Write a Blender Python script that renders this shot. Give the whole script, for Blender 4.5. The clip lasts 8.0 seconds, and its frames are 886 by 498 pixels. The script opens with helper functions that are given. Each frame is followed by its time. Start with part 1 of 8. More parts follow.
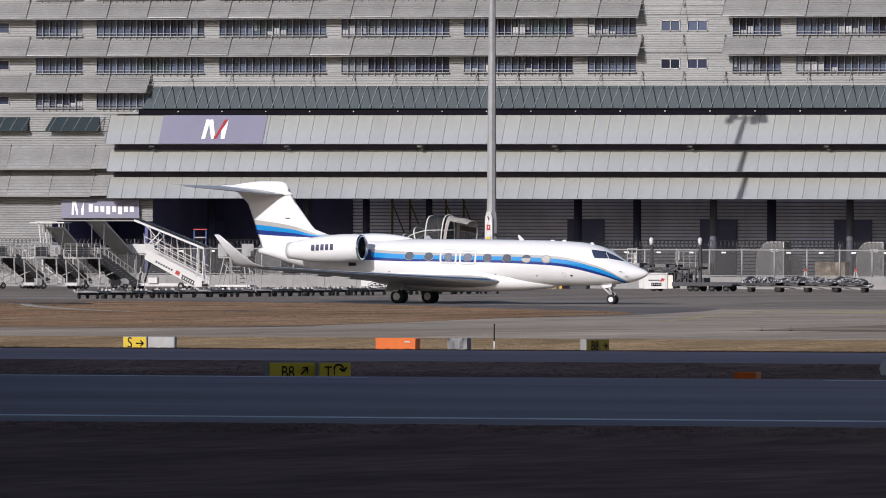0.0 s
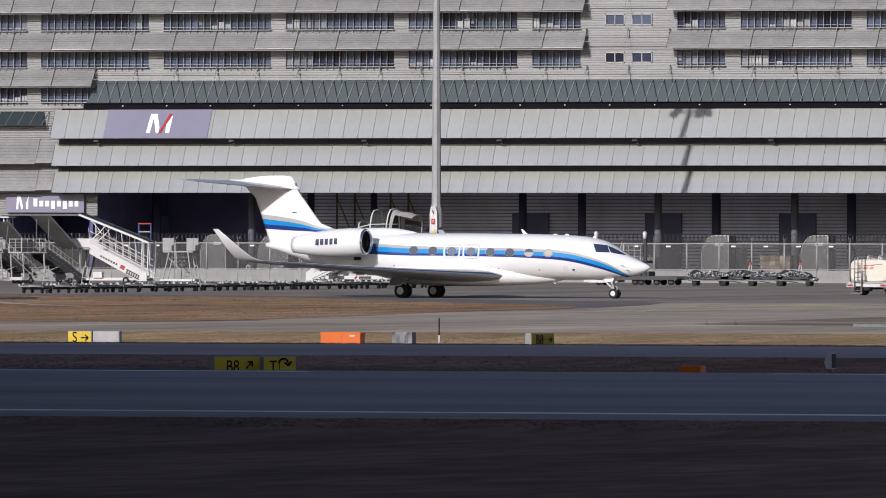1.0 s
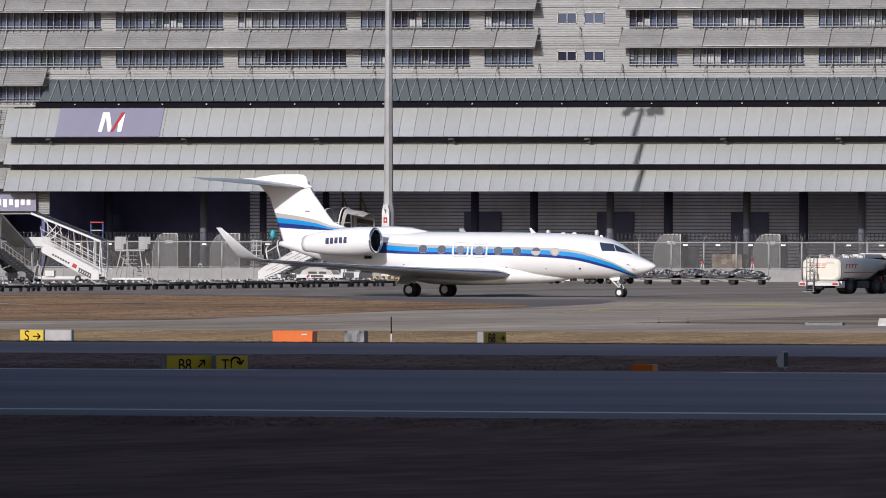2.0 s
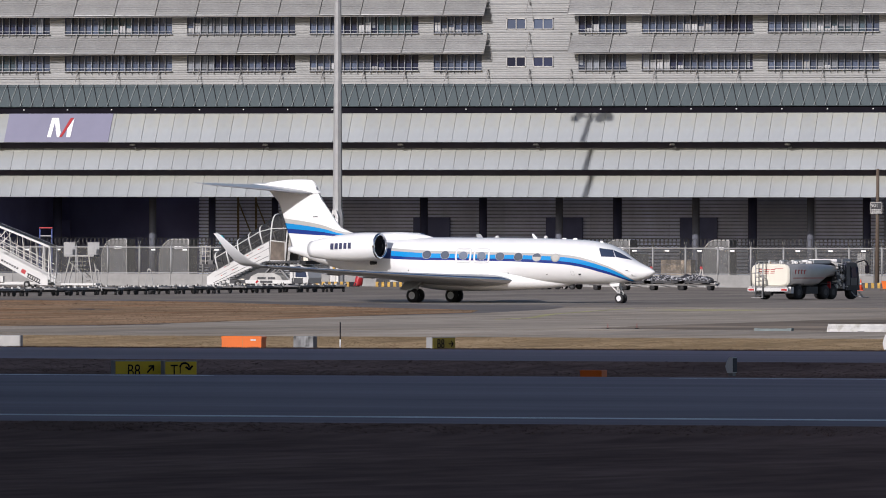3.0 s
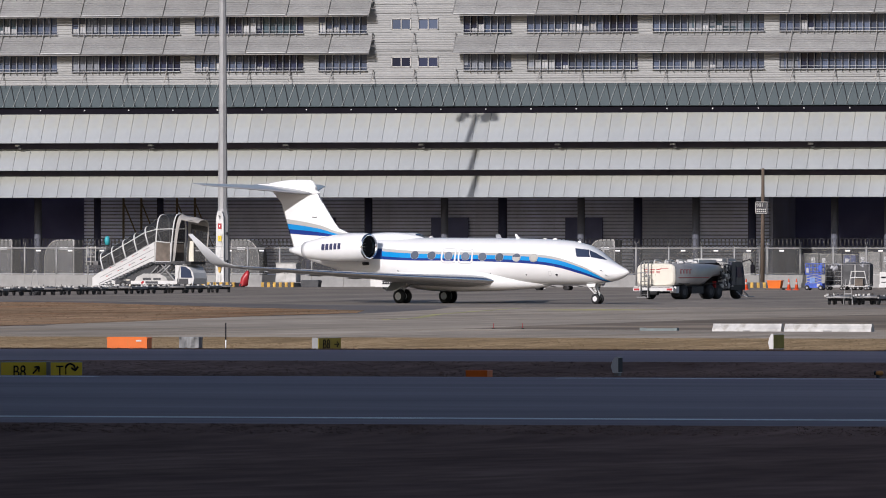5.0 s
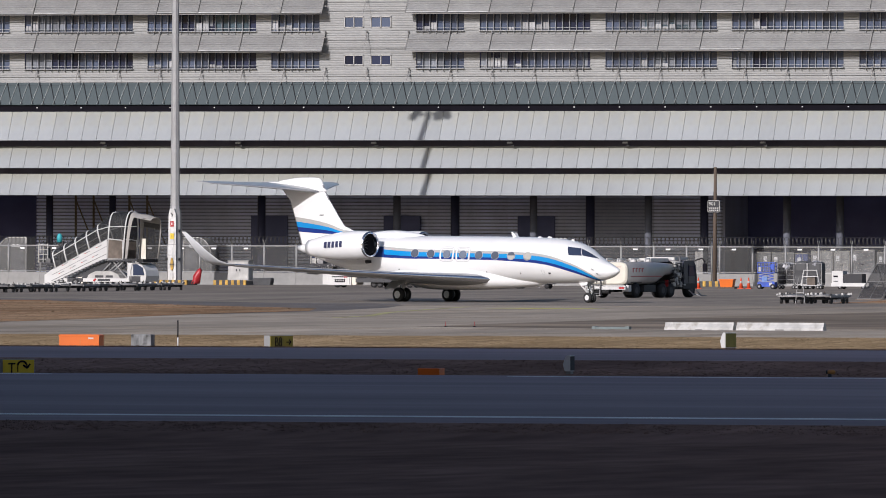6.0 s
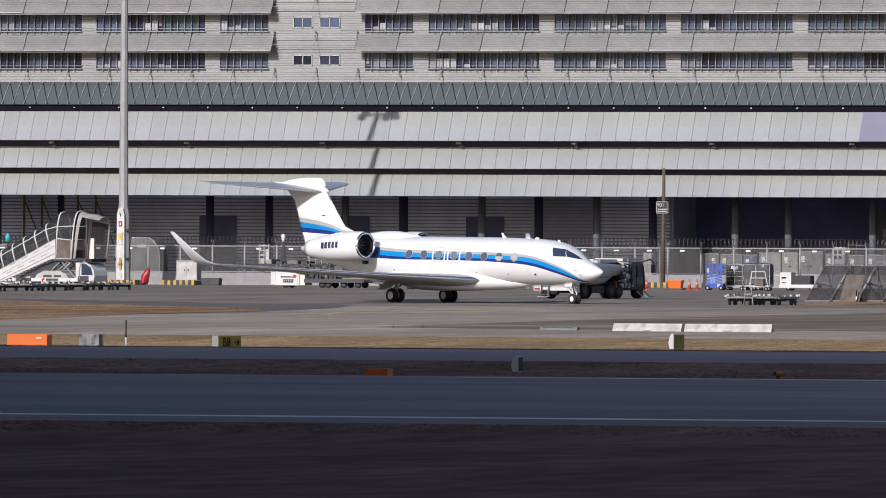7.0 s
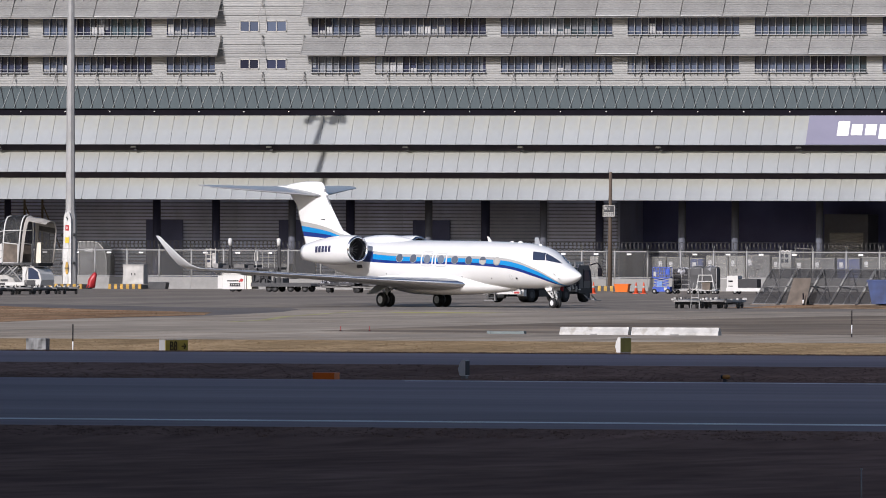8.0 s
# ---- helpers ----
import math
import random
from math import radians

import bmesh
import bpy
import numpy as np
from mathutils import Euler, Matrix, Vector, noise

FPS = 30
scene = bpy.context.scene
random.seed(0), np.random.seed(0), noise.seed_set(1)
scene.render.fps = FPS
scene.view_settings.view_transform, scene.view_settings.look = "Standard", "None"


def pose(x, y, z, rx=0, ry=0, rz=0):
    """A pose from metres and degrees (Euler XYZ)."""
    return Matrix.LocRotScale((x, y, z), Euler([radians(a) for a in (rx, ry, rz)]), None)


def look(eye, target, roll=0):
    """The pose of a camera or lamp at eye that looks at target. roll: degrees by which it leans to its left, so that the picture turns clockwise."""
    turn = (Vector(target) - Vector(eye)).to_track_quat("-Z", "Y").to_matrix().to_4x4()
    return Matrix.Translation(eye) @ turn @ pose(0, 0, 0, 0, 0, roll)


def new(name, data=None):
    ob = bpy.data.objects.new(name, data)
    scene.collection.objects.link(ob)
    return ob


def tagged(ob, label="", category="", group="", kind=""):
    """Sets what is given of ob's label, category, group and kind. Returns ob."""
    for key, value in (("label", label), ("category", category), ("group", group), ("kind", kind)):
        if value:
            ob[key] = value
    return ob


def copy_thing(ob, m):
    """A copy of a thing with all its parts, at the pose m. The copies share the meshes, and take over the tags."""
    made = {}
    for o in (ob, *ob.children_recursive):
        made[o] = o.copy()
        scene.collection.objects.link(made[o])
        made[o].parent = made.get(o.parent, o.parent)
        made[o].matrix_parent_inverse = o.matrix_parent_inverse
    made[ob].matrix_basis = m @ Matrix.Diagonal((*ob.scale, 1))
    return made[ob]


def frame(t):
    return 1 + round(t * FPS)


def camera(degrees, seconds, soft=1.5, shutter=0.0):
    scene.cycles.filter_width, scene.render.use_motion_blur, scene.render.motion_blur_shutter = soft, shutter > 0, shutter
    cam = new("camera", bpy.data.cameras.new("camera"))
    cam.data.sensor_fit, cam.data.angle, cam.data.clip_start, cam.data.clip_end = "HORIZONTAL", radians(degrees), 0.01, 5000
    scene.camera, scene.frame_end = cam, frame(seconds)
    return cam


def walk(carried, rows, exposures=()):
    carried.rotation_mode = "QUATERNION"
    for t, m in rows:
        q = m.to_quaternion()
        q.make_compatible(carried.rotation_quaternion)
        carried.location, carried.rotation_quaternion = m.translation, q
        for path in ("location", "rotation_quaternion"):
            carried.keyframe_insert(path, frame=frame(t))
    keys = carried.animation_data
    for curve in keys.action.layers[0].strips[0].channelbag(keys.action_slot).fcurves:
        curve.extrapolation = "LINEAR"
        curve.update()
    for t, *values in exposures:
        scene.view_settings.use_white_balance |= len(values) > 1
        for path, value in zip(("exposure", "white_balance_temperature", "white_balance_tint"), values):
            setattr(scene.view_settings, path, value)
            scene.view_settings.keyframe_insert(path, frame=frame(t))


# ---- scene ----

# ---------------------------------------------------------------- camera
cam = camera(4.489, 8.0, soft=0.95)
EYE = 3.3
PAN = [  # seconds, yaw, pitch, roll
    (0.0, 17.798, 0.0029, -0.166), (0.5, 17.659, -0.0070, -0.117),
    (1.0, 17.5182, -0.0267, -0.1005), (1.5, 17.396, -0.0393, -0.088),
    (3.0, 17.017, -0.0044, -0.120), (3.5, 16.8738, -0.0030, -0.061),
    (4.0, 16.7142, -0.0066, -0.010), (4.5, 16.5688, -0.0035, 0.000),
    (6.0, 16.1944, -0.0116, -0.1225), (6.5, 16.0783, -0.0165, -0.235),
    (7.0, 15.9328, -0.0078, -0.2666), (7.5, 15.7929, 0.0038, -0.2305),
    (8.0, 15.663, 0.0122, -0.209),
]
walk(cam, [(t, pose(0, 0, EYE, 90 + p, r, y)) for t, y, p, r in PAN], [(0.0, 0.12, 6200, 15.5), (4.0, 0.19, 6200, 15.5), (6.0, 0.19, 6200, 15.5), (7.5, 0.28, 6200, 15.5), (8.0, 0.29, 6200, 15.5)])

# ---------------------------------------------------------------- light
SUN_UP, SUN_SIDE = 25.0, 16.0   # degrees above the horizon, and to the left of the facade's normal
world = bpy.data.worlds.new("sky")
scene.world = world
world.use_nodes = True
wn = world.node_tree
sky = wn.nodes.new("ShaderNodeTexSky")
sky.sky_type = "NISHITA"
sky.sun_disc = False
sky.sun_elevation = radians(SUN_UP)
sky.sun_rotation = radians(180 + SUN_SIDE)
sky.dust_density, sky.ozone_density = 1.8, 2.0
wn.links.new(sky.outputs[0], wn.nodes["Background"].inputs[0])
wn.nodes["Background"].inputs[1].default_value = 0.070
sun = new("sun", bpy.data.lights.new("sun", "SUN"))
sun.data.energy = 3.3
sun.data.angle = radians(0.5)
sun.data.color = (1.0, 0.96, 0.91)
UP, SIDE = radians(SUN_UP), radians(SUN_SIDE)
sun.matrix_world = look((-math.sin(SIDE) * math.cos(UP) * 100, -math.cos(SIDE) * math.cos(UP) * 100, math.sin(UP) * 100), (0, 0, 0))


# ---------------------------------------------------------------- materials
def material(name, color, rough=0.6, metal=0.0, grain=0.0, size=1.0, stain=0.0, stain_size=0.1, bump=0.0, coat=0.0, stretch=(1, 1, 1)):
    """Paint, metal, stone: fine grain and broad stains over one colour."""
    m = bpy.data.materials.new(name)
    m.use_nodes = True
    nt, b = m.node_tree, m.node_tree.nodes["Principled BSDF"]
    b.inputs["Roughness"].default_value, b.inputs["Metallic"].default_value = rough, metal
    b.inputs["Coat Weight"].default_value = coat
    b.inputs["Base Color"].default_value = (*color, 1)
    if not (grain or stain or bump):
        return m
    tc = nt.nodes.new("ShaderNodeTexCoord")
    mp = nt.nodes.new("ShaderNodeMapping")
    mp.inputs["Scale"].default_value = stretch
    nt.links.new(tc.outputs["Object"], mp.inputs[0])
    fine = nt.nodes.new("ShaderNodeTexNoise")
    fine.inputs["Scale"].default_value, fine.inputs["Detail"].default_value = size, 5
    broad = nt.nodes.new("ShaderNodeTexNoise")
    broad.inputs["Scale"].default_value, broad.inputs["Detail"].default_value = stain_size, 4
    nt.links.new(mp.outputs[0], fine.inputs["Vector"])
    nt.links.new(mp.outputs[0], broad.inputs["Vector"])
    last = None
    for tex, amount in ((fine, grain), (broad, stain)):
        mr = nt.nodes.new("ShaderNodeMapRange")
        mr.inputs["From Min"].default_value, mr.inputs["From Max"].default_value = 0.3, 0.7
        mr.inputs["To Min"].default_value, mr.inputs["To Max"].default_value = 1 - amount, 1 + amount
        nt.links.new(tex.outputs[0], mr.inputs[0])
        mul = nt.nodes.new("ShaderNodeVectorMath")
        mul.operation = "SCALE"
        if last:
            nt.links.new(last, mul.inputs[0])
        else:
            mul.inputs[0].default_value = color
        nt.links.new(mr.outputs[0], mul.inputs["Scale"])
        last = mul.outputs[0]
    nt.links.new(last, b.inputs["Base Color"])
    if bump:
        bp = nt.nodes.new("ShaderNodeBump")
        bp.inputs["Strength"].default_value = bump
        bp.inputs["Distance"].default_value = 0.02
        nt.links.new(fine.outputs[0], bp.inputs["Height"])
        nt.links.new(bp.outputs[0], b.inputs["Normal"])
    return m


def vary(m, amount):
    """Lets each piece of a kind differ a little in tone."""
    nt, b = m.node_tree, m.node_tree.nodes["Principled BSDF"]
    info = nt.nodes.new("ShaderNodeObjectInfo")
    mr = nt.nodes.new("ShaderNodeMapRange")
    mr.inputs["To Min"].default_value, mr.inputs["To Max"].default_value = 1 - amount, 1 + amount
    nt.links.new(info.outputs["Random"], mr.inputs[0])
    mul = nt.nodes.new("ShaderNodeVectorMath")
    mul.operation = "SCALE"
    if b.inputs["Base Color"].links:
        nt.links.new(b.inputs["Base Color"].links[0].from_socket, mul.inputs[0])
    else:
        mul.inputs[0].default_value = b.inputs["Base Color"].default_value[:3]
    nt.links.new(mr.outputs[0], mul.inputs["Scale"])
    nt.links.new(mul.outputs[0], b.inputs["Base Color"])
    return m


def netting(name, color, cover):
    """Fine wire mesh: part wire, part gap."""
    m = material(name, color, 0.5, 0.6)
    nt = m.node_tree
    clear = nt.nodes.new("ShaderNodeBsdfTransparent")
    mix = nt.nodes.new("ShaderNodeMixShader")
    mix.inputs[0].default_value = cover
    nt.links.new(clear.outputs[0], mix.inputs[1])
    nt.links.new(nt.nodes["Principled BSDF"].outputs[0], mix.inputs[2])
    nt.links.new(mix.outputs[0], nt.nodes["Material Output"].inputs[0])
    return m


def glass(name, color, rough=0.05, clear=0.0, gloss=0.45):
    m = material(name, color, rough)
    b = m.node_tree.nodes["Principled BSDF"]
    b.inputs["Specular IOR Level"].default_value = gloss
    b.inputs["Transmission Weight"].default_value = clear
    return m


ASPHALT = material("asphalt", (0.216, 0.187, 0.157), 0.85, grain=0.24, size=0.9, stain=0.22, stain_size=0.09, stretch=(1.3, 0.10, 1))
RUNWAY = material("runway_asphalt", (0.275, 0.208, 0.222), 0.8, grain=0.13, size=0.35, stain=0.20, stain_size=0.06, stretch=(0.25, 0.9, 1))
CONCRETE_PAV = material("concrete_pavement", (0.338, 0.290, 0.235), 0.85, grain=0.22, size=0.9, stain=0.26, stain_size=0.08, stretch=(1.2, 0.12, 1))
NEW_ASPHALT = material("newer_asphalt", (0.135, 0.122, 0.115), 0.85, grain=0.22, size=0.9, stain=0.2, stain_size=0.1, stretch=(1.3, 0.10, 1))
TAR = material("tar_patch", (0.185, 0.146, 0.108), 0.75, grain=0.45, size=0.3, stain=0.35, stain_size=0.09, stretch=(0.6, 0.30, 1))
LINE_WHITE = material("line_paint", (0.78, 0.78, 0.76), 0.7, grain=0.15, size=0.7, stain=0.15, stain_size=0.2)
WORN_YELLOW = material("worn_yellow_line", (0.34, 0.315, 0.13), 0.85, grain=0.4, size=0.5, stain=0.4, stain_size=0.12)
LINE_YELLOW = material("yellow_line_paint", (0.40, 0.38, 0.055), 0.8, grain=0.3, size=0.9, stain=0.3, stain_size=0.2)
GRASS = material("dry_grass", (0.250, 0.160, 0.125), 0.95, grain=0.20, size=1.3, stain=0.24, stain_size=0.2, stretch=(1.0, 0.28, 1))
GRASS_BLADE = material("dry_grass_blade", (0.205, 0.132, 0.103), 0.95, grain=0.25, size=0.5, stain=0.30, stain_size=0.10, stretch=(1, 0.3, 1))

# lighter copies of the grass colour for the sunlit strip and island
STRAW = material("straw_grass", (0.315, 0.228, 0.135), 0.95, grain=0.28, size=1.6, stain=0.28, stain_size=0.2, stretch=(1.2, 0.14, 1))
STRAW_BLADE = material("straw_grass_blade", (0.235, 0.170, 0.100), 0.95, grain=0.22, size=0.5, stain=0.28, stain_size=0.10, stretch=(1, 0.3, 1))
BROWN = material("brown_grass", (0.275, 0.190, 0.122), 0.95, grain=0.36, size=1.1, stain=0.36, stain_size=0.16, stretch=(1.2, 0.12, 1))
BROWN_BLADE = material("brown_grass_blade", (0.200, 0.138, 0.089), 0.95, grain=0.28, size=0.5, stain=0.40, stain_size=0.10, stretch=(1, 0.3, 1))


def island_tone(m, amount):
    """Lets each blade of a joined mesh differ in tone."""
    nt, b = m.node_tree, m.node_tree.nodes["Principled BSDF"]
    geo = nt.nodes.new("ShaderNodeNewGeometry")
    mr = nt.nodes.new("ShaderNodeMapRange")
    mr.inputs["To Min"].default_value, mr.inputs["To Max"].default_value = 1 - amount, 1 + amount
    nt.links.new(geo.outputs["Random Per Island"], mr.inputs[0])
    mul = nt.nodes.new("ShaderNodeVectorMath")
    mul.operation = "SCALE"
    nt.links.new(b.inputs["Base Color"].links[0].from_socket, mul.inputs[0])
    nt.links.new(mr.outputs[0], mul.inputs["Scale"])
    nt.links.new(mul.outputs[0], b.inputs["Base Color"])
    return m


def mottled(m, tint, size, lo, hi, stretch):
    """Worn patches of another tint over a ground surface."""
    nt, b = m.node_tree, m.node_tree.nodes["Principled BSDF"]
    tc = nt.nodes.new("ShaderNodeTexCoord")
    mp = nt.nodes.new("ShaderNodeMapping")
    mp.inputs["Scale"].default_value = stretch
    no = nt.nodes.new("ShaderNodeTexNoise")
    no.inputs["Scale"].default_value, no.inputs["Detail"].default_value = size, 5.0
    mr = nt.nodes.new("ShaderNodeMapRange")
    mr.interpolation_type = "SMOOTHSTEP"
    mr.inputs["From Min"].default_value, mr.inputs["From Max"].default_value = lo, hi
    mix = nt.nodes.new("ShaderNodeMix")
    mix.data_type, mix.blend_type = "RGBA", "MULTIPLY"
    mix.inputs[7].default_value = (*tint, 1)
    nt.links.new(tc.outputs["Object"], mp.inputs[0])
    nt.links.new(mp.outputs[0], no.inputs["Vector"])
    nt.links.new(no.outputs["Fac"], mr.inputs[0])
    nt.links.new(mr.outputs[0], mix.inputs["Factor"])
    nt.links.new(b.inputs["Base Color"].links[0].from_socket, mix.inputs[6])
    nt.links.new(mix.outputs[2], b.inputs["Base Color"])
    return m


mottled(CONCRETE_PAV, (0.80, 0.79, 0.77), 0.22, 0.50, 0.62, (1, 0.07, 1))
mottled(CONCRETE_PAV, (1.14, 1.13, 1.10), 0.9, 0.56, 0.66, (1, 0.06, 1))
mottled(ASPHALT, (0.82, 0.82, 0.83), 0.25, 0.50, 0.62, (1, 0.07, 1))
mottled(ASPHALT, (1.16, 1.15, 1.13), 0.8, 0.57, 0.66, (1, 0.07, 1))
for m in (BROWN, BROWN_BLADE):
    mottled(m, (1.18, 0.98, 0.88), 0.30, 0.48, 0.66, (1, 0.10, 1))
    mottled(m, (0.58, 0.58, 0.62), 0.42, 0.55, 0.70, (1, 0.09, 1))
island_tone(GRASS_BLADE, 0.25)
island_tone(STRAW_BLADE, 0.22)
island_tone(BROWN_BLADE, 0.25)
for m, sheen in ((GRASS, 0.0), (GRASS_BLADE, 0.0), (STRAW, 0.0), (STRAW_BLADE, 0.0), (BROWN, 0.0), (BROWN_BLADE, 0.0), (ASPHALT, 0.15), (CONCRETE_PAV, 0.15), (NEW_ASPHALT, 0.15), (TAR, 0.15), (RUNWAY, 0.25), (LINE_WHITE, 0.1)):
    m.node_tree.nodes["Principled BSDF"].inputs["Specular IOR Level"].default_value = sheen
CONCRETE = material("concrete", (0.27, 0.265, 0.255), 0.9, grain=0.08, size=2.5, stain=0.14, stain_size=0.35, bump=0.1)
CLADDING = vary(material("metal_cladding", (0.268, 0.270, 0.264), 0.5, 0.1, grain=0.10, size=2.5, stain=0.10, stain_size=0.25, stretch=(1, 1, 3)), 0.05)
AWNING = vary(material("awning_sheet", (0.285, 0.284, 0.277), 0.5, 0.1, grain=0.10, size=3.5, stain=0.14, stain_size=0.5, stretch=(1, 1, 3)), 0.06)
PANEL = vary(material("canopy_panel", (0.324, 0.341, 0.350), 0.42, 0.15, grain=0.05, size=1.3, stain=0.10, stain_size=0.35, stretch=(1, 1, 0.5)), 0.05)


def weathered(m, tint, lo, hi):
    """Dirt of another tint that has run down from the upper edge of each sheet."""
    nt, b = m.node_tree, m.node_tree.nodes["Principled BSDF"]
    tc, sep = nt.nodes.new("ShaderNodeTexCoord"), nt.nodes.new("ShaderNodeSeparateXYZ")
    nt.links.new(tc.outputs["Generated"], sep.inputs[0])
    streak = nt.nodes.new("ShaderNodeTexNoise")
    streak.inputs["Scale"].default_value, streak.inputs["Detail"].default_value = 0.9, 4
    nt.links.new(tc.outputs["Object"], streak.inputs["Vector"])
    add = nt.nodes.new("ShaderNodeMath")
    add.operation = "ADD"
    nt.links.new(sep.outputs["Z"], add.inputs[0])
    nt.links.new(streak.outputs[0], add.inputs[1])
    mr = nt.nodes.new("ShaderNodeMapRange")
    mr.interpolation_type = "SMOOTHSTEP"
    mr.inputs["From Min"].default_value, mr.inputs["From Max"].default_value = lo, hi
    nt.links.new(add.outputs[0], mr.inputs[0])
    mix = nt.nodes.new("ShaderNodeMix")
    mix.data_type, mix.blend_type = "RGBA", "MULTIPLY"
    mix.inputs[7].default_value = (*tint, 1)
    nt.links.new(mr.outputs[0], mix.inputs["Factor"])
    nt.links.new(b.inputs["Base Color"].links[0].from_socket, mix.inputs[6])
    nt.links.new(mix.outputs[2], b.inputs["Base Color"])
    return m


weathered(PANEL, (1.0, 0.955, 0.82), 0.75, 1.5)
DARK_STEEL = material("dark_steel", (0.028, 0.028, 0.032), 0.6, 0.2, grain=0.1, size=2.0)
STEEL = material("galvanised_steel", (0.26, 0.26, 0.26), 0.5, 0.5, grain=0.06, size=2.0, stain=0.1, stain_size=0.5)
GREY_PAINT = material("grey_paint", (0.30, 0.30, 0.30), 0.5, grain=0.05, size=2.0, stain=0.1, stain_size=0.5)
BRACKET = material("bracket_steel", (0.27, 0.26, 0.25), 0.55, 0.1)
GREEN_GLASS = glass("green_glass", (0.062, 0.083, 0.090), 0.12)
DARK_GREEN_GLASS = glass("dark_green_glass", (0.032, 0.044, 0.048), 0.1)
WINDOW_GLASS = vary(glass("window_glass", (0.073, 0.092, 0.138), 0.04, gloss=0.08), 0.4)
WHITE = material("white_paint", (0.59, 0.585, 0.57), 0.4, grain=0.03, size=2.0, stain=0.06, stain_size=0.6)
CREAM = material("cream_paint", (0.70, 0.66, 0.56), 0.4, grain=0.03, size=2.0, stain=0.06, stain_size=0.6)
SHUTTER = vary(material("shutter_metal", (0.56, 0.62, 0.82), 0.55, 0.2, grain=0.10, size=0.6, stain=0.3, stain_size=0.16, stretch=(1, 1, 0.3)), 0.22)
# shade inside the shutter grooves, put into the colour
GROOVE_SHADE = material("shutter_groove_shade", (0.25, 0.265, 0.36), 0.9, grain=0.2, size=1.0)
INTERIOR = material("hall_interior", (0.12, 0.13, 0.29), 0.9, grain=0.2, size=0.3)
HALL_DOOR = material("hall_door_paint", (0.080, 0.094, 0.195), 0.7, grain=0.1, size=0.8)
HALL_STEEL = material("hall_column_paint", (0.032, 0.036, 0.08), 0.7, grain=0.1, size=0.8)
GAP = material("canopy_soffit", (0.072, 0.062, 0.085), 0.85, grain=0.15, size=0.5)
MULLION = material("mullion_paint", (0.31, 0.315, 0.33), 0.5)
RECESS_SHADE = material("recess_shade_colour", (0.010, 0.009, 0.013), 0.9, grain=0.15, size=0.5)
RECESS_SHADE.node_tree.nodes["Principled BSDF"].inputs["Specular IOR Level"].default_value = 0.05
OLD_STEEL = material("weathered_strut_steel", (0.17, 0.17, 0.175), 0.6, 0.3, grain=0.3, size=3.0, stain=0.3, stain_size=0.8)
DIRTY_BLUE = material("dirty_blue_steel", (0.022, 0.042, 0.13), 0.6, grain=0.25, size=1.5, stain=0.4, stain_size=0.7)
SCRAP = island_tone(material("net_and_film_scraps", (0.33, 0.33, 0.37), 0.5, grain=0.2, size=4.0), 0.95)
DECK = vary(material("worn_dolly_steel", (0.185, 0.18, 0.178), 0.6, 0.3, grain=0.2, size=3.0, stain=0.3, stain_size=0.8), 0.5)
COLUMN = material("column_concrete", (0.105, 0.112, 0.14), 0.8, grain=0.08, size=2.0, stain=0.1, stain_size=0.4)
PURPLE = material("grey_violet_board", (0.205, 0.20, 0.275), 0.5, grain=0.02, size=1.0, stain=0.04, stain_size=0.4)
PURE_WHITE = material("white_lettering", (0.85, 0.85, 0.85), 0.5)
RED = material("red_paint", (0.38, 0.02, 0.025), 0.45, grain=0.04, size=2.0)
ORANGE = material("orange_paint", (0.70, 0.142, 0.007), 0.45, grain=0.04, size=2.0, stain=0.05, stain_size=0.8)
YELLOW = material("sign_yellow", (0.68, 0.475, 0.012), 0.45, grain=0.03, size=3.0)
BLACK = material("black_paint", (0.010, 0.009, 0.013), 0.8)
BLACK.node_tree.nodes["Principled BSDF"].inputs["Specular IOR Level"].default_value = 0.1
RUBBER = material("rubber", (0.016, 0.016, 0.017), 0.8, grain=0.1, size=6.0)
BLUE = material("blue_paint", (0.022, 0.06, 0.24), 0.45, grain=0.05, size=2.0, stain=0.15, stain_size=1.0)
WOOD = material("weathered_wood", (0.105, 0.078, 0.058), 0.85, grain=0.15, size=4.0, stain=0.15, stain_size=0.5, stretch=(4, 4, 0.4))
RUST = material("rusty_sheet", (0.13, 0.105, 0.085), 0.8, grain=0.3, size=2.0, stain=0.25, stain_size=0.8)
PLASTIC_WRAP = material("crumpled_wrap", (0.34, 0.34, 0.36), 0.35, grain=0.5, size=5.0, stain=0.4, stain_size=1.2)
MESH_WIRE = netting("fence_mesh", (0.066, 0.066, 0.064), 0.36)
MESH_SCREEN = netting("screen_mesh", (0.030, 0.030, 0.033), 0.46)
CLEAR_PANEL = netting("tinted_sheet", (0.05, 0.05, 0.05), 0.72)
OLD_WHITE = material("weathered_white", (0.44, 0.43, 0.41), 0.7, grain=0.12, size=2.0, stain=0.2, stain_size=0.8)
TEAL = material("teal_cover", (0.04, 0.36, 0.40), 0.6)
STAIR_DARK = material("weathered_stair_grey", (0.052, 0.052, 0.056), 0.7, grain=0.1, size=2.0, stain=0.2, stain_size=0.5)
TARP = material("dark_tarpaulin", (0.055, 0.056, 0.06), 0.6, grain=0.15, size=2.0, stain=0.2, stain_size=0.8, bump=0.4)


# ---------------------------------------------------------------- mesh helpers
def box(bm, x0, x1, y0, y1, z0, z1):
    v = [bm.verts.new((x, y, z)) for z in (z0, z1) for y in (y0, y1) for x in (x0, x1)]
    for f in ((0, 2, 3, 1), (4, 5, 7, 6), (0, 1, 5, 4), (2, 6, 7, 3), (0, 4, 6, 2), (1, 3, 7, 5)):
        bm.faces.new([v[i] for i in f])
    return bm


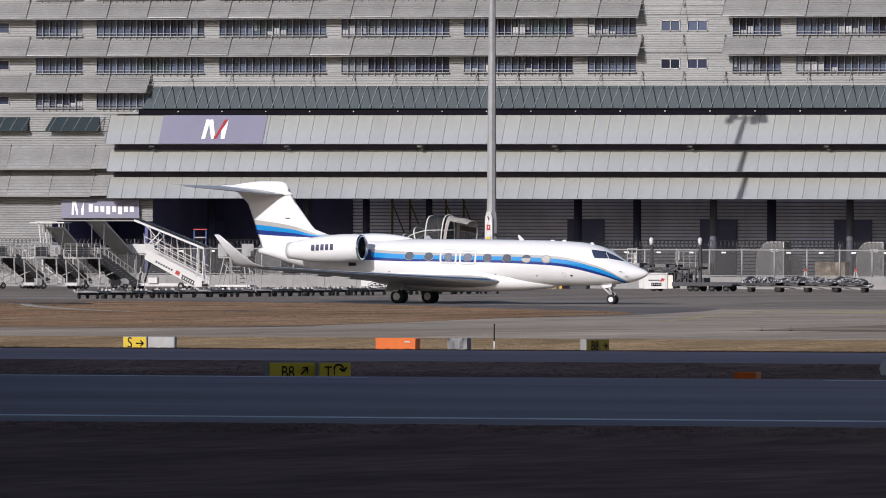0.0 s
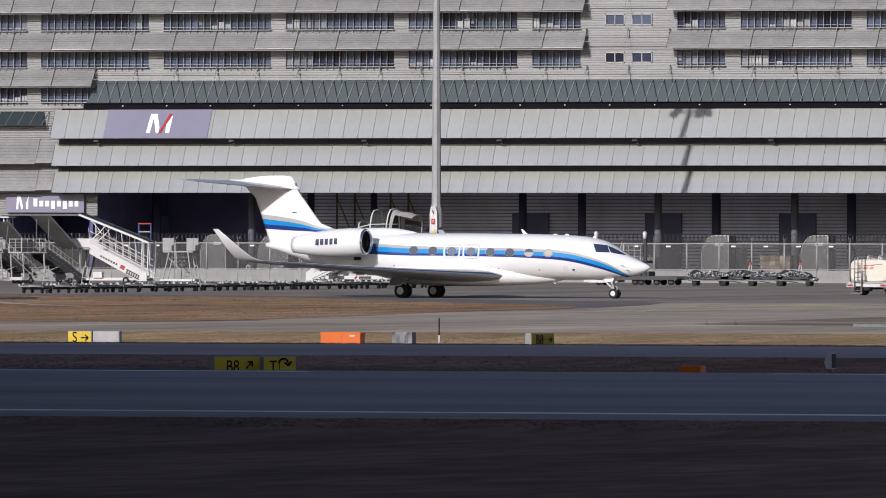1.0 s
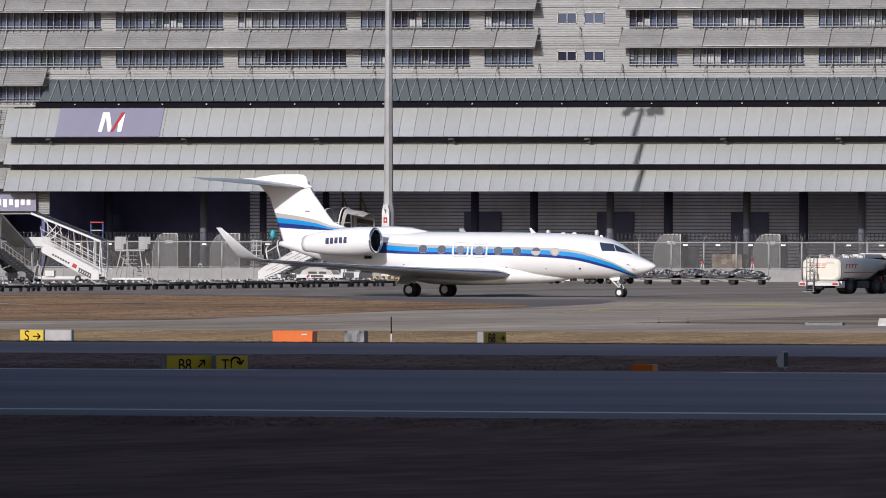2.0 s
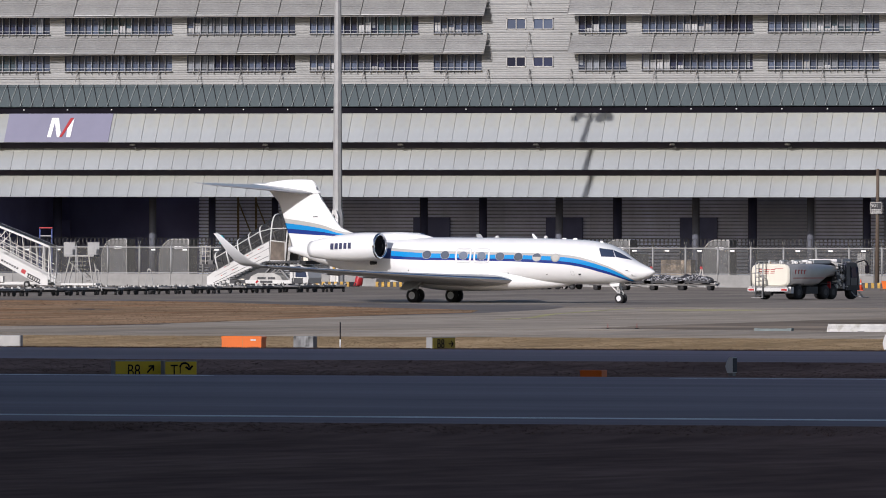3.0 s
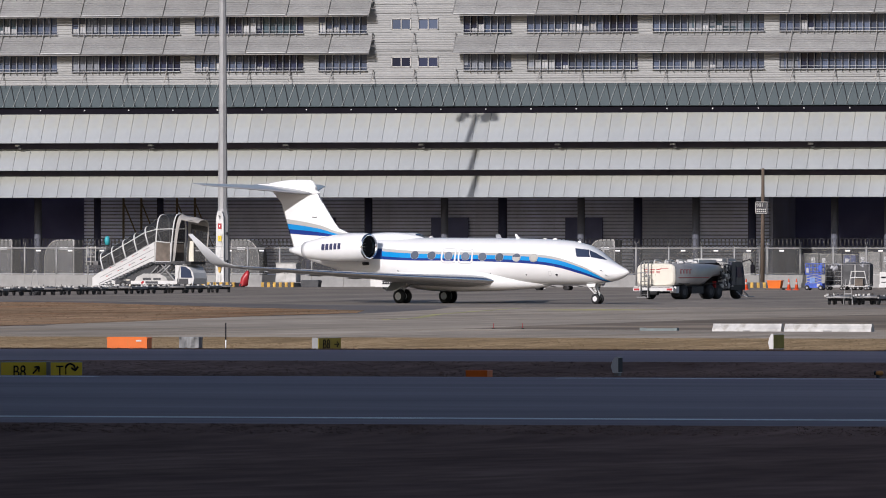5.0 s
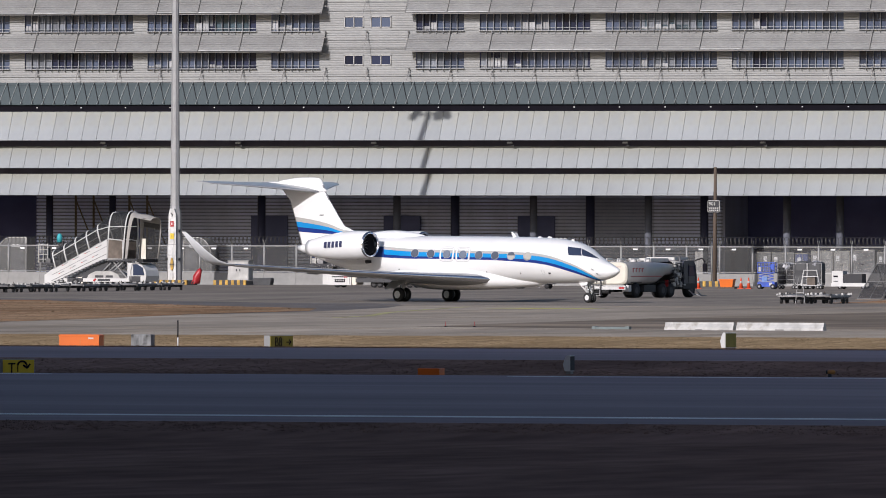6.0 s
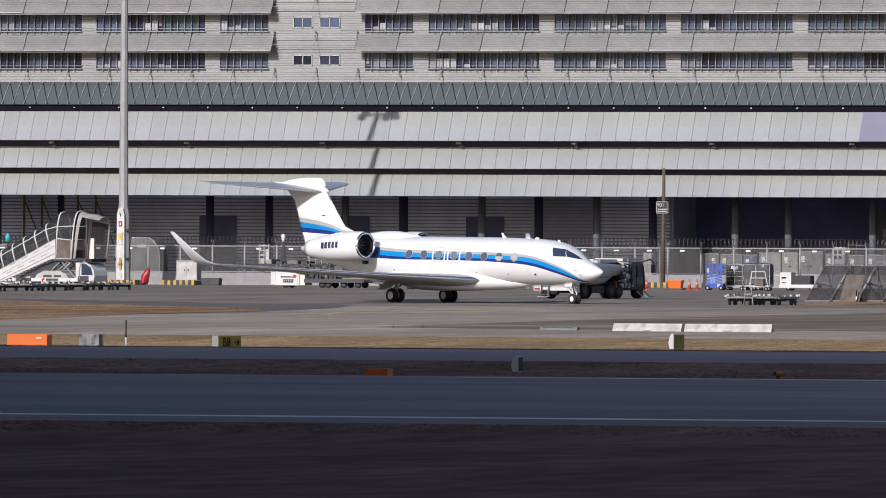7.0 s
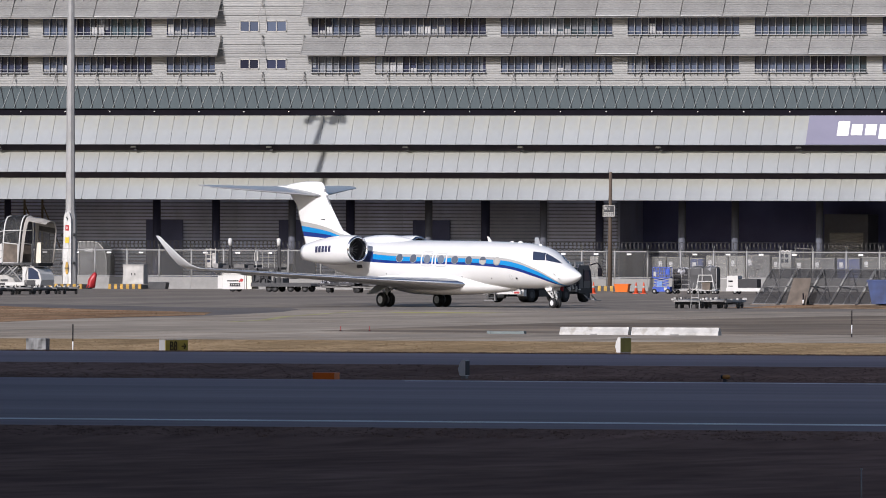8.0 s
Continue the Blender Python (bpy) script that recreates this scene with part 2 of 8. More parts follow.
def beam(bm, a, b, w, h=None):
    """A square bar from a to b."""
    a, b = Vector(a), Vector(b)
    d = (b - a).normalized()
    side = d.cross(Vector((0, 0, 1)))
    side = side.normalized() if side.length > 1e-4 else Vector((1, 0, 0))
    up = side.cross(d)
    h = h or w
    v = [bm.verts.new(p + side * (i * w / 2) + up * (j * h / 2)) for p in (a, b) for i, j in ((-1, -1), (1, -1), (1, 1), (-1, 1))]
    for f in ((3, 2, 1, 0), (4, 5, 6, 7), (0, 1, 5, 4), (1, 2, 6, 5), (2, 3, 7, 6), (3, 0, 4, 7)):
        bm.faces.new([v[i] for i in f])
    return bm


def tube(bm, a, b, r0, r1=None, n=12, caps=True):
    """A round bar from a to b."""
    a, b = Vector(a), Vector(b)
    r1 = r0 if r1 is None else r1
    q = (b - a).to_track_quat("Z", "Y").to_matrix()
    rings = []
    for p, r in ((a, r0), (b, r1)):
        rings.append([bm.verts.new(p + q @ Vector((math.cos(k * math.tau / n) * r, math.sin(k * math.tau / n) * r, 0))) for k in range(n)])
    for k in range(n):
        f = bm.faces.new((rings[0][k], rings[0][(k + 1) % n], rings[1][(k + 1) % n], rings[1][k]))
        f.smooth = n > 6
    if caps:
        bm.faces.new(rings[0][::-1])
        bm.faces.new(rings[1])
    return bm


def loft(bm, rings, close=True, caps=True, smooth=True):
    """Skins a row of rings of points that have one length."""
    vs = [[bm.verts.new(p) for p in r] for r in rings]
    n = len(vs[0])
    for a, b in zip(vs, vs[1:]):
        for k in range(n if close else n - 1):
            f = bm.faces.new((a[k], a[(k + 1) % n], b[(k + 1) % n], b[k]))
            f.smooth = smooth
    if caps and close:
        bm.faces.new(vs[0][::-1])
        bm.faces.new(vs[-1])
    return bm


def slab(bm, pts, z0, z1):
    """A flat prism over an outline in plan."""
    lo = [bm.verts.new((x, y, z0)) for x, y in pts]
    hi = [bm.verts.new((x, y, z1)) for x, y in pts]
    n = len(pts)
    bm.faces.new(lo[::-1])
    bm.faces.new(hi)
    for k in range(n):
        bm.faces.new((lo[k], lo[(k + 1) % n], hi[(k + 1) % n], hi[k]))
    return bm


def side_plate(bm, pts, y0, y1):
    """A flat prism over an outline in x and z."""
    a = [bm.verts.new((x, y0, z)) for x, z in pts]
    b = [bm.verts.new((x, y1, z)) for x, z in pts]
    n = len(pts)
    bm.faces.new(a)
    bm.faces.new(b[::-1])
    for k in range(n):
        bm.faces.new((a[k], b[k], b[(k + 1) % n], a[(k + 1) % n]))
    return bm


def wheel_shape(bm, x, y, z, r, w, n=16):
    """A tyre with rounded shoulders, its axle along y."""
    prof = ((0.55, -0.5), (0.9, -0.5), (1.0, -0.3), (1.0, 0.3), (0.9, 0.5), (0.55, 0.5))
    return loft(bm, [[(x + math.cos(k * math.tau / n) * r * p, y + q * w, z + math.sin(k * math.tau / n) * r * p) for k in range(n)] for p, q in prof])


def rail(bm, pts, r=0.025, n=6):
    """One bent pipe through a row of points."""
    pts = [Vector(p) for p in pts]
    rings, last, q = [], None, None
    for k, p in enumerate(pts):
        d = (pts[min(k + 1, len(pts) - 1)] - p).normalized() + (p - pts[max(k - 1, 0)]).normalized()
        d = d.normalized() if d.length > 1e-6 else last
        q = d.to_track_quat("Z", "Y") if last is None else last.rotation_difference(d) @ q
        last = d
        rings.append([p + q @ Vector((r * math.cos(j * math.tau / n), r * math.sin(j * math.tau / n), 0)) for j in range(n)])
    return loft(bm, rings, smooth=n > 6)


def mesh_of(name, bm, mat):
    me = bpy.data.meshes.new(name)
    bmesh.ops.recalc_face_normals(bm, faces=bm.faces[:])
    bm.to_mesh(me)
    bm.free()
    me.materials.append(mat)
    return me


def part(name, bm, mat, parent=None, label="", at=None, kind=""):
    ob = new(name, mesh_of(name, bm, mat))
    ob.parent = parent
    if at is not None:
        ob.matrix_basis = at
    return tagged(ob, label, kind=kind)


def piece(name, me, parent, at):
    ob = new(name, me)
    ob.parent = parent
    ob.matrix_basis = at
    return ob


def thing(name, label, category, at=None, group="", kind=""):
    ob = new(name)
    ob.empty_display_size = 0.3
    if at is not None:
        ob.matrix_basis = at
    return tagged(ob, label, category, group, kind)


def B():
    return bmesh.new()


def glyphs(name, text, size, mat, parent, at, squeeze=1.0):
    """Lettering in the built-in font, as a thin mesh."""
    cu = bpy.data.curves.new(name, "FONT")
    cu.body, cu.size, cu.align_x, cu.align_y, cu.extrude = text, size, "CENTER", "CENTER", 0.004
    tmp = bpy.data.objects.new(name, cu)
    me = bpy.data.meshes.new_from_object(tmp)
    me.materials.clear()
    me.materials.append(mat)
    me.transform(Matrix.Diagonal((squeeze, 1, 1, 1)))
    bpy.data.objects.remove(tmp)
    ob = new(name, me)
    ob.parent = parent
    ob.matrix_basis = at
    return ob


# ---------------------------------------------------------------- ground
bm = B()
box(bm, -4000, 4000, -600, 4500, -1.0, -0.2)
tagged(part("ground", bm, GRASS, kind="structure"), "dry brown winter grass between the taxiways", "ground")


def pavement(name, mat, pts, top, label):
    return tagged(part(name, slab(B(), pts, -0.6, top), mat, kind="structure"), label, "pavement")


W0, W1 = -1500, 1500
pavement("runway", RUNWAY, [(W0, 203), (W1, 203), (W1, 279), (W0, 279)], 0.0, "dark smooth runway asphalt in shade")
pavement("taxiway", RUNWAY, [(W0, 317), (W1, 317), (W1, 352.5), (W0, 352.5)], 0.0, "narrow dark asphalt taxiway strip between grass")
pavement("apron", CONCRETE_PAV, [(W0, 401), (W1, 401), (W1, 612), (W0, 612)], 0.0, "grey worn concrete taxiway before the apron")
bm = B()
fall = ((612, -0.002), (645, -0.09), (679, -0.09), (690, -0.002), (1100, -0.002))   # drains to a shallow dip
loft(bm, [[(W0, y, z), (W1, y, z), (W1, y, -0.6), (W0, y, -0.6)] for y, z in fall], smooth=False)
tagged(part("apron", bm, ASPHALT, kind="structure"), "dark grey asphalt apron before the cargo terminal", "pavement")
for y0, y1, x0, x1 in ((210.0, 211.4, W0, W1), (276.5, 277.2, W0, -91), (276.5, 277.2, -78.6, W1)):
    tagged(part("road_marking", slab(B(), [(x0, y0), (x1, y0), (x1, y1), (x0, y1)], -0.01, 0.005), LINE_WHITE, kind="structure"), "white painted edge line on the runway", "road marking")


def bank(y0, z0, y1, z1, label, mat=GRASS):
    """A grass bank that rises to the edge of a pavement."""
    bm = B()
    a = [bm.verts.new(p) for p in ((W0, y0, z0), (W1, y0, z0), (W1, y1, z1), (W0, y1, z1))]
    bm.faces.new(a)
    b = [bm.verts.new((W0, y1, -0.5)), bm.verts.new((W1, y1, -0.5))]
    bm.faces.new((a[3], a[2], b[1], b[0]))
    tagged(part("grass_bank", bm, mat, kind="structure"), label, "grass")


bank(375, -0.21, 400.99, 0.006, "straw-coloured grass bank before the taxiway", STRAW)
bank(362, -0.21, 352.51, -0.02, "dry brown grass edge along the taxiway strip")
bank(306, -0.21, 316.99, 0.006, "dry brown grass bank in shade")
bank(196, -0.21, 202.99, 0.006, "dry brown grass bank in shade")


def strip(name, mat, pts, top, label, category):
    return tagged(part(name, slab(B(), pts, -0.3, top), mat, kind="structure"), label, category)


# the grass island in the bend of the taxiway
ISLAND = [(-600, 672), (-243, 668), (-232, 667), (-215, 652), (-187, 597), (-174, 575), (-168, 554), (-164, 520), (-158, 487), (-154.5, 458), (-156, 448), (-165, 442.5), (-600, 442)]
strip("grass", BROWN, ISLAND, 0.012, "brown dry grass island beside the taxiway", "grass")
SOIL_AND_SHADE = material("dark_soil_and_grass_shade", (0.085, 0.062, 0.05), 0.95, grain=0.5, size=1.2, stain=0.5, stain_size=0.3, stretch=(1, 0.2, 1))
# dark strip stands in for the shade of long grass at this edge
strip("soil_edge", SOIL_AND_SHADE, [(-600, 439.6), (-240, 439.6), (-200, 440.6), (-172, 440.2), (-158, 444), (-153.6, 451), (-153.2, 459), (-155, 466), (-154.2, 458), (-156, 448.2), (-165, 442.7), (-600, 442.2)], 0.006, "thin dark line painted as shade along the grass", "soil")
bm = B()
loft(bm, [[(x, y, 0.0), (x, y, h), (x + 0.5, y + 0.25, h), (x + 0.5, y + 0.25, 0.0)] for x, y, h in ((-225.1, 620.5, 0.075), (-219.5, 606, 0.07), (-213.4, 592, 0.055), (-208.5, 581, 0.042), (-203.9, 571.6, 0.032), (-194.5, 553.4, 0.016))], smooth=False)
tagged(part("kerb", bm, CONCRETE, kind="structure"), "half-buried pale concrete kerb in the grass", "kerb")
for x, y, r, h in ((-226.0, 628, 2.0, 0.16), (-228.3, 634, 2.4, 0.13), (-193.3, 566, 0.55, 0.07), (-192.2, 564, 0.4, 0.08), (-190.9, 563, 0.5, 0.05)):
    bm = loft(B(), [[(x + r * q * math.cos(a) * (1 + 0.15 * math.sin(3 * a + x)), y + 2.5 * r * q * math.sin(a), 0.0 + h * z) for a in [k * math.tau / 18 for k in range(18)]] for q, z in ((1.0, 0.0), (0.8, 0.5), (0.45, 0.85), (0.1, 1.0))])
    tagged(part("soil_mound", bm, SOIL_AND_SHADE, kind="structure"), "low mound of dark soil in the grass", "soil")
bm = B()
loft(bm, [[(x, y, z), (-120, y, z), (-120, y, -0.3), (x, y, -0.3)] for x, y, z in ((-170.0, 668, -0.082), (-170.5, 679, -0.082), (-171.2, 690, 0.006), (-171.5, 697, 0.006))], smooth=False)
tagged(part("grass", bm, BROWN, kind="structure"), "brown dry grass patch under the blast fence", "grass")
EDGE = ((-164, 520), (-166, 548), (-168.2, 560), (-173, 585), (-180, 612), (-187, 634), (-196.5, 646), (-205, 657), (-221, 680), (-234, 688), (-250, 691))
bm = B()
for (xa, ya), (xb, yb) in zip(EDGE, EDGE[1:]):            # follows the apron's shallow dip
    za, zb = (float(np.interp(y, [f[0] for f in fall], [f[1] for f in fall])) + 0.004 for y in (ya, yb))
    bm.faces.new([bm.verts.new(p) for p in ((-600, ya, za), (xa, ya, za), (xb, yb, zb), (-600, yb, zb))])
tagged(part("asphalt_patch", bm, NEW_ASPHALT, kind="structure"), "newer dark asphalt collar round the grass island", "asphalt patch")
for x0, y0, x1, y1, w in ((-190, 606, -120, 604, 0.9), (-210, 436, -90, 436.5, 0.35), (-190, 520, -110, 497, 0.6), (-170, 551, -100, 560, 0.5), (-150, 413, -80, 413, 0.25)):
    strip("pavement_seam", TAR, [(x0, y0), (x1, y1), (x1, y1 + w), (x0, y0 + w)], 0.005, "dark tar-filled joint across the concrete", "pavement seam")
strip("tar_patch", TAR, [(-131, 447), (-133.5, 470), (-138, 523), (-139.6, 580), (-135, 574), (-128, 540), (-121, 511), (-110, 486), (-100, 470), (-80, 460), (-60, 455), (-60, 444), (-104, 443), (-119, 441), (-125, 443)], 0.003, "dark oil-stained asphalt patch on the taxiway", "asphalt patch")
strip("road_marking", WORN_YELLOW, [(-151.15, 502), (-153.6, 515.5), (-160.5, 542), (-166.6, 570), (-172.1, 597), (-171.7, 597), (-166.1, 570), (-160.0, 542), (-153.1, 515.5), (-150.7, 502)], 0.006, "worn yellow taxi line across the concrete", "road marking")
strip("road_marking", LINE_YELLOW, [(-167.0, 583), (-164.0, 582), (-161.3, 584), (-161.3, 588), (-164.2, 589), (-166.9, 587.5)], 0.004, "faded yellow taxi line", "road marking")


# ---------------------------------------------------------------- cargo terminal
FRONT = 960.0                       # the plane of the upper facade
LEFT_END, RIGHT_END = -420.0, -140.0
CANOPY_L = -339.32                  # where the long hall canopy begins
terminal = thing("cargo_terminal", "long grey metal-clad cargo terminal with awnings and a hall canopy", "building", kind="structure")


def ribbed(x0, x1, z0, z1, y, pitch, depth):
    """Horizontal ribbed sheet, as one stepped profile."""
    bm = B()
    prof, z = [], z0
    while z < z1 - 1e-6:
        z2 = min(z + pitch, z1)
        prof += [(y, z), (y - depth, z + pitch * 0.25), (y - depth, z + pitch * 0.75)]
        z = z2
    prof.append((y, z1))
    a = [bm.verts.new((x0, p, min(q, z1))) for p, q in prof]
    b = [bm.verts.new((x1, p, min(q, z1))) for p, q in prof]
    for k in range(len(prof) - 1):
        bm.faces.new((a[k], b[k], b[k + 1], a[k + 1]))
    return bm


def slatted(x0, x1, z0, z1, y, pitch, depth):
    """Broad slats with deep grooves, whose shade is painted as a second colour, as one stepped profile."""
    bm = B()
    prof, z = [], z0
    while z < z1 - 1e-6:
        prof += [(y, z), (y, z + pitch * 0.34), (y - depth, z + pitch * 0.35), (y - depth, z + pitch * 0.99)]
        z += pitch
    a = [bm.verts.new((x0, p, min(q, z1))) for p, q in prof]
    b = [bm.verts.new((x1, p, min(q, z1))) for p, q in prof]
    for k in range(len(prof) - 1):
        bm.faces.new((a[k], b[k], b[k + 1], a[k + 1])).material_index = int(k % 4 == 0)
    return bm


# body behind the skin, closed to the back
bm = B()
box(bm, LEFT_END, RIGHT_END, FRONT + 0.35, FRONT + 60, 15.6, 34)
box(bm, LEFT_END, CANOPY_L, FRONT + 0.6, FRONT + 60, 5.75, 15.6)
box(bm, LEFT_END, -345.2, FRONT + 0.6, FRONT + 60, -0.2, 5.75)
box(bm, CANOPY_L, RIGHT_END, FRONT + 58, FRONT + 60, -0.2, 15.6)
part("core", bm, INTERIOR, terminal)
part("roof", box(B(), LEFT_END - 0.5, RIGHT_END + 0.5, FRONT - 0.3, FRONT + 60.5, 34, 34.6), CLADDING, terminal)

# window ranges along the facade
WIDE = [(-346.78, -342.34), (-340.99, -330.76), (-329.31, -319.2), (-317.77, -307.63), (-306.25, -296.13), (-294.71, -290.25),
        (-281.3, -276.9), (-275.45, -265.32), (-263.93, -253.79), (-252.4, -242.32), (-240.89, -230.83), (-229.4, -219.3), (-217.9, -207.8)]
SMALL = [(-352.0, -349.32), (-287.95, -286.15), (-285.5, -283.6)]
ROWS_Z = [(22.44, 23.9), (19.12, 20.50), (16.0, 17.26), (25.75, 27.2)]

# skin of ribbed cladding between and around the windows
for z0, z1 in ((15.4, 16.0), (17.26, 19.12), (20.50, 22.44), (23.9, 25.75), (27.2, 34)):
    part("cladding", ribbed(LEFT_END, RIGHT_END, z0, z1, FRONT, 0.21, 0.022), CLADDING, terminal)
for z0, z1 in ROWS_Z:
    edges = sorted(WIDE + SMALL)
    x = LEFT_END
    for a, b in edges + [(RIGHT_END, RIGHT_END)]:
        if a - x > 0.02:
            part("cladding", ribbed(x, a, z0, z1, FRONT, 0.21, 0.022), CLADDING, terminal)
        x = b

# windows: panes differ by what hangs or stands behind them
random.seed(4)
PANE_W = 0.632
NIGHT_GLASS = vary(glass("dark_window_glass", (0.029, 0.035, 0.064), 0.04, gloss=0.06), 0.5)
TEAL_GLASS = vary(glass("teal_window_glass", (0.058, 0.085, 0.105), 0.04, gloss=0.08), 0.4)
CURTAIN = vary(material("grey_curtain", (0.165, 0.178, 0.20), 0.85, grain=0.15, size=3.0, stain=0.2, stain_size=0.8, stretch=(4, 4, 0.3)), 0.3)
RADIATOR = vary(material("window_radiator", (0.34, 0.345, 0.35), 0.6), 0.3)
pane_box = (0.02, PANE_W - 0.02, FRONT + 0.16, FRONT + 0.19, 0, 1)
pane_me = {kind: mesh_of("pane", box(B(), *pane_box), m) for kind, m in (("mid", WINDOW_GLASS), ("dark", NIGHT_GLASS), ("teal", TEAL_GLASS))}
curtain_me = mesh_of("curtain", box(B(), 0.05, PANE_W - 0.05, FRONT + 0.145, FRONT + 0.155, 0, 1), CURTAIN)
radiator_me = mesh_of("radiator", box(box(B(), 0.06, 0.29, FRONT + 0.135, FRONT + 0.144, 0, 1), 0.33, PANE_W - 0.08, FRONT + 0.135, FRONT + 0.144, 0, 1), RADIATOR)
post_me = mesh_of("mullion", box(box(B(), -0.02, 0.02, FRONT - 0.10, FRONT + 0.12, -0.16, 1.0), -0.035, 0.035, FRONT - 0.34, FRONT - 0.10, -0.19, -0.14), MULLION)


def long_window(x0, x1, z0, z1):
    win = new("window")
    win.parent = terminal
    h = z1 - z0
    n = max(2, round((x1 - x0) / PANE_W))
    w = (x1 - x0) / n
    bm = B()
    box(bm, x0 - 0.05, x1 + 0.05, FRONT - 0.32, FRONT + 0.25, z0 - 0.08, z0 - 0.03)
    box(bm, x0 - 0.1, x1 + 0.1, FRONT - 0.13, FRONT - 0.09, z0 + 0.20, z0 + 0.235)
    part("sill", bm, MULLION, win)
    part("reveal", box(B(), x0, x1, FRONT + 0.30, FRONT + 0.34, z0, z1), BLACK, win)
    kind, drape, heat, left = "mid", False, False, 0
    for k in range(n):
        if left == 0:
            kind = random.choice(("dark", "dark", "mid", "mid", "mid", "mid", "mid", "teal"))
            drape, heat = random.random() < 0.18, random.random() < 0.20
            left = random.randint(2, 6)
        left -= 1
        at = Matrix.Translation((x0 + k * w, 0, z0)) @ Matrix.Diagonal((w / PANE_W, 1, h, 1))
        piece("pane", pane_me[kind], win, at)
        if drape and random.random() < 0.85:
            low = random.choice((0.0, 0.0, 0.05, 0.3))
            piece("curtain", curtain_me, win, Matrix.Translation((x0 + k * w, 0, z0 + h * low)) @ Matrix.Diagonal((w / PANE_W * random.choice((1, 1, 0.6)), 1, h * (0.97 - low), 1)))
        if heat and random.random() < 0.85:
            piece("radiator", radiator_me, win, Matrix.Translation((x0 + k * w, 0, z0 + 0.05)) @ Matrix.Diagonal((w / PANE_W, 1, h * random.choice((0.15, 0.22, 0.3, 0.45, 0.6)), 1)))
        if k:
            piece("mullion", post_me, win, Matrix.Translation((x0 + k * w, 0, z0)) @ Matrix.Diagonal((1, 1, h * 0.97, 1)))


def small_window(x0, x1, z0, z1):
    win = new("window")
    win.parent = terminal
    z0, z1 = z0 + 0.25, z1 - 0.2
    bm = B()
    for a, b, c, d in ((x0, x1, z0, z0 + 0.08), (x0, x1, z1 - 0.08, z1), (x0, x0 + 0.08, z0, z1), (x1 - 0.08, x1, z0, z1), ((x0 + x1) / 2 - 0.04, (x0 + x1) / 2 + 0.04, z0, z1)):
        box(bm, a, b, FRONT - 0.1, FRONT + 0.05, c, d)
    part("frame", bm, OLD_WHITE, win)
    part("pane", box(B(), x0 + 0.08, x1 - 0.08, FRONT, FRONT + 0.03, z0 + 0.08, z1 - 0.08), NIGHT_GLASS if z1 < 21 else WINDOW_GLASS, win)
    bm = B()
    box(bm, x0, x1, FRONT - 0.02, FRONT + 0.06, z0 - 0.25, z0)
    box(bm, x0, x1, FRONT - 0.02, FRONT + 0.06, z1, z1 + 0.2)
    part("surround", bm, CLADDING, win)


for z0, z1 in ROWS_Z:
    for a, b in WIDE:
        if z1 > 18 or a < -320:
            long_window(a, b, z0, z1)
    for a, b in SMALL:
        if z1 > 18 or a < -320:
            small_window(a, b, z0, z1)

# sloping sheet awnings over each window row, bay by bay, on slanted brackets
BAY, REACH = 3.845, 1.25
bm = B()
for k in range(8):                                   # overlapping blades with a slit under each
    a, b = k / 8, (k + 0.96) / 8
    y0, y1 = -REACH * a, -REACH * b
    z0, z1 = 1.62 * (1 - a), 1.62 * (1 - b)
    v = [bm.verts.new(p) for p in ((0.03, y0 + 0.015, z0 - 0.01), (BAY - 0.03, y0 + 0.015, z0 - 0.01), (BAY - 0.03, y1 - 0.02, z1 + 0.005), (0.03, y1 - 0.02, z1 + 0.005), (BAY - 0.03, y1 - 0.008, z1 - 0.013), (0.03, y1 - 0.008, z1 - 0.013))]
    bm.faces.new((v[0], v[3], v[2], v[1]))
    bm.faces.new((v[3], v[5], v[4], v[2]))
awning_me = mesh_of("awning", bm, AWNING)
for p in awning_me.polygons:
    p.use_smooth = False
rim_me = mesh_of("awning_rim", box(B(), 0, BAY, -REACH - 0.12, -REACH + 0.02, -0.10, -0.055), BRACKET)
LIP = vary(material("pale_awning_lip", (0.32, 0.32, 0.315), 0.5, 0.1, grain=0.35, size=0.8, stain=0.4, stain_size=0.3), 0.2)
lip_me = mesh_of("awning_lip", loft(B(), [[(0.12, y, z), (BAY - 0.06, y, z), (BAY - 0.06, y + 0.03, z - 0.03), (0.12, y + 0.03, z - 0.03)] for y, z in ((-REACH - 0.085, 0.10), (-REACH - 0.105, 0.05))], smooth=False), LIP)
bm = B()
beam(bm, (0, -0.06, 1.72), (0, -REACH - 0.13, -0.02), 0.045, 0.05)
beam(bm, (0, 0.02, 1.72), (0, -0.32, 1.72), 0.07)
beam(bm, (0.0, -0.32, 1.72), (0.0, -0.10, 0.9), 0.05)
bracket_me = mesh_of("bracket", bm, BRACKET)
bm = B()
beam(bm, (0.02, -0.06, 1.72), (0.02, -0.86, 0.62), 0.06)
beam(bm, (0, 0.02, 1.72), (0, -0.32, 1.72), 0.06)
beam(bm, (0.05, -0.30, 1.72), (0.05, -0.08, 1.0), 0.04)
short_bracket_me = mesh_of("bracket", bm, BRACKET)
guard_me = mesh_of("guard_rail", beam(beam(B(), (0, -0.84, 0.62), (BAY, -0.84, 0.62), 0.04), (0, -0.45, 1.2), (BAY, -0.45, 1.2), 0.03), BRACKET)
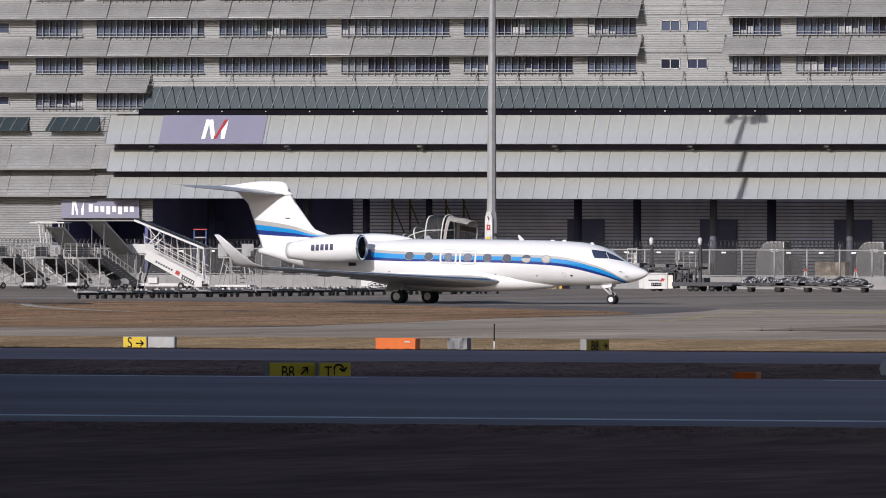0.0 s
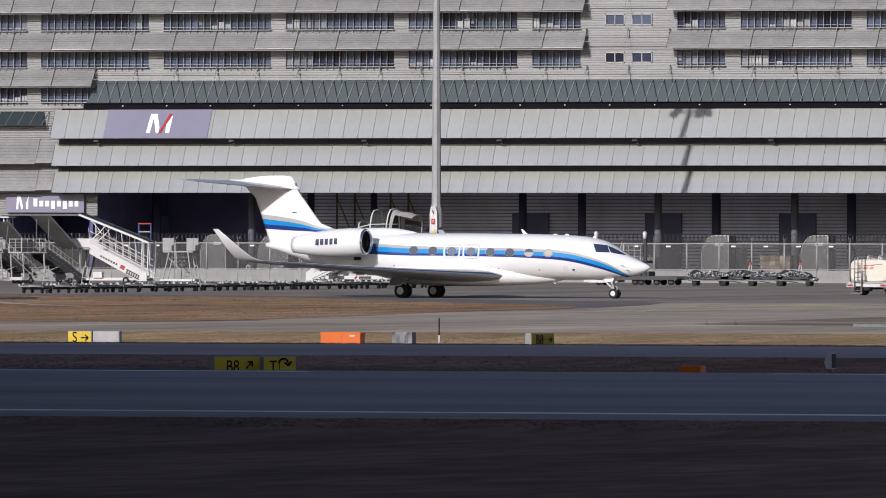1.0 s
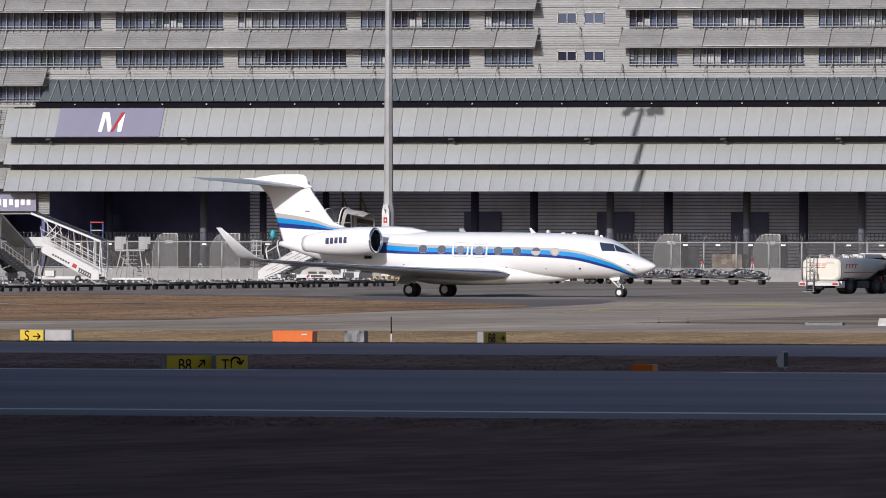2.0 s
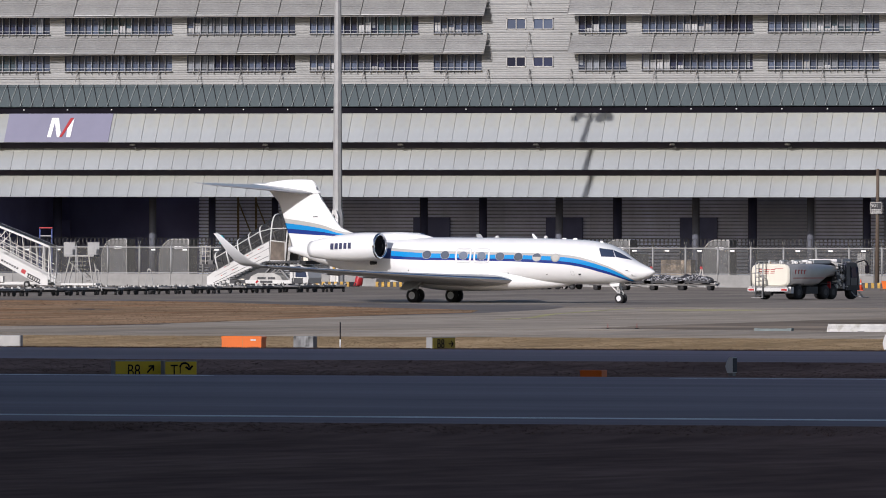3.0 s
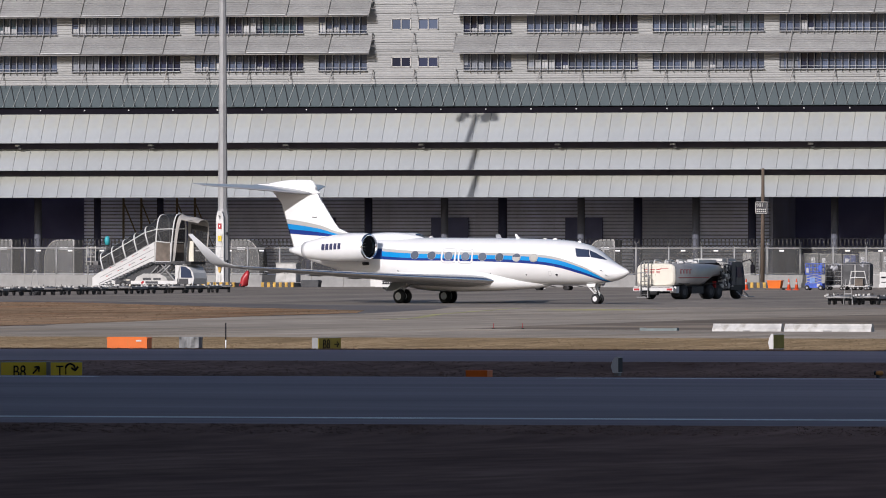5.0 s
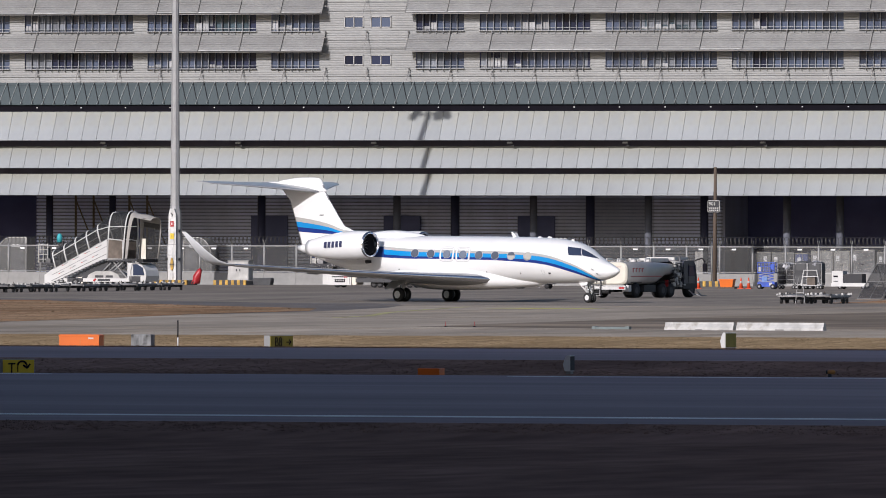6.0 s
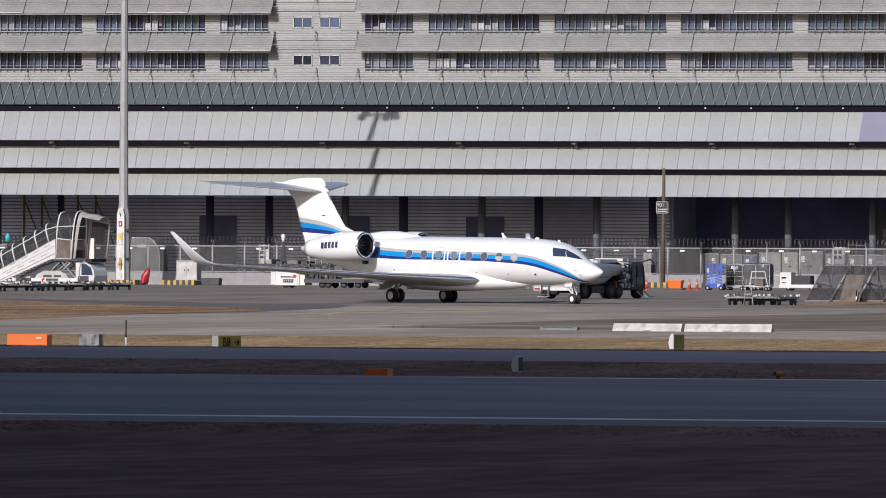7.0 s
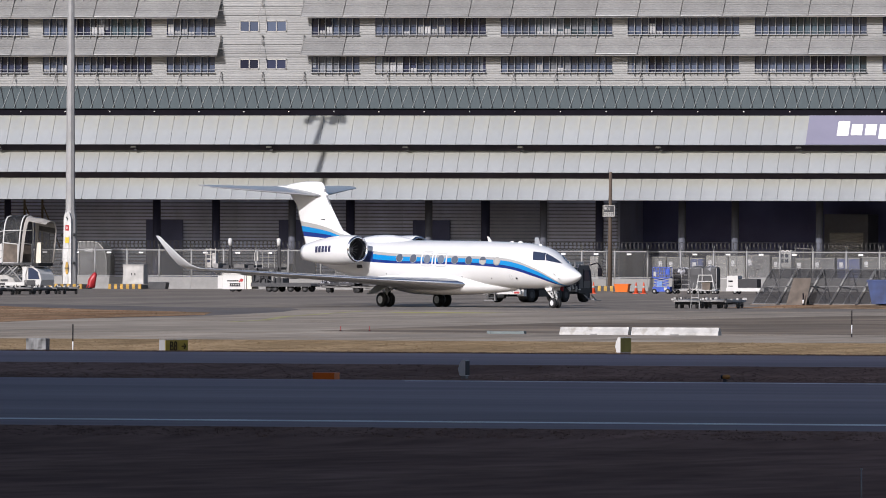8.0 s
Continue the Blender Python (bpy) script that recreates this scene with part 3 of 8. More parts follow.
for base in (20.62, 23.98, 17.4, 27.35):
    x = -424.23
    while x < RIGHT_END - BAY:
        at = Matrix.Translation((x, FRONT - 0.06, base))
        stair_bay = -290.0 < x + BAY / 2 < -281.5          # the stair bay has a flush wall
        if base > 18 or x < CANOPY_L + 0.5:
            piece("bracket", bracket_me, terminal, at)
            if stair_bay:
                piece("guard_rail", guard_me, terminal, at)
            else:
                piece("awning", awning_me, terminal, at)
                piece("awning_rim", rim_me, terminal, at)
                if random.random() < 0.6:
                    piece("awning_lip", lip_me, terminal, at)
        else:
            piece("bracket", short_bracket_me, terminal, at)
            piece("guard_rail", guard_me, terminal, at)
        x += BAY

# green glazed lean-to under the offices, with zigzag bars
GL0, GL1 = -336.4, RIGHT_END
TOPZ, LOWZ, OUT = 17.91, 15.92, 0.75
bm = B()
v = [bm.verts.new(p) for p in ((GL0 + 0.9, FRONT - 0.05, TOPZ), (GL1, FRONT - 0.05, TOPZ), (GL1, FRONT - OUT, LOWZ), (GL0, FRONT - OUT, LOWZ))]
bm.faces.new(v)
v2 = [bm.verts.new((p.co.x, p.co.y + 0.03, p.co.z - 0.05)) for p in v]
bm.faces.new(v2[::-1])
for a, b in ((0, 1), (1, 2), (2, 3), (3, 0)):
    bm.faces.new((v[a], v2[a], v2[b], v[b]))
lean = part("glazed_lean_to", bm, GREEN_GLASS, terminal, "dark green glazed lean-to with zigzag bars")
bar_a, bar_b = B(), B()
beam(bar_a, (0, 0, LOWZ + 0.02), (0.56, OUT - 0.05, TOPZ), 0.045, 0.06)
beam(bar_b, (1.20, 0, LOWZ + 0.02), (0.58, OUT - 0.07, TOPZ - 0.03), 0.036, 0.05)
for m in (bar_a, bar_b):
    for vert in m.verts:
        vert.co.y -= 0.05
GREEN_BAR = material("grey_green_bar_paint", (0.30, 0.33, 0.33), 0.5, grain=0.15, size=1.5)
bar_a, bar_b = mesh_of("glazing_bar", bar_a, GREEN_BAR), mesh_of("glazing_bar", bar_b, DARK_STEEL)
x = -294.87 - 0.512 - 1.025 * 39
while x < -205:
    for me in (bar_a, bar_b):
        piece("glazing_bar", me, lean, Matrix.Translation((x, FRONT - OUT, 0)))
    x += 1.025
part("ridge_trim", box(B(), GL0 + 0.8, GL1, FRONT - 0.12, FRONT - 0.02, TOPZ - 0.02, TOPZ + 0.04), STEEL, terminal)
# near-black strip: the shadow of a recess is painted into its colour
part("gutter", box(B(), GL0 - 0.4, GL1, FRONT - OUT + 0.25, FRONT - 0.1, LOWZ - 0.62, LOWZ - 0.02), RECESS_SHADE, terminal)

# three tiers of sloping canopy panels with dark gaps between
P_W, P_RUN = 1.383, 1.5
TIERS = [(15.27, 12.71), (12.17, 10.26), (9.74, 7.84)]
canopy = part("canopy_frame", B(), DARK_STEEL, terminal)
for tier, (zt, zb) in enumerate(TIERS):
    run = P_RUN * (zt - zb) / 2.52
    bm = B()
    g = 0.014
    rings = [[(x, y, z) for x in (g, P_W - g)] for y, z in ((-0.02, zt), (-run, zb), (-run + 0.06, zb - 0.04), (0.06, zt - 0.08))]
    vs = [[bm.verts.new(p) for p in r] for r in rings]
    for k in range(4):
        a, b = vs[k], vs[(k + 1) % 4]
        bm.faces.new((a[0], b[0], b[1], a[1]))
    bm.faces.new([r[0] for r in vs])
    bm.faces.new([r[1] for r in vs][::-1])
    panel_me = mesh_of("canopy_panel", bm, PANEL)
    for k in range(100):
        piece("canopy_panel", panel_me, canopy, Matrix.Translation((CANOPY_L + k * P_W, FRONT - 0.9, 0)))
    xr = CANOPY_L + 100 * P_W
    bm = B()
    side = [(FRONT - 0.9, zt), (FRONT - 0.9 - run, zb), (FRONT - 0.2, zb), (FRONT - 0.2, zt)]
    bm.faces.new([bm.verts.new((CANOPY_L - 0.03, y, z)) for y, z in side])
    bm.faces.new([bm.verts.new((xr + 0.03, y, z)) for y, z in side])
    part("canopy_end", bm, PANEL, terminal)
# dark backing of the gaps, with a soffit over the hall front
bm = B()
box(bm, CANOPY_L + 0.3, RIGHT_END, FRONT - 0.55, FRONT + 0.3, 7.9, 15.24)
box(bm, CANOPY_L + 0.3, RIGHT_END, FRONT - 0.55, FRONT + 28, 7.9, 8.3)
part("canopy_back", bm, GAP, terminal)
# small lamps on the near-black strip and floodlights in the second gap
lamp_me = mesh_of("soffit_lamp", box(B(), -0.05, 0.05, -0.16, 0, -0.04, 0.06), WHITE)
x = -299.8 - 4.15 * 9
while x < -205:
    piece("soffit_lamp", lamp_me, terminal, Matrix.Translation((x, FRONT - OUT + 0.24, 15.62)))
    x += P_W * 3
flood_me = mesh_of("floodlight", loft(B(), [[(x * s, y * s - 0.1, z) for x, y in ((-0.22, -0.15), (0.22, -0.15), (0.22, 0.15), (-0.22, 0.15))] for z, s in ((-0.09, 1.0), (0.0, 1.0), (0.07, 0.7))], smooth=False), WHITE)
ballast_me = mesh_of("ballast_box", beam(box(B(), 0.10, 0.42, -0.25, 0.0, -0.34, -0.18), (0.0, -0.1, -0.05), (0.2, -0.1, -0.22), 0.05), DARK_STEEL)
for x in (-335.27, -322.47, -309.98, -297.38, -284.82, -272.29, -261.76, -249.24, -236.6):
    piece("floodlight", flood_me, terminal, Matrix.Translation((x, FRONT - 1.25, 12.50)))
    piece("ballast_box", ballast_me, terminal, Matrix.Translation((x, FRONT - 1.25, 12.50)))


# boards on the first tier, lying on the sloping panels
def board(x0, x1):
    zt, zb = TIERS[0]
    run = P_RUN
    bm = B()
    f = [(x0, FRONT - 0.9 - 0.03, zt), (x1, FRONT - 0.9 - 0.03, zt), (x1, FRONT - 0.9 - run - 0.03, zb), (x0, FRONT - 0.9 - run - 0.03, zb)]
    a = [bm.verts.new(p) for p in f]
    b = [bm.verts.new((p[0], p[1] - 0.04, p[2] + 0.02)) for p in f]
    bm.faces.new(b)
    for k in range(4):
        bm.faces.new((a[k], a[(k + 1) % 4], b[(k + 1) % 4], b[k]))
    return part("sign_board", bm, PURPLE, terminal, "grey-violet sign board with a white mark")


TILT_DEG = math.degrees(math.atan2(2.57, 1.5))


def on_board(x, up):
    """A pose on the sloping first tier: x along, up from the lower edge."""
    zt, zb = TIERS[0]
    y0, z0 = FRONT - 0.9 - P_RUN - 0.085, zb + 0.02
    k = up / math.hypot(2.57, P_RUN)
    return Matrix.Translation((x, y0 + P_RUN * k, z0 + 2.57 * k)) @ pose(0, 0, 0, TILT_DEG, 0, 0)


def bars(name, boxes, mat, parent, at):
    bm = B()
    for pts in boxes:
        lo = [bm.verts.new((x, y, 0)) for x, y in pts]
        hi = [bm.verts.new((x, y, 0.03)) for x, y in pts]
        n = len(pts)
        bm.faces.new(hi)
        for k in range(n):
            bm.faces.new((lo[k], lo[(k + 1) % n], hi[(k + 1) % n], hi[k]))
    return part(name, bm, mat, parent, at=at)


b1 = board(-334.25, -324.4)
MARK = [[(-1.15, -1.0), (-0.78, -1.0), (-0.66, 0.5), (-0.66, 1.0), (-1.0, 1.0)], [(-0.64, 1.0), (-0.36, 1.0), (0.06, -0.5), (0.0, -1.0), (-0.22, -1.0), (-0.64, 0.5)], [(0.68, -1.0), (1.05, -1.0), (1.12, 0.95), (0.62, -0.15)]]
bars("mark", MARK, PURE_WHITE, b1, on_board(-329.1, 1.5))
bars("mark_slash", [[(0.02, -1.0), (0.24, -1.0), (1.06, 1.0), (0.76, 1.0)]], RED, b1, on_board(-329.1, 1.5))
b2 = board(-235.7, -213.0)
bars("mark", [[(k * 1.25, -0.55 - (0.35 if k in (3, 5) else 0)), (k * 1.25 + 1.0, -0.55 - (0.35 if k in (3, 5) else 0)), (k * 1.25 + 1.0, 0.55), (k * 1.25, 0.55)] if k else [(0, -0.6), (1.05, -0.6), (1.05, 0.85), (0, 0.85)] for k in range(9)], PURE_WHITE, b2, on_board(-233.0, 1.5))

# lower left wing: glazed strip, ribbed wall, two rows of brackets, a gate with a sign over it
part("cladding", ribbed(LEFT_END, CANOPY_L + 0.4, 13.85, 15.4, FRONT - 0.2, 0.21, 0.05), CLADDING, terminal)
part("cladding", ribbed(LEFT_END, CANOPY_L + 0.4, 7.75, 13.85, FRONT, 0.21, 0.06), CLADDING, terminal)
part("cladding", ribbed(LEFT_END, -345.2, -0.2, 7.75, FRONT, 0.21, 0.06), CLADDING, terminal)
part("cladding", ribbed(-345.2, -335.6, 5.75, 7.75, FRONT, 0.21, 0.06), CLADDING, terminal)
for a, b in ((-362, -347.4), (-345.6, -340.6)):
    bm = B()
    v = [bm.verts.new(p) for p in ((a + 0.5, FRONT - 0.25, 15.13), (b, FRONT - 0.25, 15.13), (b, FRONT - 1.0, 13.9), (a, FRONT - 1.0, 13.9))]
    bm.faces.new(v)
    bm.faces.new([bm.verts.new(p) for p in ((b, FRONT - 0.25, 15.13), (b, FRONT - 0.2, 13.9), (b, FRONT - 1.0, 13.9))])
    strip_win = part("roof_glazing", bm, DARK_GREEN_GLASS, terminal, "dark sloping roof glazing")
    x = a + 0.4
    while x < b:
        part("glazing_bar", beam(B(), (x, FRONT - 1.03, 13.9), (x + 0.5, FRONT - 0.28, 15.16), 0.07), STEEL, strip_win)
        x += 1.15
for zt, zb in ((12.68, 10.44), (10.40, 8.0)):
    for k in range(8):
        x = -341.1 - k * 4.02
        bm = B()
        beam(bm, (x, FRONT - 0.1, zt), (x, FRONT - 1.5, zb), 0.09)
        beam(bm, (x, FRONT - 0.1, zt), (x, FRONT - 0.1, zt - 0.8), 0.1)
        part("bracket", bm, BRACKET, terminal)
        if k:
            part("awning_rim", box(B(), x, x + 4.02, FRONT - 1.55, FRONT - 1.47, zb - 0.04, zb + 0.04), BRACKET, terminal)
        piece("awning", awning_me, terminal, Matrix.Translation((x, FRONT - 0.08, zb + 0.05)) @ Matrix.Diagonal(((4.02 if k else 1.9) / BAY, 1.12, (zt - zb) / 1.72, 1)))
gate_sign = part("sign_board", box(B(), -344.2, -336.75, FRONT - 0.45, FRONT - 0.2, 6.05, 7.72), PURPLE, terminal, "grey-violet sign board over the gate with white marks")
GS = Matrix.Translation((-342.6, FRONT - 0.455, 6.95)) @ pose(0, 0, 0, 90)
bars("mark", [[(x * 0.52, y * 0.62) for x, y in q] for q in MARK], PURE_WHITE, gate_sign, GS)
bars("mark", [[(1.05 + k * 0.56, -0.36 - (0.2 if k in (3, 5) else 0)), (1.42 + k * 0.56, -0.36 - (0.2 if k in (3, 5) else 0)), (1.42 + k * 0.56, 0.16 if k else 0.36), (1.05 + k * 0.56, 0.16 if k else 0.36)] for k in range(8)], PURE_WHITE, gate_sign, GS)

# hall front under the canopy: columns, shutters with doors, dark open bays
HALL = FRONT + 17
bm = B()
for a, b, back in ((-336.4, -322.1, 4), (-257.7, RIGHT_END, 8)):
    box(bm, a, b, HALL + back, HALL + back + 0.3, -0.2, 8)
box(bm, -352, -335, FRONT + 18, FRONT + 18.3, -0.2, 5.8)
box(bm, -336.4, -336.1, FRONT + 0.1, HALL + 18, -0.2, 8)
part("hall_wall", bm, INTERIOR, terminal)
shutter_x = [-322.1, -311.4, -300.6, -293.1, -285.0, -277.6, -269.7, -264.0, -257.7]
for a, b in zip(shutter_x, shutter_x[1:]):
    part("shutter", slatted(a + 0.004, b - 0.004, -0.2, 8.0, HALL, 0.31, 0.45), SHUTTER, terminal).data.materials.append(GROOVE_SHADE)
part("hall_return", box(B(), -257.8, -257.5, HALL, HALL + 18, -0.2, 8), SHUTTER, terminal)
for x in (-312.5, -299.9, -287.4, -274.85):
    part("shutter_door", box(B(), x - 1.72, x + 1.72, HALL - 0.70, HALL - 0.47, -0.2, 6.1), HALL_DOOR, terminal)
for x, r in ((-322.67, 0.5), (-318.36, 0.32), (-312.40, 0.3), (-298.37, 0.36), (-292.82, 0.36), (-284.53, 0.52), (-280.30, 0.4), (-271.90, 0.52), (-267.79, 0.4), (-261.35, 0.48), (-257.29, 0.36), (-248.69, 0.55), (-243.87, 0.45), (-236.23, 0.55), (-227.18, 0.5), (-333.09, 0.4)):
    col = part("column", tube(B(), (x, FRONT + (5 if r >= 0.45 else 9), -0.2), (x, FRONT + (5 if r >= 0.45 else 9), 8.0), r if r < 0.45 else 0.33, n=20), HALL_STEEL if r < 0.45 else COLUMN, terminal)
for k in range(5):
    x = -318 + k * 1.7
    bm = B()
    beam(bm, (x, HALL - 1.5, 0), (x, HALL - 1.5, 8), 0.16)
    beam(bm, (x, HALL - 1.5, 7.5), (x + 1.7, HALL - 1.5, 3.5), 0.10)
    part("steel_frame", bm, RUST, terminal)
office = part("inner_booth", box(B(), -239.7, -235.7, HALL + 4, HALL + 9, -0.2, 6.75), COLUMN, terminal, "grey booth with a roller door inside the hall")
part("roller_door", ribbed(-239.2, -236.1, 0, 5.1, HALL + 3.95, 0.25, 0.05), GREY_PAINT, office)

# unseen staggered blocks added beside the viewer; their shadow covers the runway
shade_caster = thing("terminal_pier", "long staggered concrete blocks, unseen, added to shade the runway", "building", kind="structure")
for k in range(11):
    y1 = 272.0 - 23.0 * k
    part("pier_block", box(B(), -330, -0.364 * y1 - 1.3, y1 - 23.0, y1, -0.3, 40.2), CONCRETE, shade_caster)


# ---------------------------------------------------------------- business jet
# local space: x to the nose, y to its left, z up; the origin lies on the ground between the main wheels
STATIONS = [  # x, top, bottom, half width
    (16.22, 1.90, 1.86, 0.02), (16.06, 2.03, 1.71, 0.17), (15.55, 2.27, 1.47, 0.44), (14.9, 2.55, 1.31, 0.72),
    (14.3, 2.88, 1.24, 0.92), (13.7, 3.24, 1.18, 1.10), (12.9, 3.58, 1.13, 1.22), (11.5, 3.82, 1.10, 1.32),
    (9.0, 3.93, 1.10, 1.37), (5.0, 3.98, 1.18, 1.37), (0.0, 4.00, 1.22, 1.37), (-3.0, 4.00, 1.32, 1.33),
    (-6.0, 3.95, 1.80, 1.12), (-8.5, 3.66, 2.36, 0.72), (-10.3, 3.50, 2.90, 0.36), (-10.95, 3.40, 3.06, 0.22)]
SX = np.array([s[0] for s in STATIONS][::-1])
ST, SB, SW = (np.array([s[k] for s in STATIONS][::-1]) for k in (1, 2, 3))


def eased(x, ys):
    """A smooth curve through the stations (monotone Hermite)."""
    i = int(np.clip(np.searchsorted(SX, x) - 1, 0, len(SX) - 2))
    d = (ys[1:] - ys[:-1]) / (SX[1:] - SX[:-1])

    def slope(k):
        if k == 0 or k == len(SX) - 1:
            return d[min(k, len(d) - 1)]
        return 0.0 if d[k - 1] * d[k] <= 0 else 2 * d[k - 1] * d[k] / (d[k - 1] + d[k])
    h = SX[i + 1] - SX[i]
    u = (x - SX[i]) / h
    return ((2 * u**3 - 3 * u**2 + 1) * ys[i] + (u**3 - 2 * u**2 + u) * h * slope(i)
            + (-2 * u**3 + 3 * u**2) * ys[i + 1] + (u**3 - u**2) * h * slope(i + 1))


def skin_y(x, z, proud=0.0):
    """Half width of the fuselage at a height."""
    t, b, w = eased(x, ST), eased(x, SB), eased(x, SW)
    k = min(1.0, abs((z - (t + b) / 2) / ((t - b) / 2)))
    return w * (1 - k**2.1) ** (1 / 2.1) + proud


def livery(name, x_lo, x_hi, curves):
    """White paint with a grey, a light blue and a dark blue line that follow curves along the body."""
    m = material(name, (0.80, 0.80, 0.79), 0.22, grain=0.015, size=1.5, stain=0.02, stain_size=0.4, coat=0.5)
    nt, b = m.node_tree, m.node_tree.nodes["Principled BSDF"]
    white = b.inputs["Base Color"].links[0].from_socket
    tc = nt.nodes.new("ShaderNodeTexCoord")
    sep = nt.nodes.new("ShaderNodeSeparateXYZ")
    nt.links.new(tc.outputs["Object"], sep.inputs[0])
    along = nt.nodes.new("ShaderNodeMapRange")
    along.inputs["From Min"].default_value, along.inputs["From Max"].default_value = x_lo, x_hi
    nt.links.new(sep.outputs["X"], along.inputs[0])
    over = []
    for pts in curves:
        fc = nt.nodes.new("ShaderNodeFloatCurve")
        c = fc.mapping.curves[0]
        for x, z in pts[1:-1]:
            u, v = (x - x_lo) / (x_hi - x_lo), z / 6
            c.points.new(u, v)
        c.points[0].location = (0, pts[0][1] / 6)
        c.points[len(c.points) - 1].location = (1, pts[-1][1] / 6)
        fc.mapping.update()
        nt.links.new(along.outputs[0], fc.inputs["Value"])
        up = nt.nodes.new("ShaderNodeMath")
        up.operation = "MULTIPLY"
        up.inputs[1].default_value = 6
        nt.links.new(fc.outputs[0], up.inputs[0])
        gt = nt.nodes.new("ShaderNodeMath")
        gt.operation = "GREATER_THAN"
        nt.links.new(sep.outputs["Z"], gt.inputs[0])
        nt.links.new(up.outputs[0], gt.inputs[1])
        over.append(gt.outputs[0])
    aft = nt.nodes.new("ShaderNodeMath")
    aft.operation = "GREATER_THAN"
    aft.inputs[1].default_value = x_lo
    nt.links.new(sep.outputs["X"], aft.inputs[0])
    last = white
    # from the lowest edge up: dark blue, light blue, grey, white again
    for sock, col in zip(over, ((0.011, 0.036, 0.20), (0.008, 0.24, 0.58), (0.42, 0.42, 0.40), None)):
        mix = nt.nodes.new("ShaderNodeMix")
        mix.data_type = "RGBA"
        nt.links.new(sock, mix.inputs["Factor"])
        nt.links.new(last, mix.inputs[6])
        if col:
            mix.inputs[7].default_value = (*col, 1)
        else:
            nt.links.new(white, mix.inputs[7])
        last = mix.outputs[2]
    fin = nt.nodes.new("ShaderNodeMix")
    fin.data_type = "RGBA"
    nt.links.new(aft.outputs[0], fin.inputs["Factor"])
    nt.links.new(white, fin.inputs[6])
    nt.links.new(last, fin.inputs[7])
    nt.links.new(fin.outputs[2], b.inputs["Base Color"])
    return m


BODY_PAINT = livery("fuselage_paint", -3.6, 15.3, (
    ((-3.6, 2.72), (-0.8, 2.60), (3.2, 2.57), (9.1, 2.42), (11.1, 2.26), (12.9, 1.88), (14.1, 1.52), (15.3, 0.90)),
    ((-3.6, 2.94), (-0.8, 2.77), (3.2, 2.71), (9.1, 2.60), (11.1, 2.44), (12.9, 2.06), (14.1, 1.66), (15.3, 0.92)),
    ((-3.6, 3.26), (-0.8, 3.06), (3.2, 2.96), (9.1, 2.85), (11.1, 2.71), (12.9, 2.31), (14.1, 1.86), (15.3, 0.95)),
    ((-3.6, 3.44), (-0.8, 3.23), (3.2, 3.12), (9.1, 3.00), (11.1, 2.86), (12.9, 2.44), (14.1, 1.96), (15.3, 0.98))))
FIN_PAINT = livery("fin_paint", -13.0, -5.2, (
    ((-13.0, 4.36), (-11.2, 4.26), (-8.5, 4.12), (-6.8, 4.08), (-5.2, 4.30)),
    ((-13.0, 4.66), (-11.2, 4.55), (-8.5, 4.34), (-6.8, 4.14), (-5.2, 4.30)),
    ((-13.0, 5.02), (-11.2, 4.88), (-8.5, 4.56), (-6.8, 4.22), (-5.2, 4.31)),
    ((-13.0, 5.32), (-11.2, 5.16), (-8.5, 4.78), (-6.8, 4.34), (-5.2, 4.32))))
JET_WHITE = material("jet_white", (0.80, 0.80, 0.79), 0.22, grain=0.015, size=1.5, stain=0.02, stain_size=0.4, coat=0.5)
WING_GREY = material("wing_grey", (0.30, 0.305, 0.315), 0.3, grain=0.02, size=1.5, stain=0.05, stain_size=0.5, coat=0.2)
WINGLET = material("winglet_grey", (0.52, 0.53, 0.54), 0.3, grain=0.02, size=1.5, stain=0.05, stain_size=0.5, coat=0.3)
POLISHED = material("polished_metal", (0.72, 0.73, 0.75), 0.16, 1.0)
CABIN_GLASS = vary(glass("cabin_glass", (0.13, 0.15, 0.19), 0.06), 0.35)
COCKPIT_GLASS = glass("cockpit_glass", (0.035, 0.048, 0.085), 0.04)
BARE = material("gear_metal", (0.62, 0.62, 0.62), 0.35, 0.4)
RIM = material("wheel_rim_paint", (0.66, 0.66, 0.66), 0.4)
SEAM = material("seam_grey", (0.50, 0.50, 0.50), 0.4)
SHADE = material("window_shade", (0.42, 0.41, 0.38), 0.5)
NAVY = material("navy_lettering", (0.03, 0.035, 0.09), 0.5)

jet = thing("business_jet", "white twin-engine business jet with blue stripes, taxiing on the apron", "airplane")

# fuselage
xs = list(np.linspace(-10.95, 12.5, 60)) + list(np.linspace(12.7, 16.22, 28))
NR = 48
rings = []
for x in xs:
    t, b, w = eased(x, ST), eased(x, SB), eased(x, SW)
    zc, h = (t + b) / 2, (t - b) / 2
    ring = []
    for k in range(NR):
        a = k * math.tau / NR
        c, s = math.cos(a), math.sin(a)
        e = 2 / 2.1
        ring.append((x, w * math.copysign(abs(c)**e, c), zc + h * math.copysign(abs(s)**e, s)))
    rings.append(ring)
fuselage = part("fuselage", loft(B(), rings), BODY_PAINT, jet, "white fuselage with blue and grey stripes")

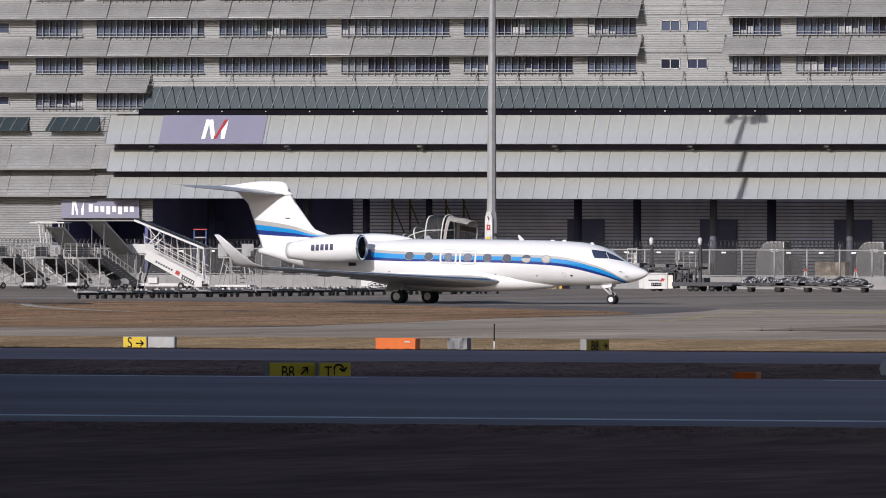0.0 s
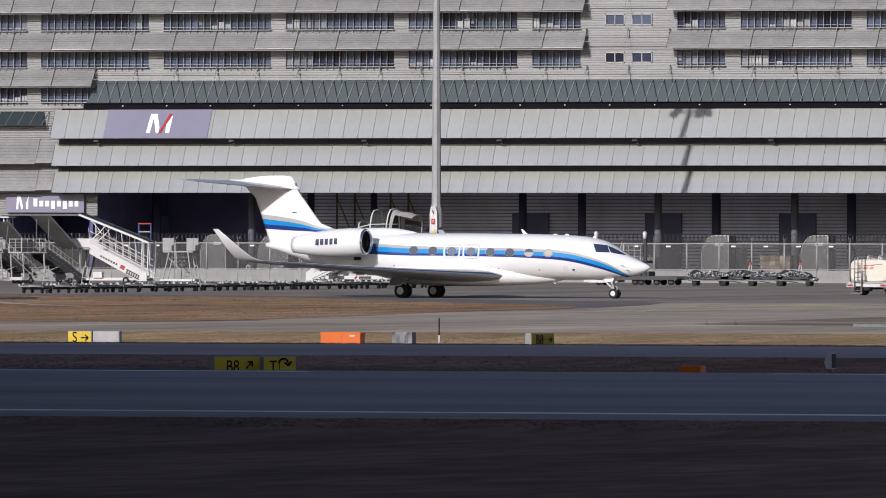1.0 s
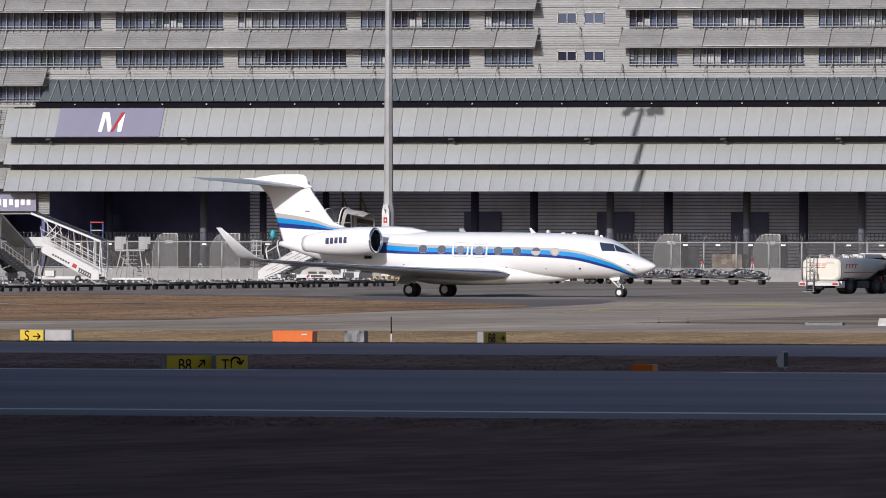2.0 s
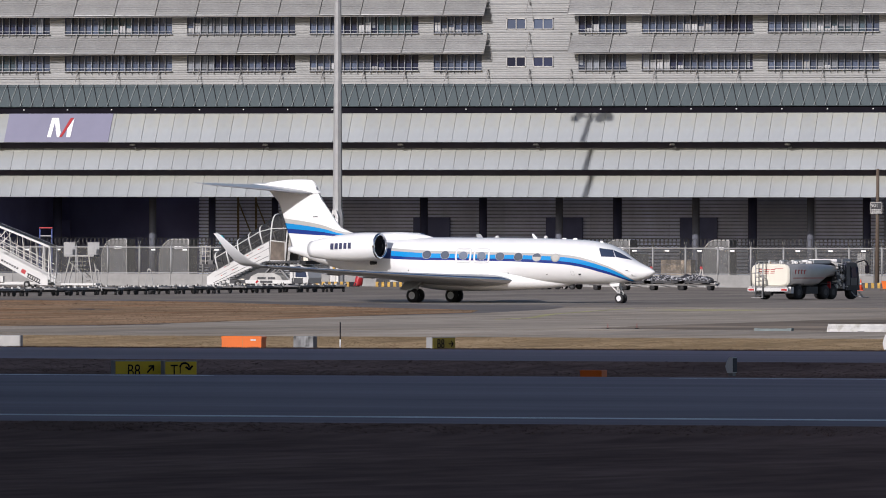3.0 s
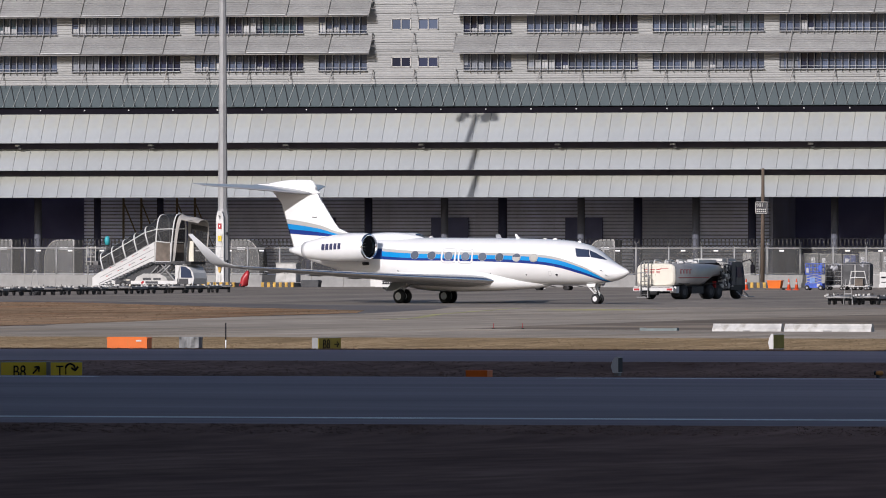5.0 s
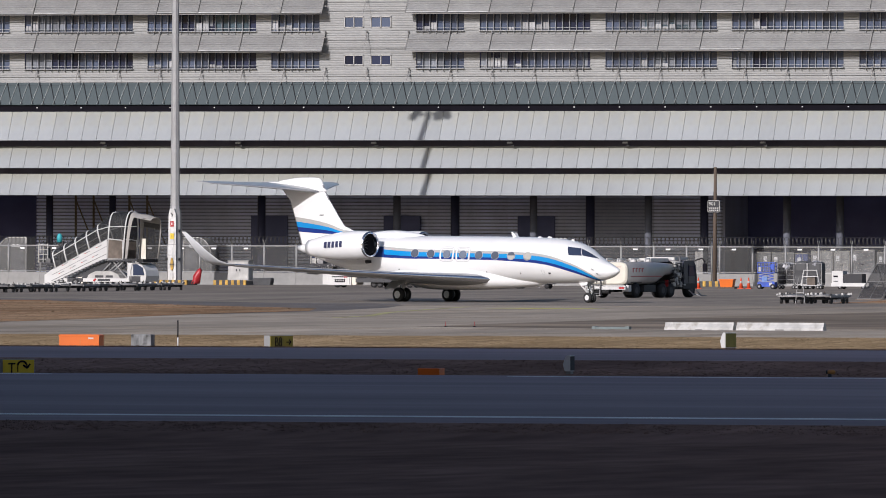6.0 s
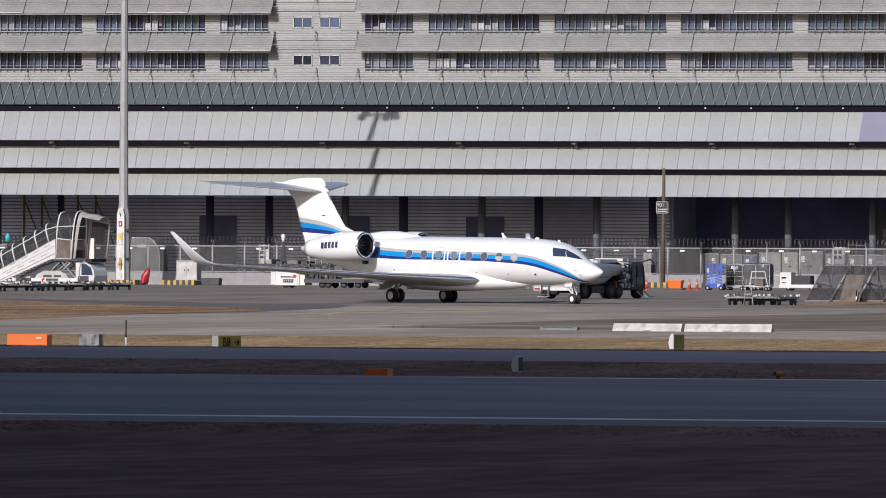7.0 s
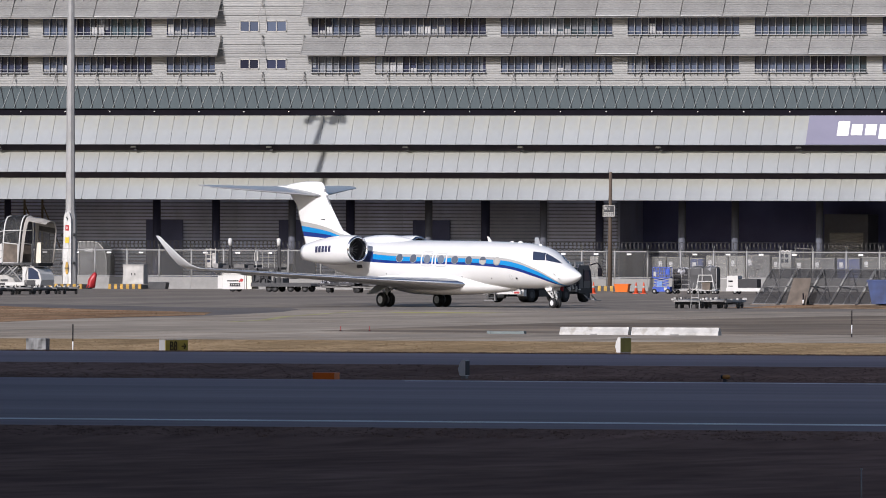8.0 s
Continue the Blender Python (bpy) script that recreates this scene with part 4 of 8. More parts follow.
# belly fairing that carries the wing
rings = []
for k in range(25):
    u = k / 24
    x = 10.3 - 15.1 * u
    f = math.sin(math.pi * min(1, max(0, u))) ** 0.55
    lift = 0.55 * max(0.0, (u - 0.62) / 0.38) ** 1.5                # the underside sweeps up behind the wheels
    ring = []
    for j in range(24):
        a = j * math.tau / 24
        c, s = math.cos(a), math.sin(a)
        ring.append((x, (0.25 + 1.22 * f * min(1, 0.55 + 1.4 * u)) * math.copysign(abs(c)**0.8, c), 1.42 + lift + (0.30 + 0.45 * f) * math.copysign(abs(s)**0.8, s) * (1 - lift * 0.9)))
    rings.append(ring)
part("belly_fairing", loft(B(), rings), JET_WHITE, jet)


def oval(cx, cz, rx, rz, proud, power=2.0, n=28):
    pts = []
    for k in range(n):
        a = k * math.tau / n
        c, s = math.cos(a), math.sin(a)
        x = cx + rx * math.copysign(abs(c)**(2 / power), c)
        z = cz + rz * math.copysign(abs(s)**(2 / power), s)
        pts.append((x, skin_y(x, z, proud), z))
    return pts


def flip(pts, side):
    return [(x, y * side, z) for x, y, z in pts]


def ring_mesh(outer, inner, lift, side):
    """A flat band between two outlines, a little proud."""
    return loft(B(), [flip(p, side) for p in (outer, [(x, y + lift, z) for x, y, z in outer], [(x, y + lift, z) for x, y, z in inner], inner)], caps=False)


for side in (-1, 1):
    for k in range(8):
        cx, cz = 0.26 + 1.36 * k, 2.93 - 0.018 * k * 1.36
        win = new("cabin_window")
        win.parent = jet
        bm = loft(B(), [flip(oval(cx, cz, 0.315 * q, 0.245 * q, 0.006), side) for q in (1.0, 0.8, 0.6, 0.4, 0.2, 0.05)])
        part("pane", bm, SHADE if k == 7 else CABIN_GLASS, win)
        if k == 6:
            bm = loft(B(), [[(x, skin_y(x, z, 0.012) * side, z) for x in [cx + 0.30 * math.sqrt(max(0, 1 - ((z - cz) / 0.24) ** 2)) * v / 4 for v in range(-4, 5)]] for z in [cz - 0.23 + 0.05 * j for j in range(6)]], close=False)
            part("window_shade", bm, SHADE, win)
        part("frame", ring_mesh(oval(cx, cz, 0.332, 0.262, 0.0), oval(cx, cz, 0.315, 0.245, 0.0), 0.008, side), SEAM, win)
        if k in (2, 3):
            part("exit_seam", ring_mesh(oval(cx, cz, 0.605, 0.465, 0.0, 5.0), oval(cx, cz, 0.57, 0.43, 0.0, 5.0), 0.006, side), SEAM, win)
            part("exit_seam", ring_mesh(oval(cx, cz, 0.50, 0.365, 0.0, 5.0), oval(cx, cz, 0.475, 0.34, 0.0, 5.0), 0.006, side), SEAM, win)
            part("exit_outline", ring_mesh(oval(cx, cz, 0.57, 0.43, 0.0, 5.0), oval(cx, cz, 0.50, 0.365, 0.0, 5.0), 0.008, side), JET_WHITE, win, "white outlined emergency exit")


# windscreen: two side panes and a front pane on each side
def pane_on_skin(corners, side, proud=0.012, n=7):
    bm = B()
    (x0, z0), (x1, z1), (x2, z2), (x3, z3) = corners
    grid = []
    for i in range(n):
        u = i / (n - 1)
        row = []
        for j in range(n):
            v = j / (n - 1)
            x = (x0 * (1 - u) + x1 * u) * (1 - v) + (x3 * (1 - u) + x2 * u) * v
            z = (z0 * (1 - u) + z1 * u) * (1 - v) + (z3 * (1 - u) + z2 * u) * v
            z = min(z, eased(x, ST) - 0.012)
            row.append(bm.verts.new((x, skin_y(x, z, proud) * side, z + proud * 0.6)))
        grid.append(row)
    for i in range(n - 1):
        for j in range(n - 1):
            f = bm.faces.new((grid[i][j], grid[i + 1][j], grid[i + 1][j + 1], grid[i][j + 1]))
            f.smooth = True
    return bm


for side in (-1, 1):
    part("side_windscreen", pane_on_skin([(12.68, 3.35), (13.50, 3.25), (13.86, 2.80), (13.02, 2.82)], side), COCKPIT_GLASS, jet)
    part("windscreen", pane_on_skin([(13.53, 3.235), (13.92, 3.06), (14.72, 2.62), (13.90, 2.80)], side), COCKPIT_GLASS, jet)

for side in (-1, 1):
    part("stripe_end", pane_on_skin([(-3.3, 3.34), (-2.5, 3.30), (-2.35, 2.66), (-3.3, 2.68)], side, 0.004), material("stripe_navy", (0.012, 0.035, 0.16), 0.3), jet)

# engines
NAC_Y, NAC_Z = 2.40, 3.47
for side in (-1, 1):
    eng = new("engine")
    eng.parent = jet
    prof = [(-2.50, 0.74), (-2.57, 0.80), (-2.87, 0.86), (-3.72, 0.90), (-4.92, 0.87), (-6.22, 0.75), (-7.32, 0.56), (-7.68, 0.50), (-7.62, 0.45), (-6.72, 0.42)]

    def turned(pr, n=36):
        return [[(x, NAC_Y * side + r * math.cos(k * math.tau / n), NAC_Z + 0.04 * (x + 2) + r * math.sin(k * math.tau / n)) for k in range(n)] for x, r in pr]
    part("nacelle", loft(B(), turned(prof), caps=False), JET_WHITE, eng)
    part("inlet_lip", loft(B(), turned([(-2.58, 0.805), (-2.50, 0.775), (-2.46, 0.735), (-2.48, 0.69), (-2.60, 0.655), (-2.82, 0.645)]), caps=False), POLISHED, eng, "polished metal inlet lip")
    part("inlet_duct", loft(B(), turned([(-2.82, 0.645), (-3.42, 0.66), (-3.47, 0.02)]), caps=False), DARK_STEEL, eng)
    part("spinner", loft(B(), turned([(-3.02, 0.01), (-3.14, 0.11), (-3.42, 0.20)], 16), caps=False), GREY_PAINT, eng)
    for k in range(18):
        a = k * math.tau / 18
        c, s = math.cos(a), math.sin(a)
        zc = NAC_Z + 0.04 * -0.85
        bm = B()
        beam(bm, (-3.38, NAC_Y * side + 0.2 * c, zc + 0.2 * s), (-3.34, NAC_Y * side + 0.64 * c, zc + 0.64 * s), 0.09, 0.02)
        part("fan_blade", bm, STEEL, eng)
    part("exhaust", loft(B(), turned([(-6.72, 0.42), (-6.62, 0.02)]), caps=False), DARK_STEEL, eng)
    bm = B()
    secs = []
    for y, lo, hi in ((1.05, -6.8, -3.4), (1.9, -6.6, -3.4)):
        ring = []
        for j in range(16):
            a = j * math.tau / 16
            ring.append(((lo + hi) / 2 + (hi - lo) / 2 * math.cos(a), y * side, NAC_Z - 0.02 + 0.13 * math.sin(a)))
        secs.append(ring)
    part("pylon", loft(bm, secs), JET_WHITE, eng)
    # registration marks stay plain bars
    for k in range(5):
        x = -5.70 + 0.335 * k
        for dz0, dz1 in ((-0.19, 0.0), (0.0, 0.19)):
            ring = []
            for z in (dz0, dz1):
                r = 0.862 + 0.008 * k
                ring.append((z, math.sqrt(r * r - (z + 0.10) ** 2)))
            zc = NAC_Z + 0.04 * (x + 2) + 0.10
            bm = B()
            vs = [bm.verts.new((xx, (NAC_Y + y + 0.006) * side, zc + z)) for xx in (x, x + 0.23) for z, y in ring]
            bm.faces.new((vs[0], vs[1], vs[3], vs[2]))
            part("lettering_bar", bm, NAVY, eng)


def foil(chord, thick, n=11):
    """Section outline from the trailing edge over the top and back, as (x from the leading edge, z)."""
    pts = []
    for k in range(n):
        u = 0.5 * (1 + math.cos(math.pi * k / (n - 1)))
        pts.append((u, 1))
    for k in range(1, n - 1):
        u = 0.5 * (1 - math.cos(math.pi * k / (n - 1)))
        pts.append((u, -1))
    out = []
    for u, s in pts:
        t = 5 * thick * (0.2969 * math.sqrt(u) - 0.126 * u - 0.3516 * u**2 + 0.2843 * u**3 - 0.1015 * u**4)
        out.append((-u * chord, s * t * chord + 0.0))
    return out


# wings: y, leading edge x, chord, z, thickness, then the winglet bends up
WING = [(0.6, 6.75, 9.3, 1.28, 0.09), (1.5, 6.3, 8.6, 1.36, 0.09), (3.2, 4.6, 6.6, 1.48, 0.082), (5.2, 2.85, 5.2, 1.61, 0.08),
        (8.5, 0.05, 3.7, 1.84, 0.08), (11.5, -2.5, 2.55, 2.08, 0.08), (13.1, -3.65, 1.75, 2.21, 0.08)]
LET = [(13.45, -3.95, 1.5, 2.26, 15), (13.85, -4.35, 1.3, 2.48, 45), (14.2, -4.95, 1.0, 3.0, 60), (14.8, -6.25, 0.36, 4.22, 62)]
for side in (-1, 1):
    rings, edge = [], []
    for y, x, c, z, th in WING:
        rings.append([(x + px, y * side, z + pz) for px, pz in foil(c, th)])
        edge.append([(x + px * 1.0 + 0.012, y * side, z + pz * 1.03) for px, pz in foil(c, th) if -px < 0.085 * c + 1e-6])
    tip = [rings[-1]]
    for y, x, c, z, bank in LET:
        b = radians(bank)
        tip.append([(x + px, (y - pz * math.sin(b)) * side, z + pz * math.cos(b)) for px, pz in foil(c, 0.08)])
    wing = part("wing", loft(B(), rings), WING_GREY, jet, "swept grey wing with an upturned winglet")
    part("winglet", loft(B(), tip), WINGLET, wing, "pale grey upturned winglet")
    part("leading_edge", loft(B(), edge, close=False), POLISHED, wing, "polished metal leading edge")
    for y in (4.6, 7.2, 9.8):
        x = np.interp(y, [w[0] for w in WING], [w[1] - w[2] for w in WING])
        z = np.interp(y, [w[0] for w in WING], [w[3] for w in WING])
        bm = B()
        loft(bm, [[(x + dx, (y + 0.09 * r * math.cos(a)) * side, z - 0.03 + 0.12 * r * math.sin(a)) for a in [k * math.tau / 8 for k in range(8)]] for dx, r in ((1.3, 0.1), (0.7, 1), (-0.1, 0.7), (-0.5, 0.1))])
        part("flap_fairing", bm, WING_GREY, wing)

# fin, bullet and tailplane
def fin_ring(z, lead, trail, th):
    return [(lead + px, pz, z) for px, pz in foil(lead - trail, th)]


rings = [fin_ring(2.95, -4.6, -10.7, 0.04), fin_ring(3.55, -4.6, -10.85, 0.05), fin_ring(4.12, -5.6, -11.05, 0.055), fin_ring(4.36, -6.4, -11.15, 0.06), fin_ring(4.6, -7.05, -11.22, 0.075), fin_ring(5.0, -7.4, -11.35, 0.08),
         fin_ring(6.2, -8.35, -11.8, 0.09), fin_ring(6.9, -8.78, -12.5, 0.09), fin_ring(7.14, -8.86, -13.25, 0.10), fin_ring(7.3, -8.94, -13.3, 0.10), fin_ring(7.47, -9.06, -12.4, 0.10), fin_ring(7.58, -9.25, -11.5, 0.09), fin_ring(7.63, -9.7, -10.8, 0.06)]
fin = part("fin", loft(B(), rings), FIN_PAINT, jet, "swept white fin with blue and grey stripes")
part("fin_edge", loft(B(), [[(x + 0.02, y * 1.05, z) for x, y, z in r if x > r[10][0] - 0.16] for r in rings[6:9]], close=False), WING_GREY, fin)
TRIM = radians(7.4)
for side in (-1, 1):
    rings = []
    for y, lead, chord in ((0.05, -9.0, 4.9), (0.6, -9.45, 4.2), (2.9, -11.1, 2.85), (5.6, -12.95, 1.35), (5.95, -13.45, 0.75)):
        ring = []
        for px, pz in foil(chord, 0.055):
            x = lead + px
            ring.append((x, y * side, 6.72 + pz + (-9.0 - x) * math.tan(TRIM)))
        rings.append(ring)
    part("tailplane", loft(B(), rings), WING_GREY, jet, "swept grey tailplane on top of the fin")
rings = []
for x, r in ((-8.6, 0.03), (-8.95, 0.20), (-10.0, 0.30), (-12.0, 0.27), (-13.6, 0.12), (-14.0, 0.02)):
    rings.append([(x, r * 0.9 * math.cos(k * math.tau / 16), 6.98 + (-10.5 - x) * math.tan(TRIM) * 0.7 + r * math.sin(k * math.tau / 16)) for k in range(16)])
part("tail_bullet", loft(B(), rings), JET_WHITE, jet)
rings = []
for k in range(13):
    u = k / 12
    rings.append([(-3.6 + 5.9 * u - 2.2, 0.62 * math.sin(math.pi * u) ** 0.6 * math.cos(a) + 0.0, 3.80 + (0.12 + 0.42 * math.sin(math.pi * u) ** 0.7) * max(0, math.sin(a))) for a in [j * math.pi / 10 for j in range(11)]])
part("dorsal_fairing", loft(B(), rings, close=False), JET_WHITE, jet)

# aerials and probes
part("aerial", side_plate(B(), [(7.33, 3.9), (7.68, 3.9), (7.30, 4.24), (7.18, 4.24)], -0.02, 0.02), JET_WHITE, jet)
part("aerial", side_plate(B(), [(12.2, 3.65), (12.5, 3.62), (12.4, 3.80), (12.25, 3.80)], -0.02, 0.02), JET_WHITE, jet)
for x in (4.1, 9.6, 10.4):
    part("aerial", loft(B(), [[(x + px * q, py * q, z) for px, py in ((-0.16, -0.05), (0.16, -0.05), (0.16, 0.05), (-0.16, 0.05))] for z, q in ((3.85, 1.0), (3.95, 0.8), (3.97, 0.4))], smooth=False), JET_WHITE, jet)
for side in (-1, 1):
    part("beacon_inlet", tube(B(), (-4.0, 1.20 * side, 2.40), (-3.5, 1.29 * side, 2.40), 0.13, 0.09), DARK_STEEL, jet)
    for x, z in ((14.6, 2.0), (14.9, 1.72)):
        part("probe", beam(B(), (x, skin_y(x, z) * side, z), (x + 0.22, (skin_y(x, z) + 0.10) * side, z - 0.02), 0.035), STEEL, jet)
    part("port_cover", tube(B(), (11.45, (skin_y(11.45, 1.75) - 0.02) * side, 1.75), (11.45, (skin_y(11.45, 1.75) + 0.012) * side, 1.75), 0.09), DARK_STEEL, jet)

for side in (-1, 1):
    for x, z in ((9.05, 1.72), (6.2, 1.80), (-1.2, 1.95)):
        part("drain_port", tube(B(), (x, (skin_y(x, z) - 0.02) * side, z), (x, (skin_y(x, z) + 0.01) * side, z), 0.045, n=8), DARK_STEEL, jet)
    part("service_panel", ring_mesh(oval(10.95, 1.80, 0.12, 0.14, 0.0, 6.0, 20), oval(10.95, 1.80, 0.10, 0.12, 0.0, 6.0, 20), 0.004, side), SEAM, jet)
part("belly_aerial", side_plate(B(), [(9.55, 1.16), (9.85, 1.16), (9.62, 0.86), (9.50, 0.86)], -0.02, 0.02), JET_WHITE, jet)
part("fin_vent", box(B(), -9.05, -8.72, -0.19, 0.19, 5.26, 5.31), DARK_STEEL, jet)

# landing gear; each wheel pair turns on its axle
spinning = []


def wheel_pair(parent, x, y, r, w, gap, rim=RIM):
    pair = new("wheel_pair")
    pair.parent = parent
    for d in (-gap / 2, gap / 2):
        t = part("tyre", wheel_shape(B(), 0, d, 0, r, w, 24), RUBBER, pair)
        bm = B()
        tube(bm, (0, d - w * 0.515, 0), (0, d + w * 0.515, 0), r * 0.54, n=20)
        for k in range(8):
            a = k * math.tau / 8
            for e in (-1, 1):
                tube(bm, (r * 0.38 * math.cos(a), d + e * w * 0.50, r * 0.38 * math.sin(a)), (r * 0.38 * math.cos(a), d + e * w * 0.56, r * 0.38 * math.sin(a)), r * 0.07, n=6)
        part("rim", bm, rim, pair)
    spinning.append((pair, x, y, r))
    return pair


nose = new("nose_gear")
nose.parent = jet
bm = B()
tube(bm, (13.75, 0, 0.3), (13.60, 0, 1.3), 0.095)
tube(bm, (13.72, -0.10, 0.55), (12.95, -0.2, 1.3), 0.06)
tube(bm, (13.72, 0.10, 0.55), (12.95, 0.2, 1.3), 0.06)
tube(bm, (13.66, -0.28, 0.95), (13.66, 0.28, 0.95), 0.05)
tube(bm, (13.75, -0.22, 0.31), (13.75, 0.22, 0.31), 0.05)
beam(bm, (13.83, 0, 0.38), (13.93, 0, 0.65), 0.06)
beam(bm, (13.93, 0, 0.65), (13.70, 0, 0.9), 0.06)
beam(bm, (13.62, -0.14, 1.25), (13.74, -0.14, 0.62), 0.045)
beam(bm, (13.62, 0.14, 1.25), (13.74, 0.14, 0.62), 0.045)
beam(bm, (13.30, -0.18, 1.0), (13.66, -0.1, 1.05), 0.04)
part("strut", bm, WHITE, nose)
part("steering_unit", tube(B(), (13.69, 0, 0.62), (13.66, 0, 0.82), 0.13, n=14), STEEL, nose)
part("hose", rail(B(), [(13.80, -0.12, 0.4), (13.88, -0.16, 0.7), (13.72, -0.14, 1.0)], 0.022), RUBBER, nose)
lampb = B()
for s in (-0.1, 0.1):
    tube(lampb, (13.72, s, 0.76), (13.84, s, 0.76), 0.07)
part("taxi_light", lampb, POLISHED, nose)
for s in (-1, 1):
    part("gear_door", side_plate(B(), [(13.1, 1.25), (13.85, 1.25), (13.78, 1.06), (13.3, 1.03)], 0.30 * s - 0.012, 0.30 * s + 0.012), JET_WHITE, nose)
wheel_pair(nose, 13.75, 0, 0.31, 0.19, 0.36)
for side in (-1, 1):
    gear = new("main_gear")
    gear.parent = jet
    bm = B()
    tube(bm, (0, 2.2 * side, 0.42), (0.15, 2.2 * side, 1.3), 0.11)
    tube(bm, (0, 2.2 * side - 0.36, 0.44), (0, 2.2 * side + 0.36, 0.44), 0.08)
    tube(bm, (0.05, 2.2 * side, 0.9), (0.1, 1.2 * side, 1.3), 0.06)
    part("strut", bm, BARE, gear)
    inner = [(-0.65, 2.45 * side, 1.26), (0.62, 2.45 * side, 1.26)]
    outer = [(0.40, 3.32 * side, 0.76), (-0.45, 3.32 * side, 0.76)]
    part("gear_door", loft(B(), [[(x, y, z + d) for x, y, z in inner + outer] for d in (0.0, 0.04)], smooth=False), WINGLET, gear, "pale grey gear door hanging outboard")
    part("door_link", tube(B(), (0.0, 2.25 * side, 0.75), (0.0, 2.9 * side, 1.0), 0.03), BARE, gear)
    part("torque_link", beam(beam(B(), (-0.1, 2.2 * side, 0.5), (-0.34, 2.2 * side, 0.72), 0.06), (-0.34, 2.2 * side, 0.72), (-0.05, 2.2 * side, 0.98), 0.06), BARE, gear)
    wheel_pair(gear, 0, 2.2 * side, 0.44, 0.30, 0.56, RIM)

# the body rides a little higher on its struts
for ob in jet.children:
    if not ob.name.startswith(("nose_gear", "main_gear")):
        ob.location.z += 0.06


# ---------------------------------------------------------------- mast, posts, fence
KERB_YELLOW = material("worn_kerb_yellow", (0.43, 0.26, 0.05), 0.7, grain=0.2, size=3.0, stain=0.25, stain_size=1.5)
# base tone set halfway to a passing shadow; the stains are its own
OLD_CONCRETE = material("stained_shadowed_concrete", (0.25, 0.253, 0.252), 0.9, grain=0.35, size=7.0, stain=0.45, stain_size=2.0, stretch=(1, 1, 0.3))


mottled(OLD_CONCRETE, (0.32, 0.31, 0.29), 3.0, 0.50, 0.64, (1, 1, 0.8))
CASING = material("stained_mast_casing", (0.58, 0.575, 0.56), 0.6, grain=0.12, size=5.0, stain=0.22, stain_size=1.3, stretch=(1, 1, 0.5))


def striped_kerb(x0, x1, y0, y1, h):
    kerb = thing("kerb_island", "yellow and black striped concrete kerb round a post", "kerb", pose(x0, y0, 0))
    part("core", box(B(), 0.05, x1 - x0 - 0.05, 0.05, y1 - y0 - 0.05, 0, h - 0.03), CONCRETE, kerb)
    n = max(4, round((x1 - x0) / 0.27))
    w = (x1 - x0) / n
    for k in range(n):
        part("kerb_block", box(B(), k * w + 0.01, (k + 1) * w - 0.01, 0, 0.3, 0, h), KERB_YELLOW if k % 2 == 0 else STAIR_DARK, kerb)
    return kerb


MX, MY = -291.0, 920.0
mast = thing("light_mast", "tall grey tapered floodlight mast with warning plates at its foot", "light mast", pose(MX, MY, 0))
part("shaft", loft(B(), [[(r * math.cos(k * math.tau / 8 + 0.39), r * math.sin(k * math.tau / 8 + 0.39), z) for k in range(8)] for z, r in ((0, 0.62), (6.0, 0.56), (6.7, 0.40), (14, 0.36), (24, 0.29), (33.95, 0.22))], smooth=False), GREY_PAINT, mast)
part("foot_casing", side_plate(B(), [(-0.42, 0), (0.30, 0), (0.27, 6.0), (0.12, 6.5), (-0.25, 6.5), (-0.38, 6.0)], -0.66, -0.5), CASING, mast, "white painted casing with grey stains")
mottled(CASING, (0.55, 0.54, 0.52), 2.2, 0.56, 0.70, (2.2, 2.2, 0.35))
for z, m in ((5.2, RED), (4.15, YELLOW)):
    part("warning_plate", box(B(), -0.22, 0.10, -0.70, -0.67, z - 0.24, z + 0.24), m, mast)
    part("plate_symbol", box(B(), -0.10, -0.03, -0.706, -0.70, z - 0.08, z + 0.10), PURE_WHITE if m is RED else KERB_YELLOW, mast)
part("emblem", beam(beam(B(), (-0.14, -0.675, 6.15), (-0.02, -0.675, 5.85), 0.012, 0.08), (-0.08, -0.675, 5.8), (0.0, -0.675, 6.05), 0.012, 0.05), STAIR_DARK, mast)
part("seam", box(box(B(), -0.40, 0.27, -0.668, -0.66, 3.42, 3.47), -0.40, 0.27, -0.668, -0.66, 2.52, 2.55), GREY_PAINT, mast)
part("key_box", loft(B(), [[(-0.06 + x * q, -0.72 + y, z) for x, y in ((-0.12, -0.05), (0.12, -0.05), (0.12, 0.05), (-0.12, 0.05))] for z, q in ((1.25, 0.5), (1.5, 1.0), (2.0, 1.0), (2.3, 0.4))], smooth=False), KERB_YELLOW, mast, "worn yellow key box")
part("key_box_strap", box(B(), -0.24, 0.12, -0.78, -0.66, 1.72, 1.80), STAIR_DARK, mast)
for z in (4.6, 2.2):
    part("foot_lamp", tube(B(), (0.5, -0.45, z - 0.12), (0.5, -0.45, z + 0.12), 0.10), DARK_STEEL, mast)
    part("foot_lamp", tube(B(), (-0.62, -0.45, z - 0.12), (-0.62, -0.45, z + 0.12), 0.10), DARK_STEEL, mast)
bm = B()
beam(bm, (-1.5, 0, 33.75), (1.6, 0, 34.05), 0.18)
beam(bm, (0, -1.0, 33.9), (0, 1.0, 33.9), 0.18)
part("head_frame", bm, STEEL, mast)
for x, y in ((-1.5, -0.5), (-0.95, 0.5), (0.75, -0.6), (1.15, 0.4), (1.65, -0.3), (1.65, 0.6)):
    part("floodlight", box(B(), x - 0.32, x + 0.32, y - 0.3, y + 0.3, 33.6, 34.05), DARK_STEEL, mast)
striped_kerb(-293.17, -289.63, 919.0, 921.7, 0.42)
